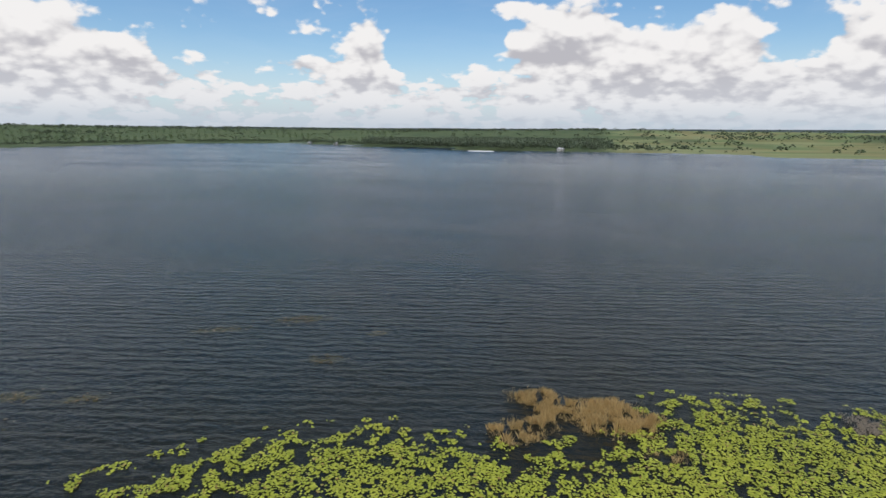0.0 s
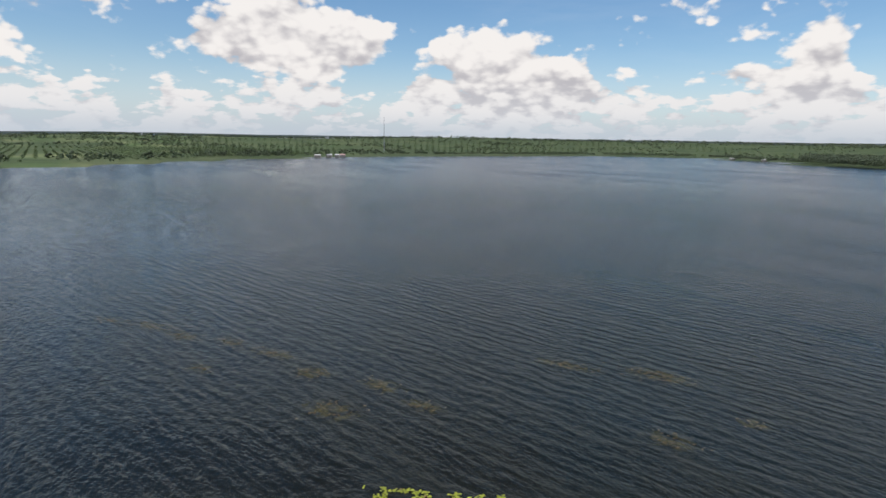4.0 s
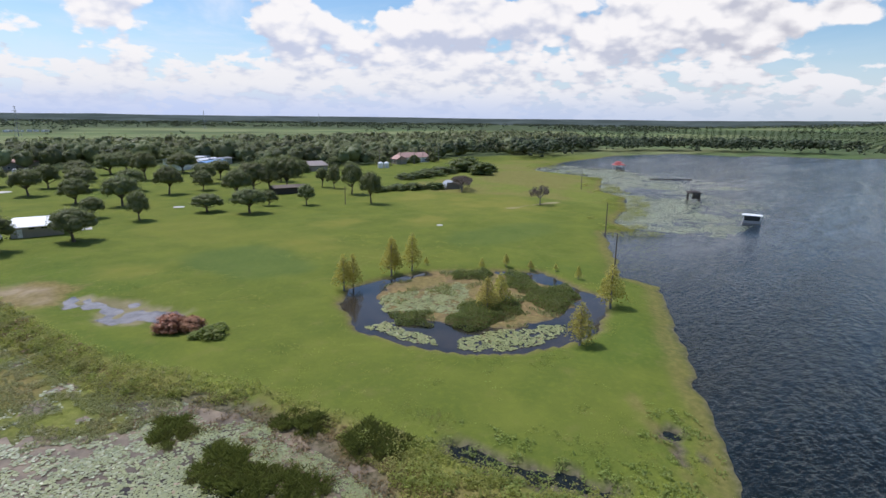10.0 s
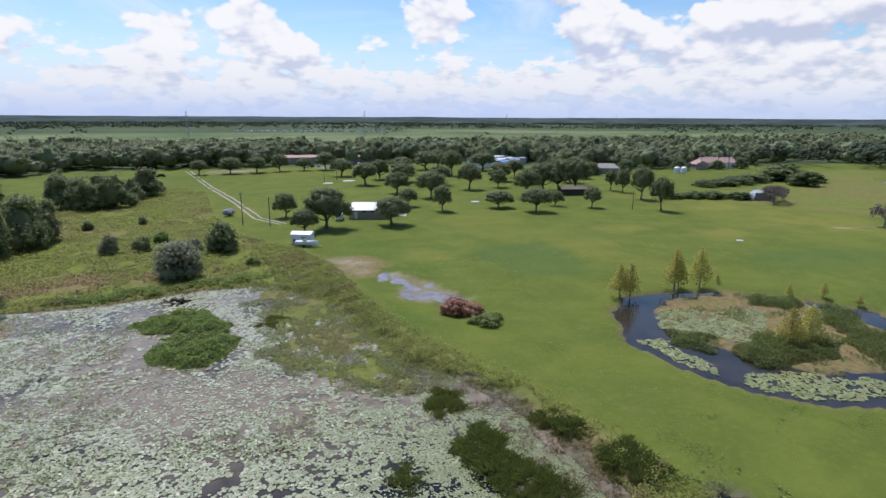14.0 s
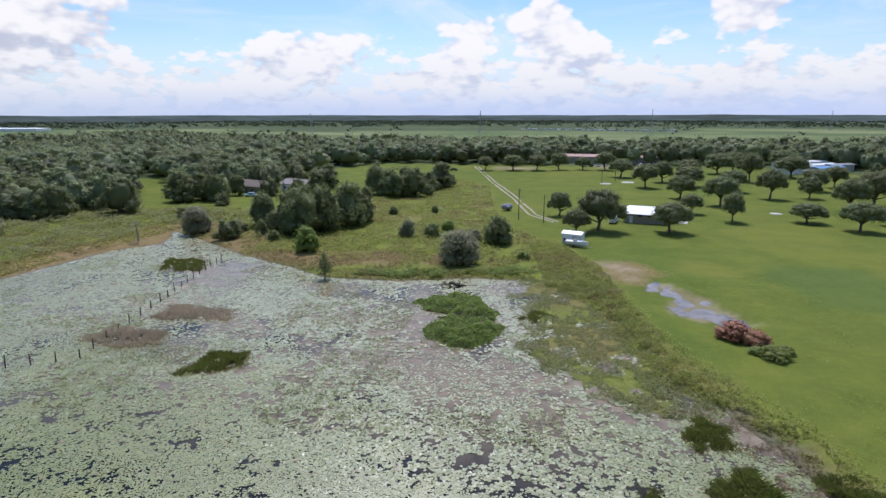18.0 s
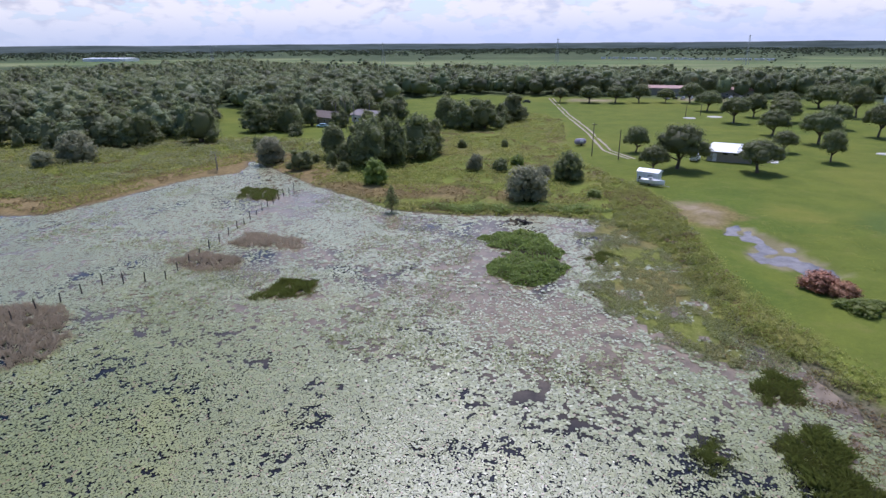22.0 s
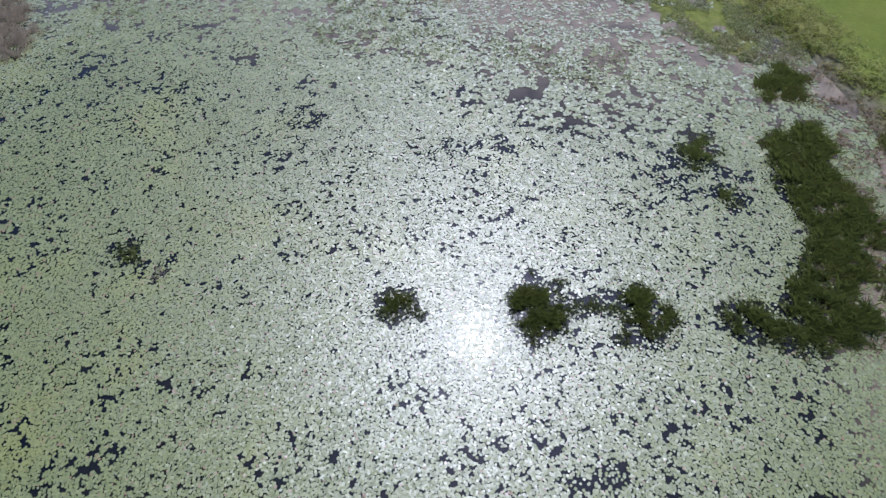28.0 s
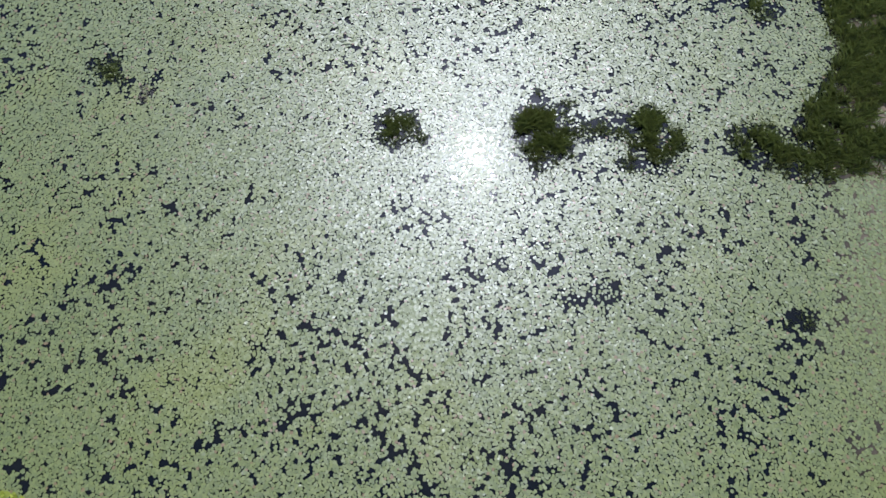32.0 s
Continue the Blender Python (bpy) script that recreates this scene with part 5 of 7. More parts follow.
    open_country = np.abs(hedge - 0.5) < 0.018
    wooded = np.where(az > 0, (fbm(x, y, 120, 3, 95) > 0.66) | ((az > 10) & (np.abs(r - 1750) < 120)), ((fbm(x, y, 260, 3, 95) > 0.60) & (r > 1500)) | (r > 2300))
    belt = r > 1420 + 380 * (fbm(x, y, 700, 2, 99) - 0.5)
    keep = np.where(south > 0.5, np.where(belt, fbm(x, y, 200, 3, 102) > 0.40, (fbm(x, y, 110, 2, 94) > 0.76) & (fbm(x, y, 30, 2, 101) > 0.45)), wooded | (open_country & (az > -66))) & (inside(WATERS, x, y) < -60)
    x, y, r = x[keep], y[keep], r[keep]
    h = rng.uniform(8, 11, len(x))
    w = h * 1.8 + smooth(r, 1200, 2600) * 16
    scatter_woods("distant_woods", "hazy dark woods on the horizon", np.stack([x, y, h, w], -1), rng, 5, 1.6, DARK_LEAF, tall=12.0, wide=15.0, clumps=3, core=1, layers=0, low=-0.4, body=False)
    # close-planted citrus on the northern and western slopes
    gr, ga = np.meshgrid(np.arange(860, 2300, 22.0), np.radians(np.arange(-118, -21, 0.58)))
    gr, ga = gr.ravel() + rng.normal(0, 2.0, gr.size), ga.ravel() + rng.normal(0, 0.0012, gr.size)
    x, y = gr * np.sin(ga), gr * np.cos(ga)
    keep = (inside(WATERS, x, y) < -60) & (fbm(x, y, 170, 2, 93) > 0.40) & ~((np.abs(ga + radians(89)) < radians(9)) & (gr < 1520))
    x, y = x[keep], y[keep]
    h = rng.uniform(3.6, 5.0, len(x))
    scatter_woods("citrus_slope", "close-planted green citrus trees over the far slope", np.stack([x, y, h, h * 2.2], -1), rng, 4, 1.0, GROVE_LEAF, tall=5.0, wide=5.0, clumps=2, core=1, layers=0, low=-0.1, body=False)
    # orange groves in rows on the slope across the water
    gr, gs = np.meshgrid(np.arange(690, 1500, 7.5), np.arange(-150, 420, 12.0))
    t = radians(-91.3)
    x, y = (gr * math.sin(t) - gs * math.cos(t) * -1).ravel(), (gr * math.cos(t) - gs * math.sin(t)).ravel()
    x, y = x + rng.normal(0, 0.5, x.size), y + rng.normal(0, 0.5, x.size)
    keep = (inside(WATERS, x, y) < -45) & (fbm(x, y, 160, 2, 98) > 0.30)
    x, y = x[keep], y[keep]
    h = rng.uniform(3.2, 4.4, len(x))
    scatter_woods("orange_grove", "rows of round dark green orange trees on a slope", np.stack([x, y, h, h * 1.45], -1), rng, 4, 1.0, GROVE_LEAF, tall=5.0, wide=5.0, clumps=2, core=1, layers=0, low=-0.1, body=False)


build_woods()

# ---- lily beds, reeds and rough growth ----
def pad_material(name, young, full, other, rough, shine):
    m, n = new_mat(name)
    geo = n.add("ShaderNodeNewGeometry")
    pos, rnd = geo.outputs["Position"], geo.outputs["Random Per Island"]
    c = n.mix(rnd, young, full)
    patch = n.noise(pos, 0.11, 3.0, 0.6)
    c = n.mix(n.math("MULTIPLY", n.step(patch, 0.5, 0.7), 0.5), c, other)
    old = n.math("GREATER_THAN", n.math("FRACT", n.math("MULTIPLY", rnd, 37.0)), 0.975)
    c = n.mix(n.math("MULTIPLY", old, 0.8), c, (0.22, 0.12, 0.05))
    finish(n, c, n.math("ADD", rough, n.math("MULTIPLY", n.math("FRACT", n.math("MULTIPLY", rnd, 11.0)), 0.08)), n.noise(pos, 14.0, 2.0), 0.006, 0.5, shine, ior=1.5)
    return m


PAD = pad_material("lily_pad", (0.114, 0.134, 0.027), (0.196, 0.212, 0.047), (0.205, 0.210, 0.027), 0.38, 1.0)
PALE_PAD = pad_material("pale_lily_pad", (0.29, 0.31, 0.16), (0.40, 0.42, 0.23), (0.35, 0.37, 0.14), 0.4, 1.0)
# paler base colour imitates the sky's sheen on pads seen at a low angle
FAR_PAD = pad_material("sheen_lily_pad", (0.185, 0.200, 0.090), (0.285, 0.298, 0.145), (0.25, 0.26, 0.11), 0.38, 1.0)
POND_PAD = pad_material("pond_lily_pad", (0.17, 0.19, 0.055), (0.27, 0.285, 0.095), (0.26, 0.26, 0.07), 0.42, 0.7)
YELLOW_PAD = pad_material("cow_lily_pad", (0.18, 0.205, 0.014), (0.31, 0.325, 0.032), (0.30, 0.295, 0.028), 0.5, 0.35)


def pad_mesh(x, y, z, radius, rng, tilt=0.10, sides=5):
    """Floating leaves: slightly dished and tilted polygons, one n-gon each."""
    n = len(x)
    t = rng.uniform(0, 6.28, n)[:, None] + np.arange(sides) * 2 * np.pi / sides
    r = radius[:, None] * rng.uniform(0.88, 1.08, (n, sides))
    gx, gy = rng.normal(0, tilt, n)[:, None], rng.normal(0, tilt, n)[:, None]
    dx, dy = np.cos(t) * r, np.sin(t) * r
    v = np.stack([x[:, None] + dx, y[:, None] + dy, np.maximum(z[:, None] + gx * dx + gy * dy, 0.006)], -1).reshape(-1, 3)
    return v, np.arange(n * sides).reshape(n, sides)


REED_BEDS = [  # outline, height, blades to the square metre, dry
    ([(-15.9, -42.3), (-20.1, -45.6), (-21.1, -40.2), (-23.6, -34.8), (-21.7, -24.9), (-18.6, -22.9), (-13.4, -22.4), (-11.8, -25.2), (-15.7, -25.9), (-16.6, -27.9), (-18.5, -32.4), (-16.7, -37.1)], 1.3, 46),
    ([(1.1, -22.3), (0.0, -24.0), (-1.8, -23.8), (-2.6, -22.4), (-2.4, -20.3), (-1.0, -18.5), (0.4, -20.0)], 1.1, 80),
    ([(-2.1, -23.0), (-6.2, -24.2), (-6.3, -22.6), (-2.3, -21.7)], 0.8, 45),
    ([(-5.8, -24.3), (-6.8, -25.0), (-8.8, -23.8), (-9.4, -22.8), (-8.5, -20.9), (-6.0, -20.6), (-6.4, -22.3)], 1.2, 80),
    ([(9.8, -19.1), (9.2, -20.3), (7.0, -20.2), (6.4, -19.1), (8.2, -18.2)], 1.0, 75),
    ([(-9.1, -39.4), (-11.0, -42.1), (-12.8, -40.4), (-10.6, -37.4)], 1.2, 40),
    ([(-11.6, -34.9), (-13.0, -36.2), (-14.6, -35.1), (-13.3, -33.8)], 1.1, 40),
    ([(-16.5, -13.3), (-17.4, -13.4), (-17.3, -14.3), (-16.5, -14.2)], 0.7, 45),
    ([(28.5, -18.6), (27.2, -19.6), (25.8, -18.3), (27.1, -17.6)], 0.9, 40),
    ([(-16.2, -50.3), (-18.1, -53.3), (-20.1, -52.2), (-19.2, -48.6), (-16.8, -48.1)], 1.5, 70),
    ([(-25.2, -44.5), (-27.9, -45.2), (-28.8, -41.5), (-26.6, -39.8)], 1.4, 60),
    ([(-27.6, -37.5), (-31.7, -38.0), (-32.0, -32.4), (-29.6, -30.8), (-27.0, -34.0)], 1.4, 60),
    ([(40.7, -55.6), (39.4, -61.6), (35.3, -62.7), (33.5, -58.5), (38.7, -56.2)], 1.3, 45),
    ([(72.4, -98.1), (75.6, -107.1), (67.0, -106.7), (63.2, -98.2)], 1.0, 25),
    ([(1, -81), (-2, -84), (-5, -82), (-2, -79)], 0.9, 40),
]
DRY_BEDS = [
    ([(-4.8, 44.3), (-1.6, 45.3), (1.6, 43.5), (6.2, 45.5), (10.5, 42.4), (9.2, 39.2), (3.5, 38.1), (3.2, 40.8), (0.3, 39.6), (-0.5, 35.8), (-3.4, 33.9), (-5.4, 35.9), (-1.5, 39.4)], 1.5, 110, STRAW),
    ([(9.0, 35.7), (11.5, 36.9), (12.4, 35.3), (10.3, 34.2)], 1.2, 60, STRAW),
    ([(28.4, 48.9), (32.2, 48.8), (30.7, 45.1), (28.4, 44.9)], 0.8, 40, BROWN_REED),
    ([(69.5, -43.0), (67.8, -46.6), (60.9, -47.7), (53.9, -41.5), (52.4, -36.9), (54.9, -34.1), (60, -33.5)], 1.2, 45, BROWN_REED),
    ([(60.5, -63.5), (58.5, -68.5), (49.5, -67.5), (47.5, -63.2), (53, -61.0)], 1.3, 34, BROWN_REED),
    ([(55.7, -72.4), (56.4, -79.0), (45.0, -77.9), (43.0, -73.1)], 1.3, 28, BROWN_REED),
    ([(25, -20), (24.6, -16.5), (23.4, -17.5), (23.6, -20)], 0.6, 60, BROWN_REED),
    ([(21.9, -5.8), (21.9, -5.0), (21.3, -5.0), (21.3, -5.8)], 0.5, 40, BROWN_REED),
]
POND_PADS = [[(-62.3, -61.9), (-70.0, -64.5), (-75.4, -62.5), (-70.8, -56.9), (-62.8, -52.8), (-59.4, -56.4)], [(-58.7, -67.8), (-65.8, -65.4), (-59.2, -57.9), (-55.7, -61.5)],
             [(-48.7, -59.1), (-51.9, -58.2), (-53.1, -48.9), (-50.8, -46.7), (-48.8, -50.8)], [(-53.8, -45.1), (-58.4, -44.5), (-68.7, -38.4), (-64.6, -35.9), (-56.3, -38.2), (-52.4, -43.2)]]
POND_THICKETS = [[(-80.2, -69.7), (-85.0, -63.9), (-80.2, -60.7), (-76.2, -65.6)], [(-87.5, -62.3), (-87.8, -57.7), (-81.6, -50.9), (-87, -47.5), (-81.5, -42.8), (-73.8, -40.7), (-71.8, -44.6), (-77.6, -50.0), (-79.0, -56.0)],
                 [(-59.8, -52.5), (-66.9, -55.4), (-73.9, -49.1), (-69.0, -45.6), (-63.0, -45.9), (-58.0, -45.6), (-56.4, -49.5)], [(-55.1, -60.0), (-59.0, -56.0), (-55.3, -52.3), (-52.9, -55.9)], [(-62.6, -44.0), (-63.8, -42.8), (-61.2, -41.0), (-60.4, -42.2)]]
FERN_ISLE = [(18, -86), (15, -89), (10, -91), (5, -86), (1.5, -75), (5, -70), (9, -68), (14, -72), (12, -80)]
MARSH = [(-22, 18), (-38, 14), (-33, 20), (-29, 25), (-23, 29.5), (-11, 34.5), (-5, 32), (0, 33), (6, 36), (11, 47), (20, 48.5), (34, 49), (60, 50), (125, 40), (128, -66)] + MARSH_SHORE


def in_beds(x, y, beds, grow=0.0):
    out = np.zeros(len(x), bool)
    for bed in beds:
        p = np.array(bed[0])
        c = (x > p[:, 0].min() - 2) & (x < p[:, 0].max() + 2) & (y > p[:, 1].min() - 2) & (y < p[:, 1].max() + 2)
        k = np.where(c)[0]
        if len(k):
            out[k] |= inside(bed[0], x[k], y[k]) + (fbm(x[k], y[k], 1.2, 3, 5) - 0.5) * 1.6 > grow
    return out


def even_sites(rng, x0, y0, x1, y1, per_m2):
    """Leaves that crowd one another: a staggered grid, shaken."""
    s = 1.07 / math.sqrt(per_m2)
    gx, gy = np.meshgrid(np.arange(x0, x1, s), np.arange(y0, y1, s * 0.87))
    gx = gx + (np.arange(gx.shape[0]) % 2)[:, None] * s / 2
    return (gx + rng.uniform(-0.36, 0.36, gx.shape) * s).ravel(), (gy + rng.uniform(-0.36, 0.36, gy.shape) * s).ravel()


def pad_sites(rng, x0, y0, x1, y1, per_m2):
    n = int((x1 - x0) * (y1 - y0) * per_m2)
    return rng.uniform(x0, x1, n), rng.uniform(y0, y1, n)


def open_water(x, y):
    """Where the marsh shows dark water between the leaves, 0 to 1."""
    crowd = 0.16 * (fbm(x, y, 14, 2, 199) - 0.5) + 0.30 * (fbm(x * 0.9 - y * 0.4, y * 0.9 + x * 0.4, 2.6, 3, 198) - 0.5)
    gaps = smooth(fbm(x * 0.8 + y * 0.6, y * 0.8 - x * 0.6, 0.30, 2, 201) + crowd, 0.705, 0.755)
    far_gaps = smooth(fbm(x * 0.5 - y * 0.87, y * 0.5 + x * 0.87, 0.70, 3, 197) + 1.3 * crowd + 0.05 * smooth(26 - np.abs(x - 8), 0, 16), 0.645, 0.70) * smooth(-y, 26, 42)
    gaps = np.maximum(gaps, far_gaps)
    bare = smooth(fbm(x * 0.6 + y * 0.2, y, 9.0, 4, 202), 0.45, 0.62) * smooth(-y, 46, 66) * (0.35 + 0.65 * smooth(x, 62, 40))
    channel = smooth(4.5 - np.hypot((x - 58) / 3.2, (y + 97) / 2.2) + (fbm(x, y, 5, 3, 203) - 0.5) * 7, 0, 3) * 0.9
    pool = smooth(4.0 - np.hypot((x + 22) / 0.9, (y + 51) / 1.4) + (fbm(x, y, 3, 3, 204) - 0.5) * 4, 0, 2)
    pool2 = smooth(3.2 - np.hypot((x + 25) / 0.8, (y + 40) / 1.9) + (fbm(x, y, 3, 3, 205) - 0.5) * 4, 0, 2)
    spots = 0.0 * x
    for sx, sy, r in ((-16.9, -13.8, 0.75), (-15.6, -14.3, 0.45), (-6.5, -12.3, 0.9), (-4.3, -11.4, 0.7), (-3.4, -7.0, 0.5), (21.6, -5.4, 0.35), (-12.1, -18.9, 0.4)):
        spots = np.maximum(spots, smooth(r - np.hypot(x - sx, y - sy) + (fbm(x, y, 0.5, 2, 196) - 0.5) * 0.9, 0, 0.2))
    dark = smooth(3.0 - np.hypot(x - 19, (y + 73) / 1.1) + (fbm(x, y, 3, 3, 206) - 0.5) * 5, 0, 2)
    return np.maximum.reduce([gaps, bare * 0.78, channel, pool, pool2 * 0.9, dark * 0.8, spots * 0.65])


def build_lilies():
    rng = rng_of(61)
    groups = []
    for x0, y0, x1, y1, dens, r in ((-26, -40, 30, 9, 60, 0.093), (-27, -66, 120, -40, 22, 0.155), (30, -40, 66, 10, 34, 0.120), (66, -40, 120, 10, 16, 0.185), (-16, -135, 120, -66, 9, 0.25)):
        x, y = even_sites(rng, x0, y0, x1, y1, dens)
        ok = (inside(MARSH, x, y) > 0.3) & (rng.uniform(size=len(x)) > open_water(x, y)) & ~(in_beds(x, y, REED_BEDS, -0.35) & (rng.uniform(size=len(x)) < 0.74)) & ~(in_beds(x, y, DRY_BEDS[3:], 0.3) & (rng.uniform(size=len(x)) < 0.7))
        grass = inside(MARSH_GRASS, x, y) + (fbm(x, y, 5, 3, 207) - 0.5) * 9
        ok &= (grass < 0) | (rng.uniform(size=len(x)) < 0.45 * smooth(fbm(x, y, 4.0, 3, 213), 0.35, 0.62))
        ok &= inside(FERN_ISLE, x, y) < 0.5
        ok &= ground_z(x, y) < 0.02
        x, y = x[ok], y[ok]
        groups.append((x, y, r * rng.uniform(0.8, 1.2, len(x))))
    x, y, r = (np.concatenate([g[k] for g in groups]) for k in range(3))
    z = 0.018 + rng.uniform(0, 0.035, len(x)) + 0.05 * smooth(fbm(x, y, 5, 3, 208), 0.5, 0.8)
    bed = tagged(new("lily_bed"), "dense floating mat of round pale green water lily pads", "water lilies")
    near = np.argsort(np.hypot(x - 3, y + 8))[:280]
    rest = np.ones(len(x), bool)
    rest[near] = False
    # share of pads given the sheen-pale colour, growing with distance
    whitened = rng.uniform(size=len(x)) < np.maximum(smooth(-y + 8 * (fbm(x, y, 12, 2, 195) - 0.5), 42, 80), smooth(x, 40, 75))
    for chosen, skin, label in ((rest & ~whitened, PAD, ""), (rest & whitened, FAR_PAD, "far lily pads with the sky's sheen put into their paler colour")):
        v, f = pad_mesh(x[chosen], y[chosen], z[chosen], r[chosen], rng, 0.045)
        mat_part = new("lily_mat", mesh_of("lily_mat", v, f, skin))
        mat_part.parent = bed
        tagged(mat_part, label, kind="stuff")
    single = []
    for k in range(6):
        t = np.linspace(0.16, 2 * np.pi - 0.16, 12)
        rim = np.stack([np.cos(t), np.sin(t), 0.03 + 0.05 * rng.uniform(-1, 1, 12)], -1)
        pv = np.concatenate([[(0.06, 0, 0)], rim])
        single.append(mesh_of("lily_pad", pv, np.array([(0, i, i + 1) for i in range(1, 12)]), PAD))
    for i, k in enumerate(near):
        o = new("lily_pad", single[i % 6])
        o.matrix_basis = Matrix.LocRotScale((x[k], y[k], z[k] + 0.01), Euler((rng.normal(0, 0.06), rng.normal(0, 0.06), rng.uniform(0, 6.28))), (r[k] * 1.05,) * 3)
        o.parent = bed
    # looser bed on the open lake side, larger leaves in groups
    x, y = pad_sites(rng, -40, 4, 64, 54, 36)
    d = inside(MARSH, x, y)
    tuft = fbm(x, y, 1.1, 3, 209)
    dense = smooth(d, -3.0, 9.0)
    ok = (tuft > 0.64 - 0.36 * dense) & (d > -2.5) & ~in_beds(x, y, DRY_BEDS[:3], 0.2) & (rng.uniform(size=len(x)) > 0.6 * smooth(fbm(x, y, 0.9, 2, 210), 0.6, 0.7)) & (y > 9.5 - 0.2 * x)
    x, y = x[ok], y[ok]
    v, f = pad_mesh(x, y, 0.03 + rng.uniform(0, 0.12, len(x)), rng.uniform(0.07, 0.16, len(x)), rng, 0.16)
    tagged(new("shore_lilies", mesh_of("shore_lilies", v, f, YELLOW_PAD)), "loose bed of bright yellow-green lily pads on the open lake", "water lilies", kind="stuff")
    # pond: pads in the quiet middle of the island and along its outer rim
    x, y = pad_sites(rng, -93, -76, -46, -32, 26)
    k = (fbm(x, y, 2.4, 3, 211) - 0.5) * 3.0
    ok = np.zeros(len(x), bool)
    for outline in POND_PADS:
        ok |= inside(outline, x, y) > k
    ok &= (inside(POND, x, y) > 0.5) & (ground_z(x, y) < 0.16) & (fbm(x, y, 0.8, 2, 212) < 0.66)
    x, y = x[ok], y[ok]
    v, f = pad_mesh(x, y, np.maximum(ground_z(x, y), 0.015) + rng.uniform(0.02, 0.08, len(x)), rng.uniform(0.11, 0.24, len(x)), rng, 0.12)
    tagged(new("pond_lilies", mesh_of("pond_lilies", v, f, POND_PAD)), "pale green lily pads floating in the pond", "water lilies", kind="stuff")


def bed_blades(name, label, beds, mat, rng, width=0.026, lean=0.45, thick=2.7):
    vs = []
    for outline, height, dens, *_ in beds:
        p = np.array(outline)
        n = int((np.ptp(p[:, 0]) + 1) * (np.ptp(p[:, 1]) + 1) * dens * 1.9 * thick)
        x, y = rng.uniform(p[:, 0].min() - 0.5, p[:, 0].max() + 0.5, n), rng.uniform(p[:, 1].min() - 0.5, p[:, 1].max() + 0.5, n)
        d = inside(outline, x, y) + (fbm(x, y, 1.2, 3, 5) - 0.5) * 1.8
        ok = (d > -1.3) & (rng.uniform(size=n) < smooth(d, -1.6, 0.9) ** 1.4) & (fbm(x, y, 0.8, 2, 221) > 0.40)
        x, y, d = x[ok], y[ok], d[ok]
        if not len(x):
            continue
        h = 0.62 * height * rng.uniform(0.4, 1.1, len(x)) * (0.45 + 0.55 * smooth(d, -0.5, 0.9)) * (0.6 + 0.8 * fbm(x, y, 2.0, 2, 222))
        vs.append(blades(x, y, np.maximum(ground_z(x, y), -0.1), h, width * rng.uniform(0.6, 1.5, len(x)), rng, lean))
    v, f = gather(vs)
    return tagged(new(name, mesh_of(name, v, f, mat)), label, "reeds", kind="stuff")


def leaf_field(name, label, x, y, height, size, mat, rng, category="weeds", up=1.0):
    """Low leafy growth: leaf quads in uneven mounds over the ground."""
    z = np.maximum(ground_z(x, y), 0.0)
    n = len(x)
    c = np.stack([x, y, z + height * rng.uniform(0.25, 1.0, n)], -1)
    v, f = cards(c, rng.normal(0, 0.33, (n, 3)) + np.array([0, 0, up]), size * rng.uniform(0.6, 1.4, n), rng, 1.3)
    return tagged(new(name, mesh_of(name, v, f, mat)), label, category, kind="stuff")


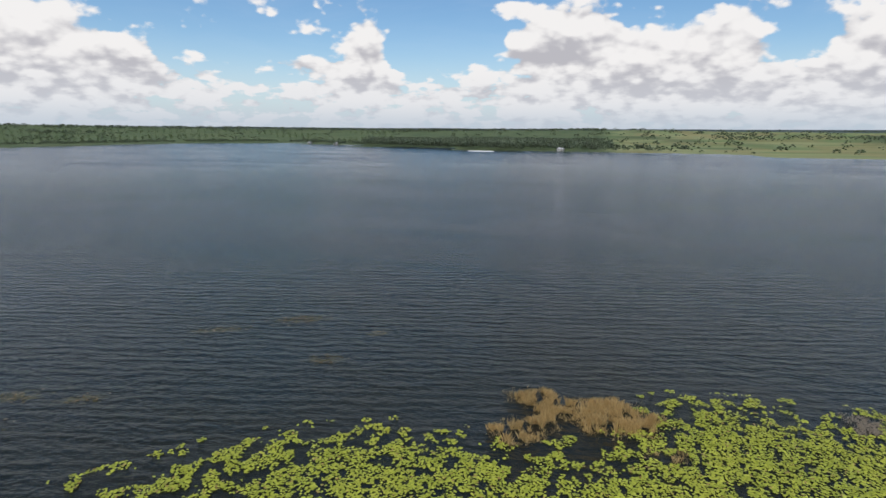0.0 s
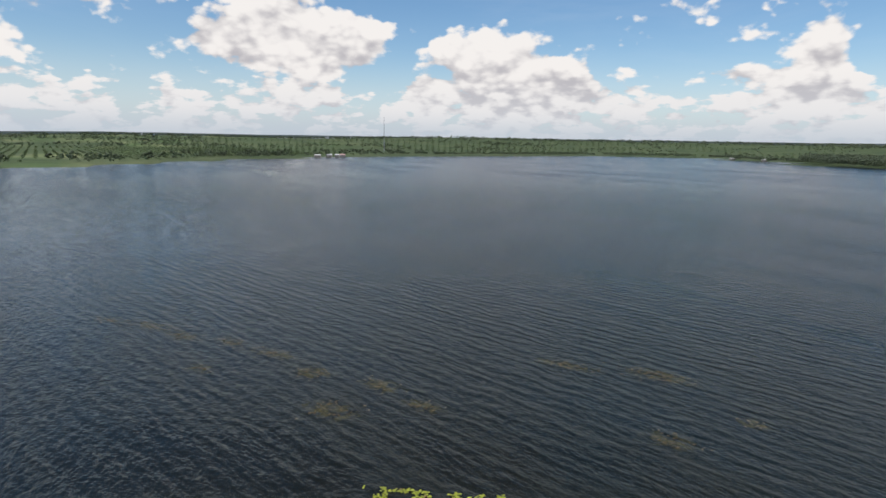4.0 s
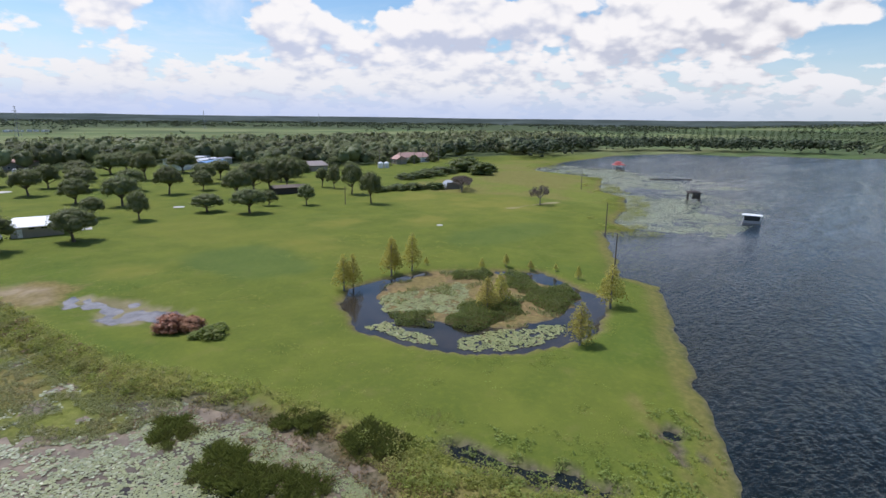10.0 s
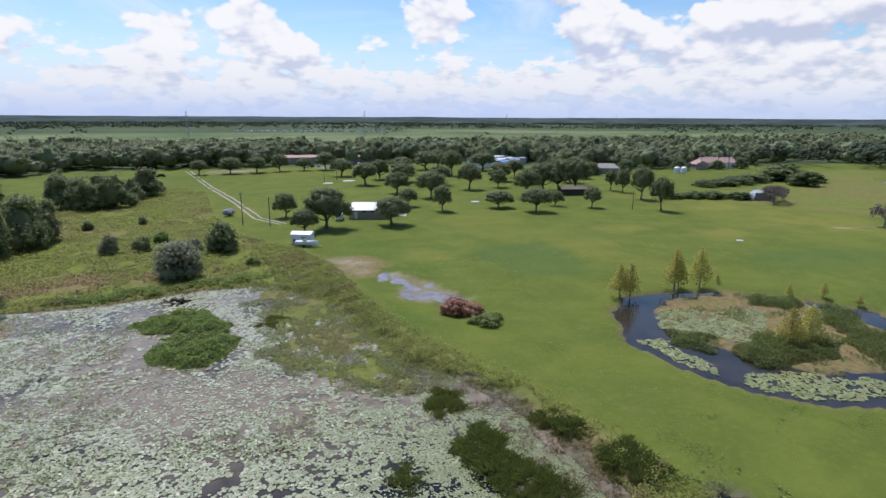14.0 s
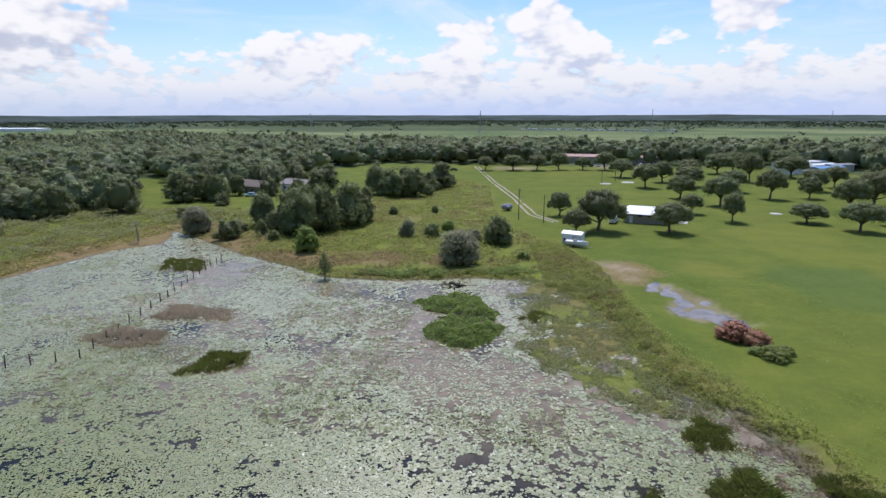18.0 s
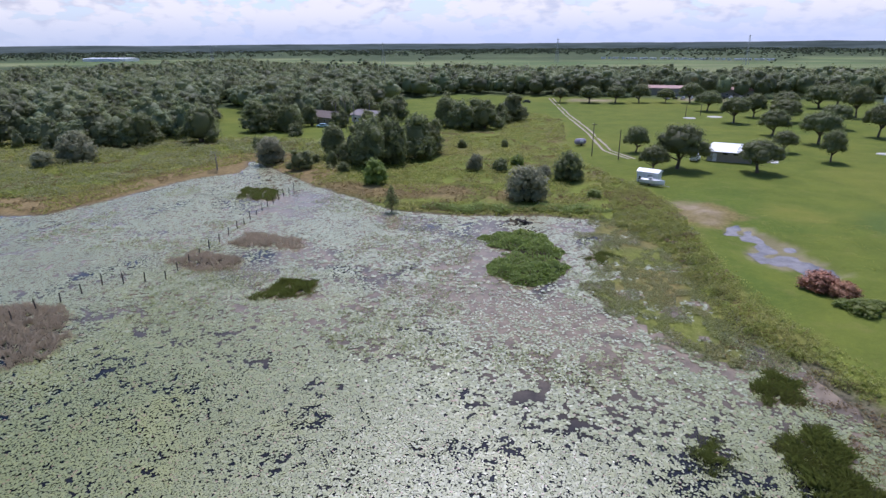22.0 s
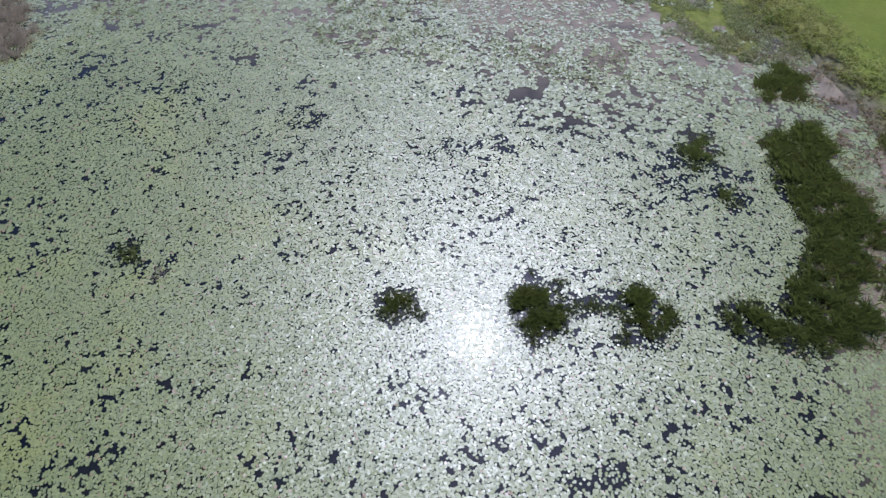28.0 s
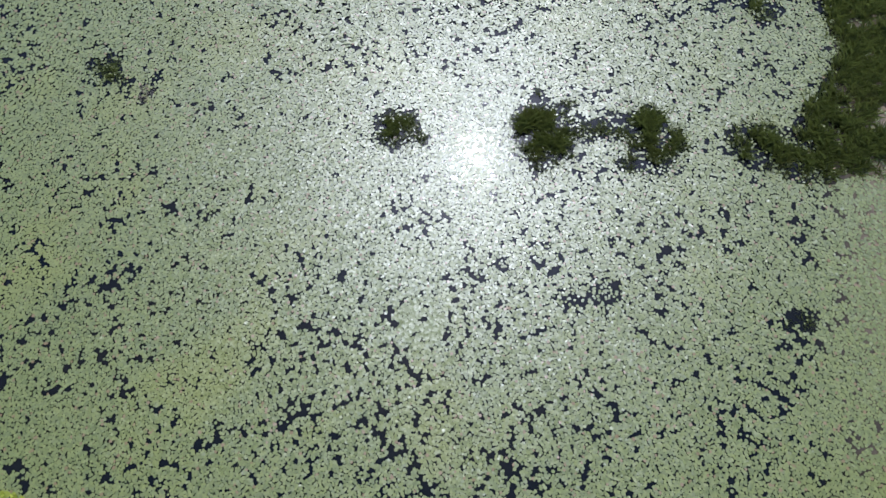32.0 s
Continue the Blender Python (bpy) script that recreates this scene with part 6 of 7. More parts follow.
def build_growth():
    rng = rng_of(71)
    bed_blades("reed_beds", "tufts of dark green rushes standing in the lily marsh", REED_BEDS, REED, rng)
    bed_blades("dry_reeds", "straw-coloured dry reeds at the edge of the lilies", DRY_BEDS[:2], STRAW, rng, 0.036, 0.22, 0.8)
    bed_blades("brown_reeds", "grey-brown dead reeds standing in the marsh", DRY_BEDS[2:], BROWN_REED, rng, 0.035, 0.34, 1.6)
    # fern island and the strip of weeds along the bank
    x, y = pad_sites(rng, 0, -92, 20, -66, 80)
    d = inside(FERN_ISLE, x, y) + (fbm(x, y, 2.5, 3, 231) - 0.5) * 4
    split = np.abs((y + 79.5) + 0.25 * (x - 9)) > 1.0
    ok = (d > 0) & split
    x, y, d = x[ok], y[ok], d[ok]
    leaf_field("fern_island", "bright green thicket of marsh ferns on a small islet", x, y, (0.4 + 2.2 * fbm(x, y, 1.6, 3, 232) ** 1.5) * smooth(d, -0.5, 2.5), 0.26, BRIGHT_LEAF, rng, up=0.6)
    x, y = pad_sites(rng, -8, -112, 34, -96, 40)
    d = along([(-4, -106), (6, -105), (14, -103.5), (24, -101), (31, -101)], x, y)
    lump = fbm(x, y, 2.4, 3, 250)
    ok = (d < 0.6 + 4.2 * (lump - 0.25)) & (inside(WATERS, x, y) < 0.8)
    x, y, lump = x[ok], y[ok], lump[ok]
    leaf_field("shore_ferns", "bright green ferns along the far edge of the marsh", x, y, 0.2 + 1.5 * (lump - 0.3), 0.26, BRIGHT_LEAF, rng)
    x, y = pad_sites(rng, -44, -130, 0, 10, 58)
    band = inside(ROUGH, x, y)
    lump = fbm(x, y, 2.6, 3, 233)
    ok = (band > -1.0) & (lump > 0.31) & (fbm(x, y, 0.9, 2, 247) > 0.34) & (along(MUD_STRAND, x, y) > 2.2) & (x < -4 - 0.1 * (y + 100)) & (rng.uniform(size=len(x)) < smooth(band, -1.5, 2.5)) & (inside(WATERS, x, y) < 1.0)
    x, y, lump = x[ok], y[ok], lump[ok]
    leaf_field("bank_weeds", "leafy green weeds in mounds along the marsh bank", x, y, (0.10 + 1.7 * (lump - 0.31)) * (0.15 + 1.7 * fbm(x, y, 1.3, 2, 252)), 0.19, WEED_LEAF, rng, up=0.85)
    cx, cy = pad_sites(rng, -40, -112, -8, -6, 0.12)
    ok = (inside(ROUGH, cx, cy) > 1.0) & (inside(WATERS, cx, cy) < -0.5) & (along(MUD_STRAND, cx, cy) > 2.0) & (fbm(cx, cy, 8.0, 2, 258) > 0.40)
    cx, cy = cx[ok], cy[ok]
    k = np.repeat(np.arange(len(cx)), 90)
    wide = rng.uniform(0.5, 1.3, len(cx))[k]
    q, a = np.sqrt(rng.uniform(0, 1, len(k))), rng.uniform(0, 6.28, len(k))
    leaf_field("bank_clumps", "rounded leafy clumps of tall weeds along the bank", cx[k] + np.cos(a) * q * wide, cy[k] + np.sin(a) * q * wide, 0.15 + 1.1 * wide * np.sqrt(1 - 0.85 * q * q), 0.17, WEED_LEAF, rng, up=0.6)
    x, y = pad_sites(rng, -32, -62, -14, -26, 26)
    d = along(MUD_STRAND, x, y)
    ok = (d < 4.0) & (fbm(x, y, 1.7, 3, 253) > 0.50)
    x, y = x[ok], y[ok]
    leaf_field("mud_weeds", "withered brown weeds straggling over the mud", x, y, 0.22, 0.15, RUSTY_WEED, rng)
    x, y = pad_sites(rng, -24, -108, 6, -50, 60)
    g = inside(MARSH_GRASS, x, y) + (fbm(x, y, 5, 3, 207) - 0.5) * 9
    ok = (g > -1.5) & (fbm(x, y, 1.4, 3, 234) > 0.40) & (fbm(x, y, 6.0, 3, 242) > 0.40)
    x, y = x[ok], y[ok]
    leaf_field("marsh_grass", "thin yellow-green grass growing through shallow water", x, y, 0.26, 0.15, MARSH_LEAF, rng, "grass")
    # rough meadow behind the marsh
    x, y = pad_sites(rng, -20, -265, 200, -75, 6.5)
    band = inside(ROUGH, x, y)
    lump = fbm(x, y, 4.0, 3, 235)
    ok = (band > 0) & (lump > 0.36) & (inside(WATERS, x, y) < 0)
    x, y, lump = x[ok], y[ok], lump[ok]
    rusty = (fbm(x, y, 7.0, 3, 251) + 0.35 * smooth(9 - np.abs(y + 112 - 0.05 * x), 0, 9) * (x > -16) * (x < 62) > 0.66)
    leaf_field("rusty_weeds", "rust-brown dying weeds along the marsh edge", x[rusty], y[rusty], 0.12 + 1.5 * (lump[rusty] - 0.36), 0.34, RUSTY_WEED, rng)
    x, y, lump = x[~rusty], y[~rusty], lump[~rusty]
    leaf_field("rough_meadow", "rough yellow-green meadow of tussocks and weeds", x, y, 0.12 + 1.9 * (lump - 0.36), 0.40, ROUGH_LEAF, rng)
    x, y = pad_sites(rng, 62, -185, 235, -72, 5.0)
    lump = fbm(x, y, 5.0, 3, 254)
    ok = (inside(ROUGH, x, y) > 5) & (inside(WATERS, x, y) < -9) & (inside(WOODS, x, y) < 2) & (lump > 0.36)
    x, y, lump = x[ok], y[ok], lump[ok]
    leaf_field("pale_weeds", "pale grey-green weeds in mounds behind the marsh", x, y, (0.3 + 5.0 * (lump - 0.36)) * (0.3 + fbm(x, y, 1.8, 2, 255)), 0.42, MARSH_LEAF, rng)
    # thickets on the pond's island
    x, y = pad_sites(rng, -93, -76, -50, -36, 70)
    k = (fbm(x, y, 2.6, 3, 236) - 0.5) * 3.2
    deep = np.max([inside(outline, x, y) for outline in POND_THICKETS], axis=0) - k
    ok = (deep > 0) & (inside(POND, x, y) > 0.3)
    x, y, deep = x[ok], y[ok], deep[ok]
    leaf_field("island_thicket", "dark green rushes and shrubs on the pond's island", x, y, (0.3 + 1.3 * fbm(x, y, 1.3, 2, 237)) * smooth(deep, -0.4, 1.2), 0.22, THICKET_LEAF, rng, up=0.8)
    x, y = pad_sites(rng, -93, -76, -50, -36, 14)
    ok = (inside(POND_ISLE, x, y) > -0.5) & (fbm(x, y, 3.0, 3, 245) > 0.63) & (ground_z(x, y) > 0.0)
    x, y = x[ok], y[ok]
    v, f = blades(x, y, ground_z(x, y), rng.uniform(0.2, 0.6, len(x)), 0.12, rng, 0.6)
    tagged(new("island_grass", mesh_of("island_grass", v, f, MARSH_LEAF)), "straggling yellow-green grass on the pond's muddy island", "grass", kind="stuff")
    # scattered weeds over the lawn's wet end
    x, y = pad_sites(rng, -60, -40, -24, 4, 8)
    ok = (fbm(x, y, 3.0, 3, 238) > 0.66) & (inside(WATERS, x, y) < -2.5)
    x, y = x[ok], y[ok]
    leaf_field("lawn_weeds", "sparse low weeds in damp grass", x, y, 0.14, 0.16, BRIGHT_LEAF, rng)
    x, y = pad_sites(rng, -100, -110, -24, 4, 10.0)
    tuft = fbm(x, y, 1.5, 3, 256)
    ok = (tuft > 0.60) & (fbm(x, y, 14.0, 2, 257) > 0.42) & (inside(WATERS, x, y) < -1.5) & (inside(POND, x, y) < -0.5) & (inside(ROUGH, x, y) < 0) & (inside(PUDDLE, x, y) < -1)
    x, y, tuft = x[ok], y[ok], tuft[ok]
    leaf_field("lawn_tufts", "coarse tufts of taller grass in the lawn", x, y, 0.06 + 0.9 * (tuft - 0.60), 0.12, ROUGH_LEAF, rng, "grass")
    x, y = pad_sites(rng, -60, -32, -30, -8, 22)
    near = np.min([np.hypot(x - hx, y - hy) for hx, hy in ((-49.3, -14.6), (-51.5, -16.6), (-47.0, -13.0))] + [along(SWAMP, x, y) - 0.5], axis=0)
    ok = (near < 3.6) & (fbm(x, y, 1.2, 3, 248) > 0.54)
    x, y = x[ok], y[ok]
    leaf_field("hollow_weeds", "ragged weeds round the damp hollows of the lawn", x, y, 0.3, 0.2, BRIGHT_LEAF, rng)
    # strands of weed that reach the lake's surface over the beds
    xs, ys = [], []
    for cx, cy, rx, ry in WEED_BEDS:
        k = int(rx * ry * 9)
        u, w = rng.normal(0, rx * 0.5, k), rng.normal(0, ry * 0.5, k)
        xs.append(cx + 0.88 * u - 0.47 * w)
        ys.append(cy + 0.47 * u + 0.88 * w)
    x, y = np.concatenate(xs), np.concatenate(ys)
    v, f = cards(np.stack([x, y, np.full(len(x), 0.012)], -1), np.array([0, 0, 1.0]) + np.zeros((len(x), 3)), rng.uniform(0.10, 0.26, len(x)), rng, 2.0)
    v[:, 2] = np.maximum(v[:, 2], 0.006)
    tagged(new("water_weed", mesh_of("water_weed", v, f, WEED)), "brown strands of water weed at the lake's surface", "water weed", kind="stuff")
    # thin green growth between the pads of the far marsh
    x, y = pad_sites(rng, -6, -110, 90, -46, 9)
    ok = (inside(MARSH, x, y) > 1) & (fbm(x, y, 10.0, 4, 243) > 0.56) & (fbm(x, y, 1.6, 2, 244) > 0.42)
    x, y = x[ok], y[ok]
    leaf_field("marsh_sprouts", "patches of thin green sprouts among the lily pads", x, y, 0.2, 0.2, MARSH_LEAF, rng, "grass")
    # shallow lily flats off the western bank
    x, y = pad_sites(rng, -330, -190, -140, -40, 11.0)
    d = inside(WATERS, x, y)
    ok = (d > 0) & (d < 38 + (fbm(x, y, 25, 3, 240) - 0.5) * 60 + rng.normal(0, 7, len(x))) & (fbm(x, y, 14, 3, 239) + 0.5 * (fbm(x, y, 2.0, 2, 246) - 0.5) + rng.uniform(-0.22, 0.08, len(x)) > 0.36) & (x < -150 - 0.2 * (y + 60))
    x, y = x[ok], y[ok]
    v, f = pad_mesh(x, y, np.full(len(x), 0.03), rng.uniform(0.10, 0.22, len(x)), rng, 0.05)
    tagged(new("west_lilies", mesh_of("west_lilies", v, f, PALE_PAD)), "pale lily flats in shallow water beside the boathouses", "water lilies", kind="stuff")
    x, y = pad_sites(rng, -330, -200, -135, -50, 5.0)
    d = inside(WATERS, x, y)
    ok = (np.abs(d) < 8) & (fbm(x, y, 9, 3, 241) > 0.60)
    x, y = x[ok], y[ok]
    leaf_field("bank_growth", "tall weeds along the western bank", x, y, 0.15 + 1.1 * fbm(x, y, 2.0, 2, 249), 0.34, ROUGH_LEAF, rng)


build_lilies()
build_growth()

# ---- buildings, boats, poles and other things ----
WHITE_METAL = plain("white_roof_metal", (0.78, 0.78, 0.77), 0.45, 1.0, 0.15, spec=0.5, dirt=(0.55, 0.53, 0.5))
WHITE_PAINT = plain("white_paint", (0.74, 0.74, 0.73), 0.5, 2.0, 0.18, dirt=(0.5, 0.48, 0.44))
GREY_METAL = plain("grey_metal", (0.36, 0.37, 0.38), 0.45, 2.0, 0.25, metal=0.6)
TAN_WALL = plain("tan_wall", (0.30, 0.27, 0.22), 0.85, 2.0, 0.25)
BROWN_ROOF = plain("brown_shingle", (0.17, 0.135, 0.11), 0.9, 3.0, 0.35, bump=0.03)
TILE_ROOF = plain("terracotta_roof", (0.42, 0.27, 0.225), 0.85, 3.0, 0.3, bump=0.03)
RED_ROOF = plain("red_roof", (0.44, 0.10, 0.085), 0.6, 2.0, 0.25)
DARK_WOOD = plain("dark_wood", (0.055, 0.045, 0.038), 0.9, 5.0, 0.4)
GREY_WOOD = plain("grey_wood", (0.20, 0.18, 0.16), 0.9, 5.0, 0.4)
DARK_GLASS = plain("dark_glass", (0.02, 0.024, 0.028), 0.12, 1.0, 0.1, spec=0.6)
RUBBER = plain("rubber", (0.02, 0.02, 0.02), 0.9)
CONCRETE = plain("concrete", (0.50, 0.48, 0.44), 0.9, 2.0, 0.2)
BLUE_CANVAS = plain("blue_panel", (0.16, 0.30, 0.52), 0.5, 2.0, 0.2)


def box(bm, cx, cy, cz, sx, sy, sz, turn=0.0, bevel=0.0):
    """A box about its centre, edges taken off."""
    made = bmesh.ops.create_cube(bm, size=1.0)["verts"]
    bmesh.ops.scale(bm, vec=(sx, sy, sz), verts=made)
    if bevel:
        edges = list({e for v in made for e in v.link_edges})
        made = list({v for f in bmesh.ops.bevel(bm, geom=edges, offset=bevel, segments=1, affect="EDGES")["faces"] for v in f.verts} | {v for v in made if v.is_valid})
    bmesh.ops.transform(bm, matrix=Matrix.Translation((cx, cy, cz)) @ Matrix.Rotation(turn, 4, "Z"), verts=made)
    return made


def cyl(bm, cx, cy, z0, z1, r0, r1=None, sides=10):
    made = bmesh.ops.create_cone(bm, cap_ends=True, segments=sides, radius1=r0, radius2=r0 if r1 is None else r1, depth=z1 - z0)["verts"]
    bmesh.ops.translate(bm, vec=(cx, cy, (z0 + z1) / 2), verts=made)
    return made


def gable(bm, x0, y0, x1, y1, z, rise, over=0.4, hip=0.0, thick=0.15):
    """A pitched roof with thickness, the ridge along x; hip pulls the ridge's ends in."""
    x0, y0, x1, y1 = x0 - over, y0 - over, x1 + over, y1 + over
    ym = (y0 + y1) / 2
    out = []
    for dz in (0.0, thick):
        out.append([bm.verts.new(p) for p in ((x0, y0, z + dz), (x1, y0, z + dz), (x1, y1, z + dz), (x0, y1, z + dz), (x0 + hip, ym, z + rise + dz), (x1 - hip, ym, z + rise + dz))])
    for k, w in enumerate(out):
        for f in ((0, 1, 5, 4), (2, 3, 4, 5), (3, 0, 4), (1, 2, 5)):
            if len(f) == 3 and not hip and not k:
                continue
            bm.faces.new([w[i] for i in (f if k else f[::-1])])
    for a, b in ((0, 1), (1, 2), (2, 3), (3, 0)):
        bm.faces.new([out[0][a], out[0][b], out[1][b], out[1][a]])


def part(name, bm, material, parent, label="", at=None):
    """Links a bmesh as one mesh object under a thing or part."""
    me = bpy.data.meshes.new(name)
    bmesh.ops.recalc_face_normals(bm, faces=bm.faces)
    bm.to_mesh(me)
    bm.free()
    me.materials.append(material)
    o = new(name, me)
    o.parent = parent
    if at:
        o.location = at
    if label:
        tagged(o, label)
    return o


def solid(name, boxes, material, parent, label="", bevel=0.02):
    bm = bmesh.new()
    for b in boxes:
        box(bm, *b, bevel=bevel)
    return part(name, bm, material, parent, label)


def thing(name, label, category, at, turn=0.0, group=""):
    e = tagged(new(name), label, category, group)
    e.empty_display_size = 0.3
    e.matrix_basis = Matrix.LocRotScale(at, Euler((0, 0, turn)), None)
    return e


def house(name, label, at, turn, length, depth, wall_h, rise, wall_mat, roof_mat, hip=0.0, openings=True, category="house", group=""):
    e = thing(name, label, category, at, turn, group)
    solid("wall", [(0, 0, wall_h / 2 - 0.2, length, depth, wall_h + 0.4)], wall_mat, e)
    bm = bmesh.new()
    gable(bm, -length / 2, -depth / 2, length / 2, depth / 2, wall_h, rise, 0.5, hip)
    part("roof", bm, roof_mat, e)
    if openings:
        for side in (-1, 1):
            y = side * (depth / 2 + 0.02)
            d = solid("door", [(length * 0.1, y, 1.0, 0.95, 0.06, 2.0)], BROWN_ROOF, e)
            for k in (-0.35, -0.15, 0.32):
                w = solid("window", [(length * k, y, 1.5, 1.3, 0.08, 1.1)], WHITE_PAINT, e)
                solid("pane", [(length * k, y + side * 0.03, 1.5, 1.1, 0.06, 0.9)], DARK_GLASS, w)
    return e


def utility_pole(x, y, h, turn, label, arms=1):
    e = thing("utility_pole", label, "pole", (x, y, float(max(ground_z(x, y)[0], -0.5))), turn, "utility poles")
    bm = bmesh.new()
    cyl(bm, 0, 0, -0.5, h, 0.16, 0.10, 8)
    part("shaft", bm, POLE_WOOD, e)
    if arms:
        arm = solid("crossarm", [(0, 0.14, h - 0.5, 1.8, 0.10, 0.12)], POLE_WOOD, e)
        for k in (-0.75, 0.0, 0.75):
            bm = bmesh.new()
            cyl(bm, k, 0.14, h - 0.44, h - 0.22, 0.05, 0.03, 6)
            part("insulator", bm, WHITE_PAINT, arm)
    return e


for x, y, h, arms in ((2, -161, 9.1, 1), (-5, -157, 7.9, 0), (-98.5, -44.5, 8.5, 0), (-133, -63.5, 8.9, 0), (-218, -117, 8.7, 1), (-118, -151, 6.2, 0), (-33, -259, 5.3, 0), (-40, -268, 4.6, 0)):
    utility_pole(x, y, h, 0.4, "weathered wooden utility pole standing at the water's edge" if x < -90 and y > -90 else "weathered wooden utility pole in the grass", arms)


def transmission_tower(x, y, h, turn):
    e = thing("transmission_tower", "tall grey lattice transmission tower in far fields", "pylon", (x, y, float(ground_z(x, y)[0])), turn, "transmission towers")
    for sx in (-1, 1):
        for sy in (-1, 1):
            v, f = tube([(sx * 2.6, sy * 2.6, -0.5), (sx * 0.9, sy * 0.9, h * 0.6), (sx * 0.25, sy * 0.25, h)], [0.22, 0.18, 0.12], 4)
            o = new("leg", mesh_of("leg", v, f, GREY_METAL))
            o.parent = e
    for k in range(7):
        z = h * (k + 0.5) / 8
        r = 2.6 - 1.7 * min(1, z / (h * 0.6))
        solid("brace", [(0, s * r, z, 2 * r, 0.12, 0.12) for s in (-1, 1)] + [(s * r, 0, z, 0.12, 2 * r, 0.12) for s in (-1, 1)], GREY_METAL, e, bevel=0.0)
    for z, w in ((h * 0.72, 9), (h * 0.84, 7), (h * 0.96, 5)):
        solid("crossarm", [(0, 0, z, w, 0.25, 0.25)], GREY_METAL, e, bevel=0.0)


for x, y, h in ((80, -947, 36), (-175, -870, 38), (-560, -1180, 38), (299, -763, 32), (-900, -1250, 36), (480, -640, 30)):
    transmission_tower(x, y, h, 0.5)
mast = thing("radio_mast", "thin lattice radio mast beyond the groves", "mast", (-1240, 660, float(ground_z(-1240, 660)[0])))
v, f = tube([(0, 0, -1), (0, 0, 40), (0, 0, 82)], [0.9, 0.7, 0.35], 4)
o = new("shaft", mesh_of("mast_shaft", v, f, GREY_METAL))
o.parent = mast

# houseboat moored off the bank
hb = thing("houseboat", "dark-sided pontoon houseboat with a pale canopy roof moored on the lake", "boat", (-181.5, -41.4, 0), radians(285))
hb.scale = (0.82, 0.82, 0.90)
solid("deck", [(0, 0, 0.25, 6.0, 2.8, 0.5)], GREY_WOOD, hb, bevel=0.06)
for s in (-1, 1):
    bm = bmesh.new()
    made = cyl(bm, 0, 0, -3.1, 3.1, 0.42, 0.42, 10)
    bmesh.ops.transform(bm, matrix=Matrix.Translation((0, s * 1.0, 0.0)) @ Matrix.Rotation(radians(90), 4, "Y"), verts=made)
    part("pontoon", bm, GREY_METAL, hb)
solid("hull_side", [(0, -1.38, 0.9, 5.6, 0.08, 0.9), (0, 1.38, 0.9, 5.6, 0.08, 0.9), (-2.8, 0, 0.9, 0.08, 2.8, 0.9)], GREY_METAL, hb)
solid("cabin", [(0.0, 0, 1.75, 5.0, 2.5, 2.3)], DARK_GLASS, hb)
for px in (-2.7, 2.7):
    for py in (-1.3, 1.3):
        solid("post", [(px, py, 1.75, 0.10, 0.10, 2.6)], WHITE_PAINT, hb)
bm = bmesh.new()
gable(bm, -2.9, -1.4, 2.9, 1.4, 3.0, 0.35, 0.35, 0.8, 0.14)
part("canopy", bm, WHITE_METAL, hb, "off-white canopy roof")

# open dark boat shelter
bs = thing("boat_shelter", "dark weathered timber boat shelter standing in the lake", "boathouse", (-221, -71.5, 0), radians(25))
for px in (-2.6, 0.0, 2.6):
    for py in (-2.0, 2.0):
        solid("post", [(px, py, 1.2, 0.22, 0.22, 4.4)], DARK_WOOD, bs)
solid("rear_wall", [(1.6, 2.05, 1.9, 2.2, 0.10, 1.8)], DARK_WOOD, bs)
solid("side_wall", [(2.65, 0.6, 1.9, 0.10, 2.6, 1.8)], DARK_WOOD, bs)
solid("beam", [(0, -2.0, 0.6, 5.4, 0.18, 0.25), (0, 2.0, 0.6, 5.4, 0.18, 0.25)], DARK_WOOD, bs)
bm = bmesh.new()
gable(bm, -2.8, -2.2, 2.8, 2.2, 3.0, 0.45, 0.3, 0.0, 0.18)
part("roof", bm, DARK_WOOD, bs)

# red-roofed dock with its pier
rd = thing("dock_house", "open dock house with two-tier red roof over the water", "boathouse", (-330, -153, 0), radians(40))
for px in (-3.2, 0.0, 3.2):
    for py in (-2.6, 2.6):
        solid("post", [(px, py, 0.9, 0.25, 0.25, 3.8)], WHITE_PAINT, rd)
solid("deck", [(0, 0, 0.75, 7.4, 6.0, 0.2)], GREY_WOOD, rd)
solid("rail", [(0, -2.8, 1.75, 7.2, 0.08, 0.12), (0, 2.8, 1.75, 7.2, 0.08, 0.12)], WHITE_PAINT, rd)
for z, w in ((2.8, 3.9), (3.9, 2.4)):
    bm = bmesh.new()
    gable(bm, -w, -w * 0.8, w, w * 0.8, z, 1.0, 0.3, w * 0.55, 0.12)
    part("roof", bm, RED_ROOF, rd)
pier = thing("pier", "long narrow timber pier from the bank to the dock", "pier", (-309, -173, 0), math.atan2(34, -34))
length = 44.0
for k in range(22):
    solid("plank", [(-length / 2 + (k + 0.5) * length / 22, 0, 0.72, length / 22 - 0.06, 1.5, 0.08)], GREY_WOOD, pier, bevel=0.0)
for k in range(11):
    for s in (-0.6, 0.6):
        solid("pile", [(-length / 2 + (k + 0.5) * length / 11, s, 0.0, 0.2, 0.2, 1.6)], GREY_WOOD, pier, bevel=0.0)
boom = thing("floating_boom", "long dark floating boom lying on the water", "boom", (-292.5, -107, 0), math.atan2(16, -15))
v, f = tube([(-11, 0, 0.05), (-4, 0.3, 0.08), (4, -0.2, 0.06), (11, 0.2, 0.05)], [0.28, 0.3, 0.3, 0.28], 8)
o = new("log", mesh_of("log", v, f, DARK_WOOD))
o.parent = boom

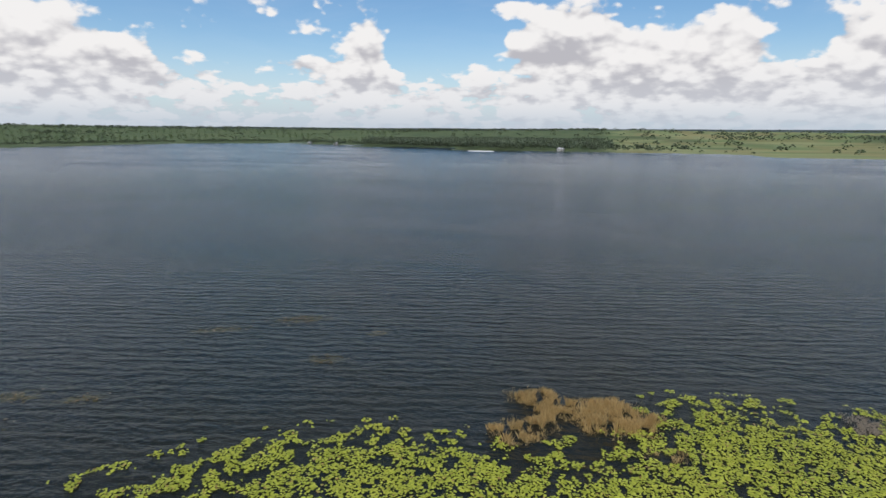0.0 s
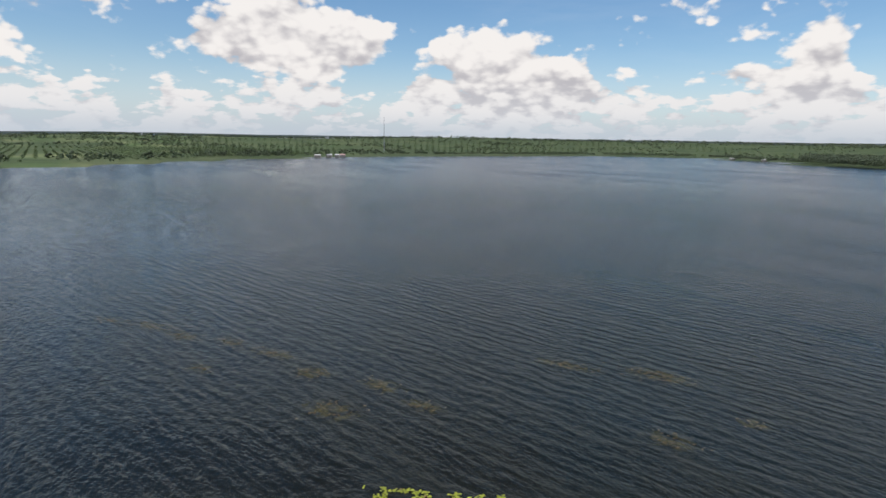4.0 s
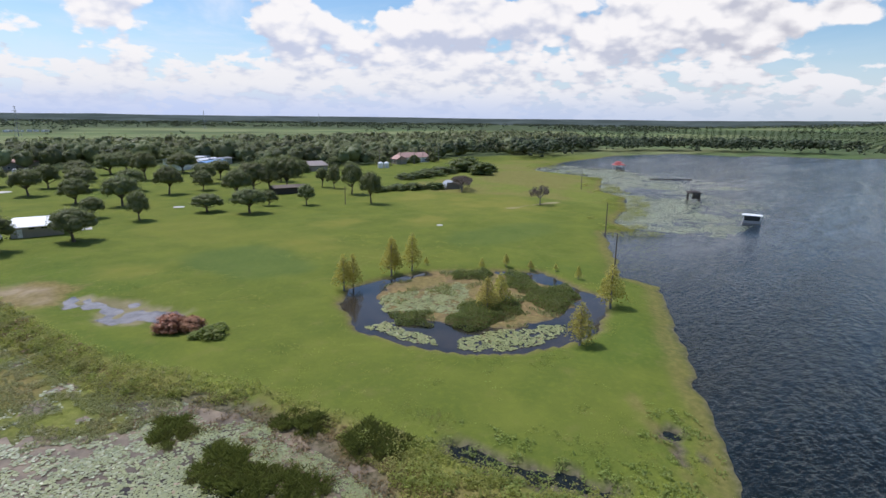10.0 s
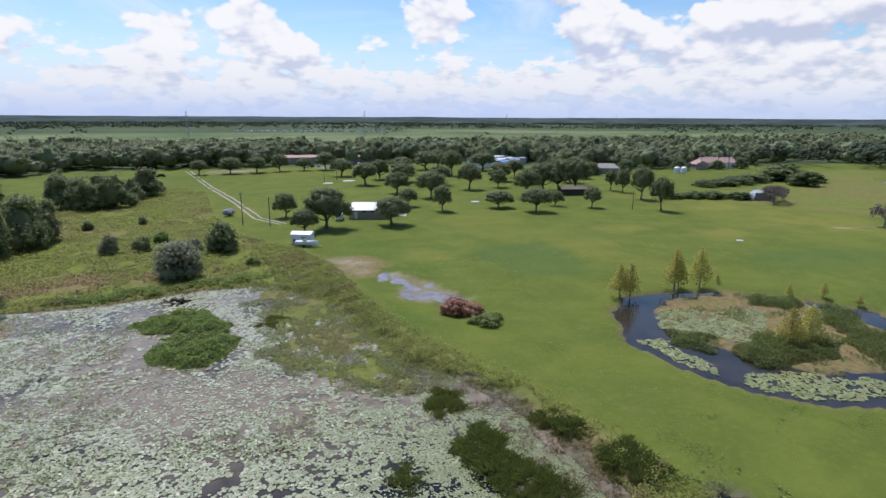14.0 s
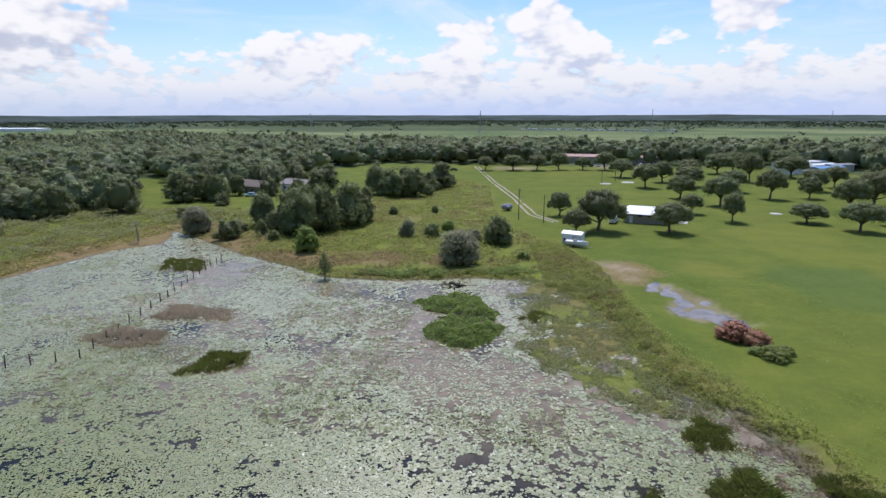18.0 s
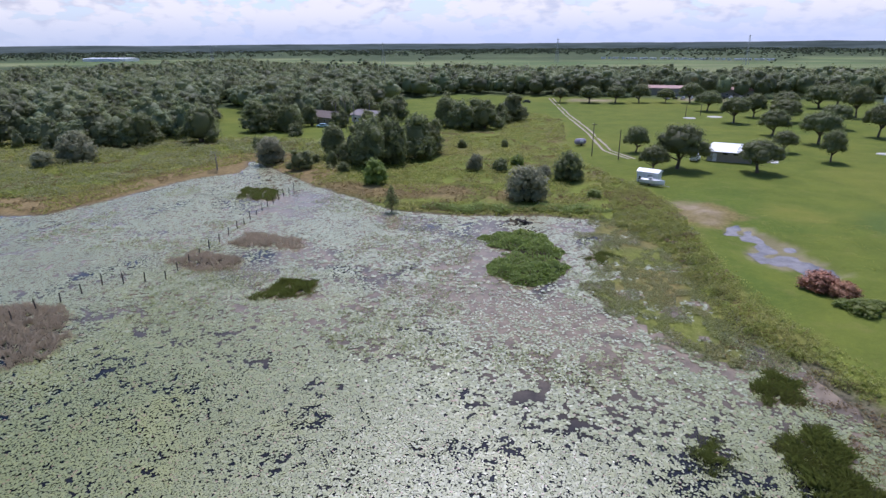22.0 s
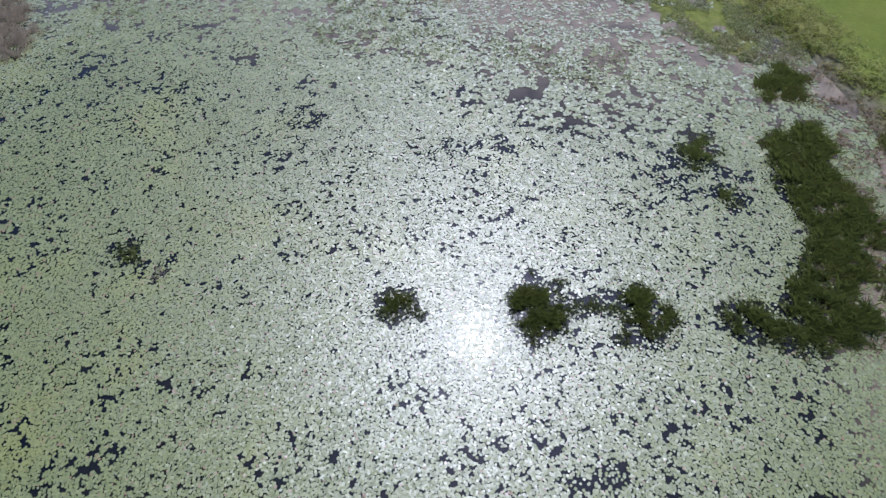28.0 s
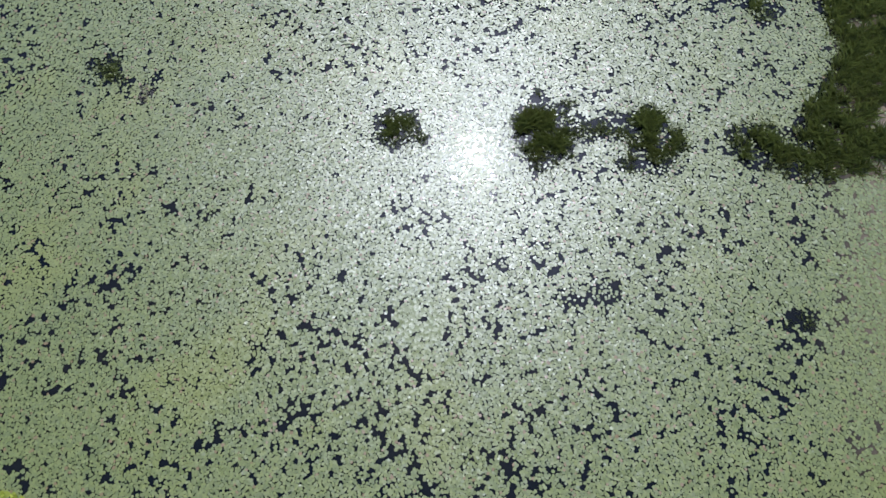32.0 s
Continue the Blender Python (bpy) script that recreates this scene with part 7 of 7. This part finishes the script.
# white shed and the boat in front of it
sx, sy = -11.4, -133.0
gz = float(ground_z(sx, sy)[0])
sh = thing("storage_shed", "small white metal storage shed at the lawn's edge", "shed", (sx, sy, gz), radians(-22))
solid("wall", [(0, 0, 1.1, 4.6, 2.8, 2.4)], WHITE_PAINT, sh)
solid("door", [(-0.6, 1.43, 0.95, 1.1, 0.05, 1.8)], GREY_METAL, sh)
bm = bmesh.new()
gable(bm, -2.3, -1.4, 2.3, 1.4, 2.3, 0.55, 0.2, 0.0, 0.08)
part("roof", bm, WHITE_METAL, sh)


def hull(bm, length, width, height):
    """An open boat's hull: bow forward along +x."""
    rings = []
    for k in range(9):
        u = k / 8
        w = width / 2 * (1 - max(0, u - 0.45) ** 2 * 3.0)
        x = (u - 0.5) * length
        rings.append([bm.verts.new(p) for p in ((x, -w, height * (1 + 0.2 * u)), (x, -w * 0.75, height * 0.3), (x, 0, 0.25 * u * u * height), (x, w * 0.75, height * 0.3), (x, w, height * (1 + 0.2 * u)), (x, w * 0.8, height * 0.9), (x, -w * 0.8, height * 0.9))])
    for a, b in zip(rings[:-1], rings[1:]):
        for i in range(7):
            j = (i + 1) % 7
            bm.faces.new([a[i], a[j], b[j], b[i]])
    bm.faces.new(rings[0])
    bm.faces.new(rings[-1][::-1])


bt = thing("motorboat", "white open motorboat resting on a low trailer", "boat", (-11.8, -128.6, float(ground_z(-11.8, -128.6)[0]) + 0.4), radians(-24 + 180))
bm = bmesh.new()
hull(bm, 5.4, 1.9, 0.9)
part("hull", bm, WHITE_PAINT, bt)
solid("console", [(-0.4, 0, 1.05, 0.7, 0.8, 0.7)], GREY_METAL, bt)
solid("outboard_motor", [(-2.85, 0, 0.75, 0.35, 0.4, 1.2)], DARK_WOOD, bt)
tr = thing("boat_trailer", "low metal boat trailer under the white boat", "trailer", (-11.8, -128.6, float(ground_z(-11.8, -128.6)[0])), radians(-24 + 180))
solid("frame", [(0, -0.6, 0.32, 4.8, 0.10, 0.10), (0, 0.6, 0.32, 4.8, 0.10, 0.10), (0, 0, 0.32, 0.10, 1.3, 0.10), (3.0, 0, 0.32, 1.6, 0.10, 0.10)], GREY_METAL, tr)
for s in (-0.85, 0.85):
    bm = bmesh.new()
    made = cyl(bm, 0, 0, -0.1, 0.1, 0.30, 0.30, 14)
    bmesh.ops.transform(bm, matrix=Matrix.Translation((-0.5, s, 0.28)) @ Matrix.Rotation(radians(90), 4, "X"), verts=made)
    part("wheel", bm, RUBBER, tr)

# pavilion with a white roof
px, py = -33.5, -164.0
pv = thing("park_pavilion", "low tan pavilion with a bright white metal roof under oaks", "pavilion", (px, py, float(ground_z(px, py)[0])), radians(-15))
solid("wall", [(0, 0, 1.2, 10.6, 7.0, 2.8)], TAN_WALL, pv)
solid("door", [(3.4, 3.53, 1.0, 1.0, 0.06, 2.0)], WHITE_PAINT, pv)
solid("door", [(4.6, 3.53, 1.0, 1.0, 0.06, 2.0)], GREY_METAL, pv)
for k in (-4.0, -1.5, 1.0):
    solid("vent", [(k, 3.53, 2.1, 1.2, 0.05, 0.4)], DARK_GLASS, pv)
bm = bmesh.new()
gable(bm, -5.3, -3.5, 5.3, 3.5, 2.55, 1.75, 0.8, 1.6, 0.12)
part("roof", bm, WHITE_METAL, pv)
slab = thing("concrete_slab", "pale concrete slab beside the pavilion", "slab", (-42.5, -163.5, float(ground_z(-42.5, -163.5)[0])), radians(-15))
solid("slab", [(0, 0, 0.02, 5.0, 3.4, 0.2)], CONCRETE, slab)
for k, (tx, ty) in enumerate(((-40.6, -163.0), (-41.4, -165.0))):
    tb = thing("picnic_table", "white picnic table with benches on the slab", "table", (tx, ty, float(ground_z(-42.5, -163.5)[0]) + 0.12), 0.3 * k, "picnic tables")
    solid("tabletop", [(0, 0, 0.74, 1.8, 0.75, 0.05)], WHITE_PAINT, tb)
    for s in (-0.72, 0.72):
        solid("bench", [(0, s, 0.44, 1.8, 0.28, 0.05)], WHITE_PAINT, tb)
    for s in (-0.6, 0.6):
        solid("leg", [(s, 0, 0.36, 0.08, 1.5, 0.08), (s, 0, 0.36, 0.10, 0.10, 0.70)], GREY_METAL, tb)


def car_pattern(paint, name="car", label="", van=False, group=""):
    e = thing(name, label, "car", (0, 0, 0), 0.0, group)
    bm = bmesh.new()
    box(bm, 0, 0, 0.62, 4.5, 1.8, 0.62, bevel=0.14)
    part("body", bm, paint, e)
    bm = bmesh.new()
    made = box(bm, -0.2 if not van else 0.2, 0, 1.22 if not van else 1.45, 2.5 if not van else 3.9, 1.6, 0.62 if not van else 1.1, bevel=0.18)
    cabin = part("cabin", bm, paint, e)
    w = 2.54 if not van else 3.94
    c = -0.2 if not van else 0.2
    solid("windscreen", [(c + w / 2 - 0.12, 0, 1.22 if not van else 1.6, 0.3, 1.35, 0.42)], DARK_GLASS, cabin)
    solid("rear_window", [(c - w / 2 + 0.12, 0, 1.22 if not van else 1.6, 0.3, 1.35, 0.42)], DARK_GLASS, cabin)
    for s in (-1, 1):
        solid("side_window", [(c, s * 0.79, 1.22 if not van else 1.6, w * 0.72, 0.05, 0.4)], DARK_GLASS, cabin)
    for wx in (-1.4, 1.4):
        for s in (-1, 1):
            bm = bmesh.new()
            made = cyl(bm, 0, 0, -0.12, 0.12, 0.33, 0.33, 14)
            bmesh.ops.transform(bm, matrix=Matrix.Translation((wx, s * 0.82, 0.33)) @ Matrix.Rotation(radians(90), 4, "X"), verts=made)
            part("wheel", bm, RUBBER, e)
    return e


paints = [("white", (0.75, 0.75, 0.74)), ("dark", (0.03, 0.032, 0.036)), ("silver", (0.42, 0.43, 0.44)), ("pale blue", (0.40, 0.56, 0.60))]
cars = [car_pattern(plain(f"{n.replace(' ', '_')}_car_paint", c, 0.25, 0.5, 0.05, spec=0.6), "car", f"{n} car parked beside the far road", group="cars parked by the road") for n, c in paints]
spots = [(-33, -341, 0), (-37, -342, 1), (-41, -343, 2), (-45, -344, 0), (-49, -345, 1), (-54, -346, 0), (-58, -347, 2), (-62, -348, 1), (-66, -349, 0), (-71, -350, 2)]
used = set()
for x, y, k in spots:
    m = pose(x, y, float(ground_z(x, y)[0]), 0, 0, 75)
    if k in used:
        copy_thing(cars[k], m)
    else:
        cars[k].matrix_basis = m
        used.add(k)
cars[3].matrix_basis = pose(102, -196, float(ground_z(102, -196)[0]), 0, 0, 5)
tagged(cars[3], "pale blue car parked on the lawn before a house", group="cars by the house")
c = copy_thing(cars[1], pose(40, -306, float(ground_z(40, -306)[0]), 0, 0, 10))
tagged(c, "dark pickup car standing by the gate of the track")
van = car_pattern(WHITE_PAINT, "van", "white van parked in the shade by the pavilion", True)
van.matrix_basis = pose(-24.5, -160.5, float(ground_z(-24.5, -160.5)[0]), 0, 0, 70)

# small rounded camper by the track
cp = thing("camper", "small grey-violet rounded camper beside the track", "camper", (6, -178, float(ground_z(6, -178)[0])), 0.5)
bm = bmesh.new()
box(bm, 0, 0, 1.2, 3.4, 2.0, 1.7, bevel=0.5)
part("body", bm, plain("violet_paint", (0.28, 0.24, 0.30), 0.5), cp)
solid("window", [(0, 1.01, 1.45, 1.2, 0.05, 0.6)], WHITE_PAINT, cp)
for s in (-0.9, 0.9):
    bm = bmesh.new()
    made = cyl(bm, 0, 0, -0.1, 0.1, 0.34, 0.34, 12)
    bmesh.ops.transform(bm, matrix=Matrix.Translation((0, s, 0.34)) @ Matrix.Rotation(radians(90), 4, "X"), verts=made)
    part("wheel", bm, RUBBER, cp)

# houses round the park
GZ = lambda x, y: (x, y, float(ground_z(x, y)[0]))
house("house", "low house with brown shingle roof behind palms", GZ(106, -209), radians(-22), 15, 8, 2.7, 2.0, TAN_WALL, BROWN_ROOF)
house("house", "pale house wing with a grey-brown roof behind palms", GZ(91, -216), radians(-22), 13, 8, 2.8, 1.8, WHITE_PAINT, plain("grey_shingle", (0.26, 0.23, 0.21), 0.9, 3.0, 0.3))
house("carport", "small white carport beside the house", GZ(88, -208), radians(-22), 4, 4, 2.3, 0.5, WHITE_PAINT, WHITE_METAL, openings=False, category="carport")
house("house", "house with a pink terracotta roof among palms", GZ(-270, -272), radians(-18), 22, 9, 3.2, 3.0, WHITE_PAINT, TILE_ROOF, 2.0)
house("house", "small wing with a pink terracotta roof", GZ(-252, -266), radians(70), 9, 7, 3.0, 2.2, TAN_WALL, TILE_ROOF)
house("house", "house with a wide pale brown roof in the trees", GZ(-182, -262), radians(-20), 16, 9, 3.0, 2.2, TAN_WALL, plain("pale_shingle", (0.33, 0.28, 0.25), 0.9, 3.0, 0.3), 2.0)
house("hall", "long building with a flat terracotta roof by the car park", GZ(-34, -374), radians(-8), 34, 14, 4.0, 1.2, TAN_WALL, TILE_ROOF, 4.0, category="building")
house("hall", "terracotta-roofed building end among trees", GZ(-72, -366), radians(-8), 16, 9, 4.0, 1.2, TAN_WALL, TILE_ROOF, 3.0, category="building")
for k, (x, y, l, a) in enumerate(((-146, -345, 22, 30), (-154, -330, 22, 30), (-140, -330, 20, 30), (-150, -312, 20, 32), (-136, -312, 20, 30), (-160, -352, 20, 28), (-165, -332, 18, 30))):
    house("mobile_home", "mobile home with a pale reflective metal roof" if k != 3 else "mobile home with blue-tinted roof panels", GZ(x, y), radians(a), l, 5.0, 3.4, 0.7, WHITE_PAINT, BLUE_CANVAS if k == 3 else (WHITE_METAL if k % 2 else GREY_METAL), 0.0, False, "mobile home", "mobile homes")
# added dark block in place of the shade under the oaks
house("picnic_shelter", "dark block standing in for the shade under the oaks", GZ(-121, -190), radians(-15), 12, 6, 2.4, 0.8, DARK_WOOD, BROWN_ROOF, 0.0, False, "shelter")
for x, y in ((-222.5, -250.5), (-226.2, -249.5)):
    tk = thing("storage_tank", "white round storage tank with domed lid", "tank", GZ(x, y), 0, "white tanks")
    bm = bmesh.new()
    cyl(bm, 0, 0, -0.2, 2.8, 1.6, 1.6, 20)
    part("shell", bm, WHITE_PAINT, tk)
    bm = bmesh.new()
    cyl(bm, 0, 0, 2.8, 3.5, 1.6, 0.5, 20)
    part("lid", bm, WHITE_METAL, tk)
hut = thing("quonset_hut", "grey half-round metal hut in the hedge", "hut", GZ(-180, -158), radians(235))
t = np.linspace(0, np.pi, 15)
ring = np.stack([np.cos(t) * 3.2, np.sin(t) * 3.0], -1)
v = np.concatenate([np.stack([np.full(15, x), ring[:, 0] * s, ring[:, 1] * s - 0.1], -1) for x in (-4.5, 4.5) for s in (1.0, 0.96)])
f = [(a + i, a + i + 1, b + i + 1, b + i) for a, b in ((0, 30), (45, 15), (15, 0), (30, 45)) for i in range(14)]
o = new("shell", mesh_of("hut_shell", v, f, GREY_METAL))
o.parent = hut
solid("rear_wall", [(-4.4, 0, 1.3, 0.1, 5.4, 2.8)], GREY_WOOD, hut)
house("lake_house", "white lake house standing on the far shore", GZ(-63, 862), radians(10), 11, 8, 3.6, 1.4, plain("cream_paint", (0.52, 0.50, 0.46), 0.6, 2.0, 0.2), WHITE_METAL, 1.0)
for x, y, l in ((-838, 330, 12), (-845, 352, 10), (-862, 382, 11), (-600, 1075, 10), (-520, 1035, 9), (-845, 365, 8)):
    house("shore_house", "pale house with a light roof on the lake's far shore", GZ(x, y), radians(60), l * 0.8, 6, 3.0, 1.6, TAN_WALL, CONCRETE if l != 11 else TILE_ROOF, 1.0, category="house", group="far shore houses")
town = None
for k in range(30):
    az, r = radians(-73 + 10.5 * k / 30 + RNG.uniform(-0.3, 0.3)) if k < 26 else radians(-86 + 0.8 * k - 20), RNG.uniform(2500, 3000)
    x, y = r * math.sin(az), r * math.cos(az)
    m = pose(x, y, float(ground_z(x, y)[0]) + 1.5, 0, 0, RNG.uniform(0, 180))
    if town is None:
        town = house("town_house", "pale house on the hill beyond the groves", (0, 0, 0), 0.0, 16, 9, 4.0, 2.2, WHITE_PAINT, CONCRETE, 1.5, False, "house", "houses on the far hill")
        solid("plinth", [(0, 0, -2.0, 16, 9, 4.4)], CONCRETE, town)
        town.matrix_basis = m
    else:
        copy_thing(town, m)
house("warehouse", "long white flat-roofed warehouse beyond the woods", GZ(980, -985), radians(3), 100, 40, 5.5, 1.2, WHITE_PAINT, WHITE_METAL, 3.0, False, "warehouse")
rv = None
for k in range(34):
    x, y = 10 - 8.2 * k + RNG.uniform(-2, 2), -1185 + 3.0 * k + RNG.uniform(-14, 14)
    m = pose(x, y, float(ground_z(x, y)[0]), 0, 0, RNG.uniform(0, 180))
    if rv is None:
        rv = thing("trailer_home", "white trailer parked in a far field", "trailer", (0, 0, 0), 0.0, "far trailers")
        solid("body", [(0, 0, 1.7, 8.5, 2.8, 2.7)], WHITE_PAINT, rv, bevel=0.15)
        solid("window", [(0, -1.42, 2.0, 5.0, 0.05, 0.7)], DARK_GLASS, rv)
        rv.matrix_basis = m
    else:
        copy_thing(rv, m)

# fence posts across the marsh
post = None
line = [(64, -40), (62, -54), (55.3, -58), (57.4, -70), (59.2, -80), (62, -94), (64.2, -110)]
steps = []
for (ax, ay), (bx, by) in zip(line[:-1], line[1:]):
    n = max(1, int(math.hypot(bx - ax, by - ay) / 2.6))
    steps += [(ax + (bx - ax) * k / n, ay + (by - ay) * k / n) for k in range(n)]
for x, y in steps:
    m = Matrix.LocRotScale((x, y, -0.4), Euler((RNG.uniform(-0.06, 0.06), RNG.uniform(-0.06, 0.06), RNG.uniform(0, 6))), (1, 1, RNG.uniform(0.75, 1.15)))
    if post is None:
        bm = bmesh.new()
        cyl(bm, 0, 0, 0, 1.9, 0.09, 0.07, 7)
        me = bpy.data.meshes.new("fence_post")
        bm.to_mesh(me)
        bm.free()
        me.materials.append(DARK_WOOD)
        post = tagged(new("fence_post", me), "old dark wooden fence post standing in the marsh", "fence post", "marsh fence posts")
        post.matrix_basis = m
    else:
        copy_thing(post, m)

# charred snag at the marsh edge
sn = thing("tree_stump", "black rotten tree stump with broken branches in the marsh", "stump", (11.6, -95.6, -0.1), 0.3)
pieces = [tube([(-1.6, 0, 0.1), (0, 0.1, 0.4), (1.5, -0.2, 0.9)], [0.22, 0.28, 0.12], 7)]
for a, l in ((0.4, 1.1), (1.6, 1.3), (2.6, 0.9), (4.0, 1.2), (5.2, 1.0)):
    pieces.append(tube([(0.2, 0, 0.35), (0.2 + math.cos(a) * l * 0.6, math.sin(a) * l * 0.6, 0.7), (0.2 + math.cos(a) * l, math.sin(a) * l, 1.0 + 0.3 * math.sin(a * 3))], [0.14, 0.09, 0.03], 5))
o = new("wood", mesh_of("snag", *gather(pieces), DARK_WOOD))
o.parent = sn

# pale concrete pads on the lawn
for x, y, w in ((-34.3, -256.4, 5), (-45, -263.7, 6), (-75.6, -182.3, 3.4), (-113, -103, 1.8)):
    o = thing("concrete_pad", "small pale concrete pad set in the lawn", "pad", GZ(x, y), x, "lawn pads")
    bm = bmesh.new()
    cyl(bm, 0, 0, -0.1, 0.16, w / 2, w / 2 - 0.05, 14)
    part("pad", bm, CONCRETE, o)
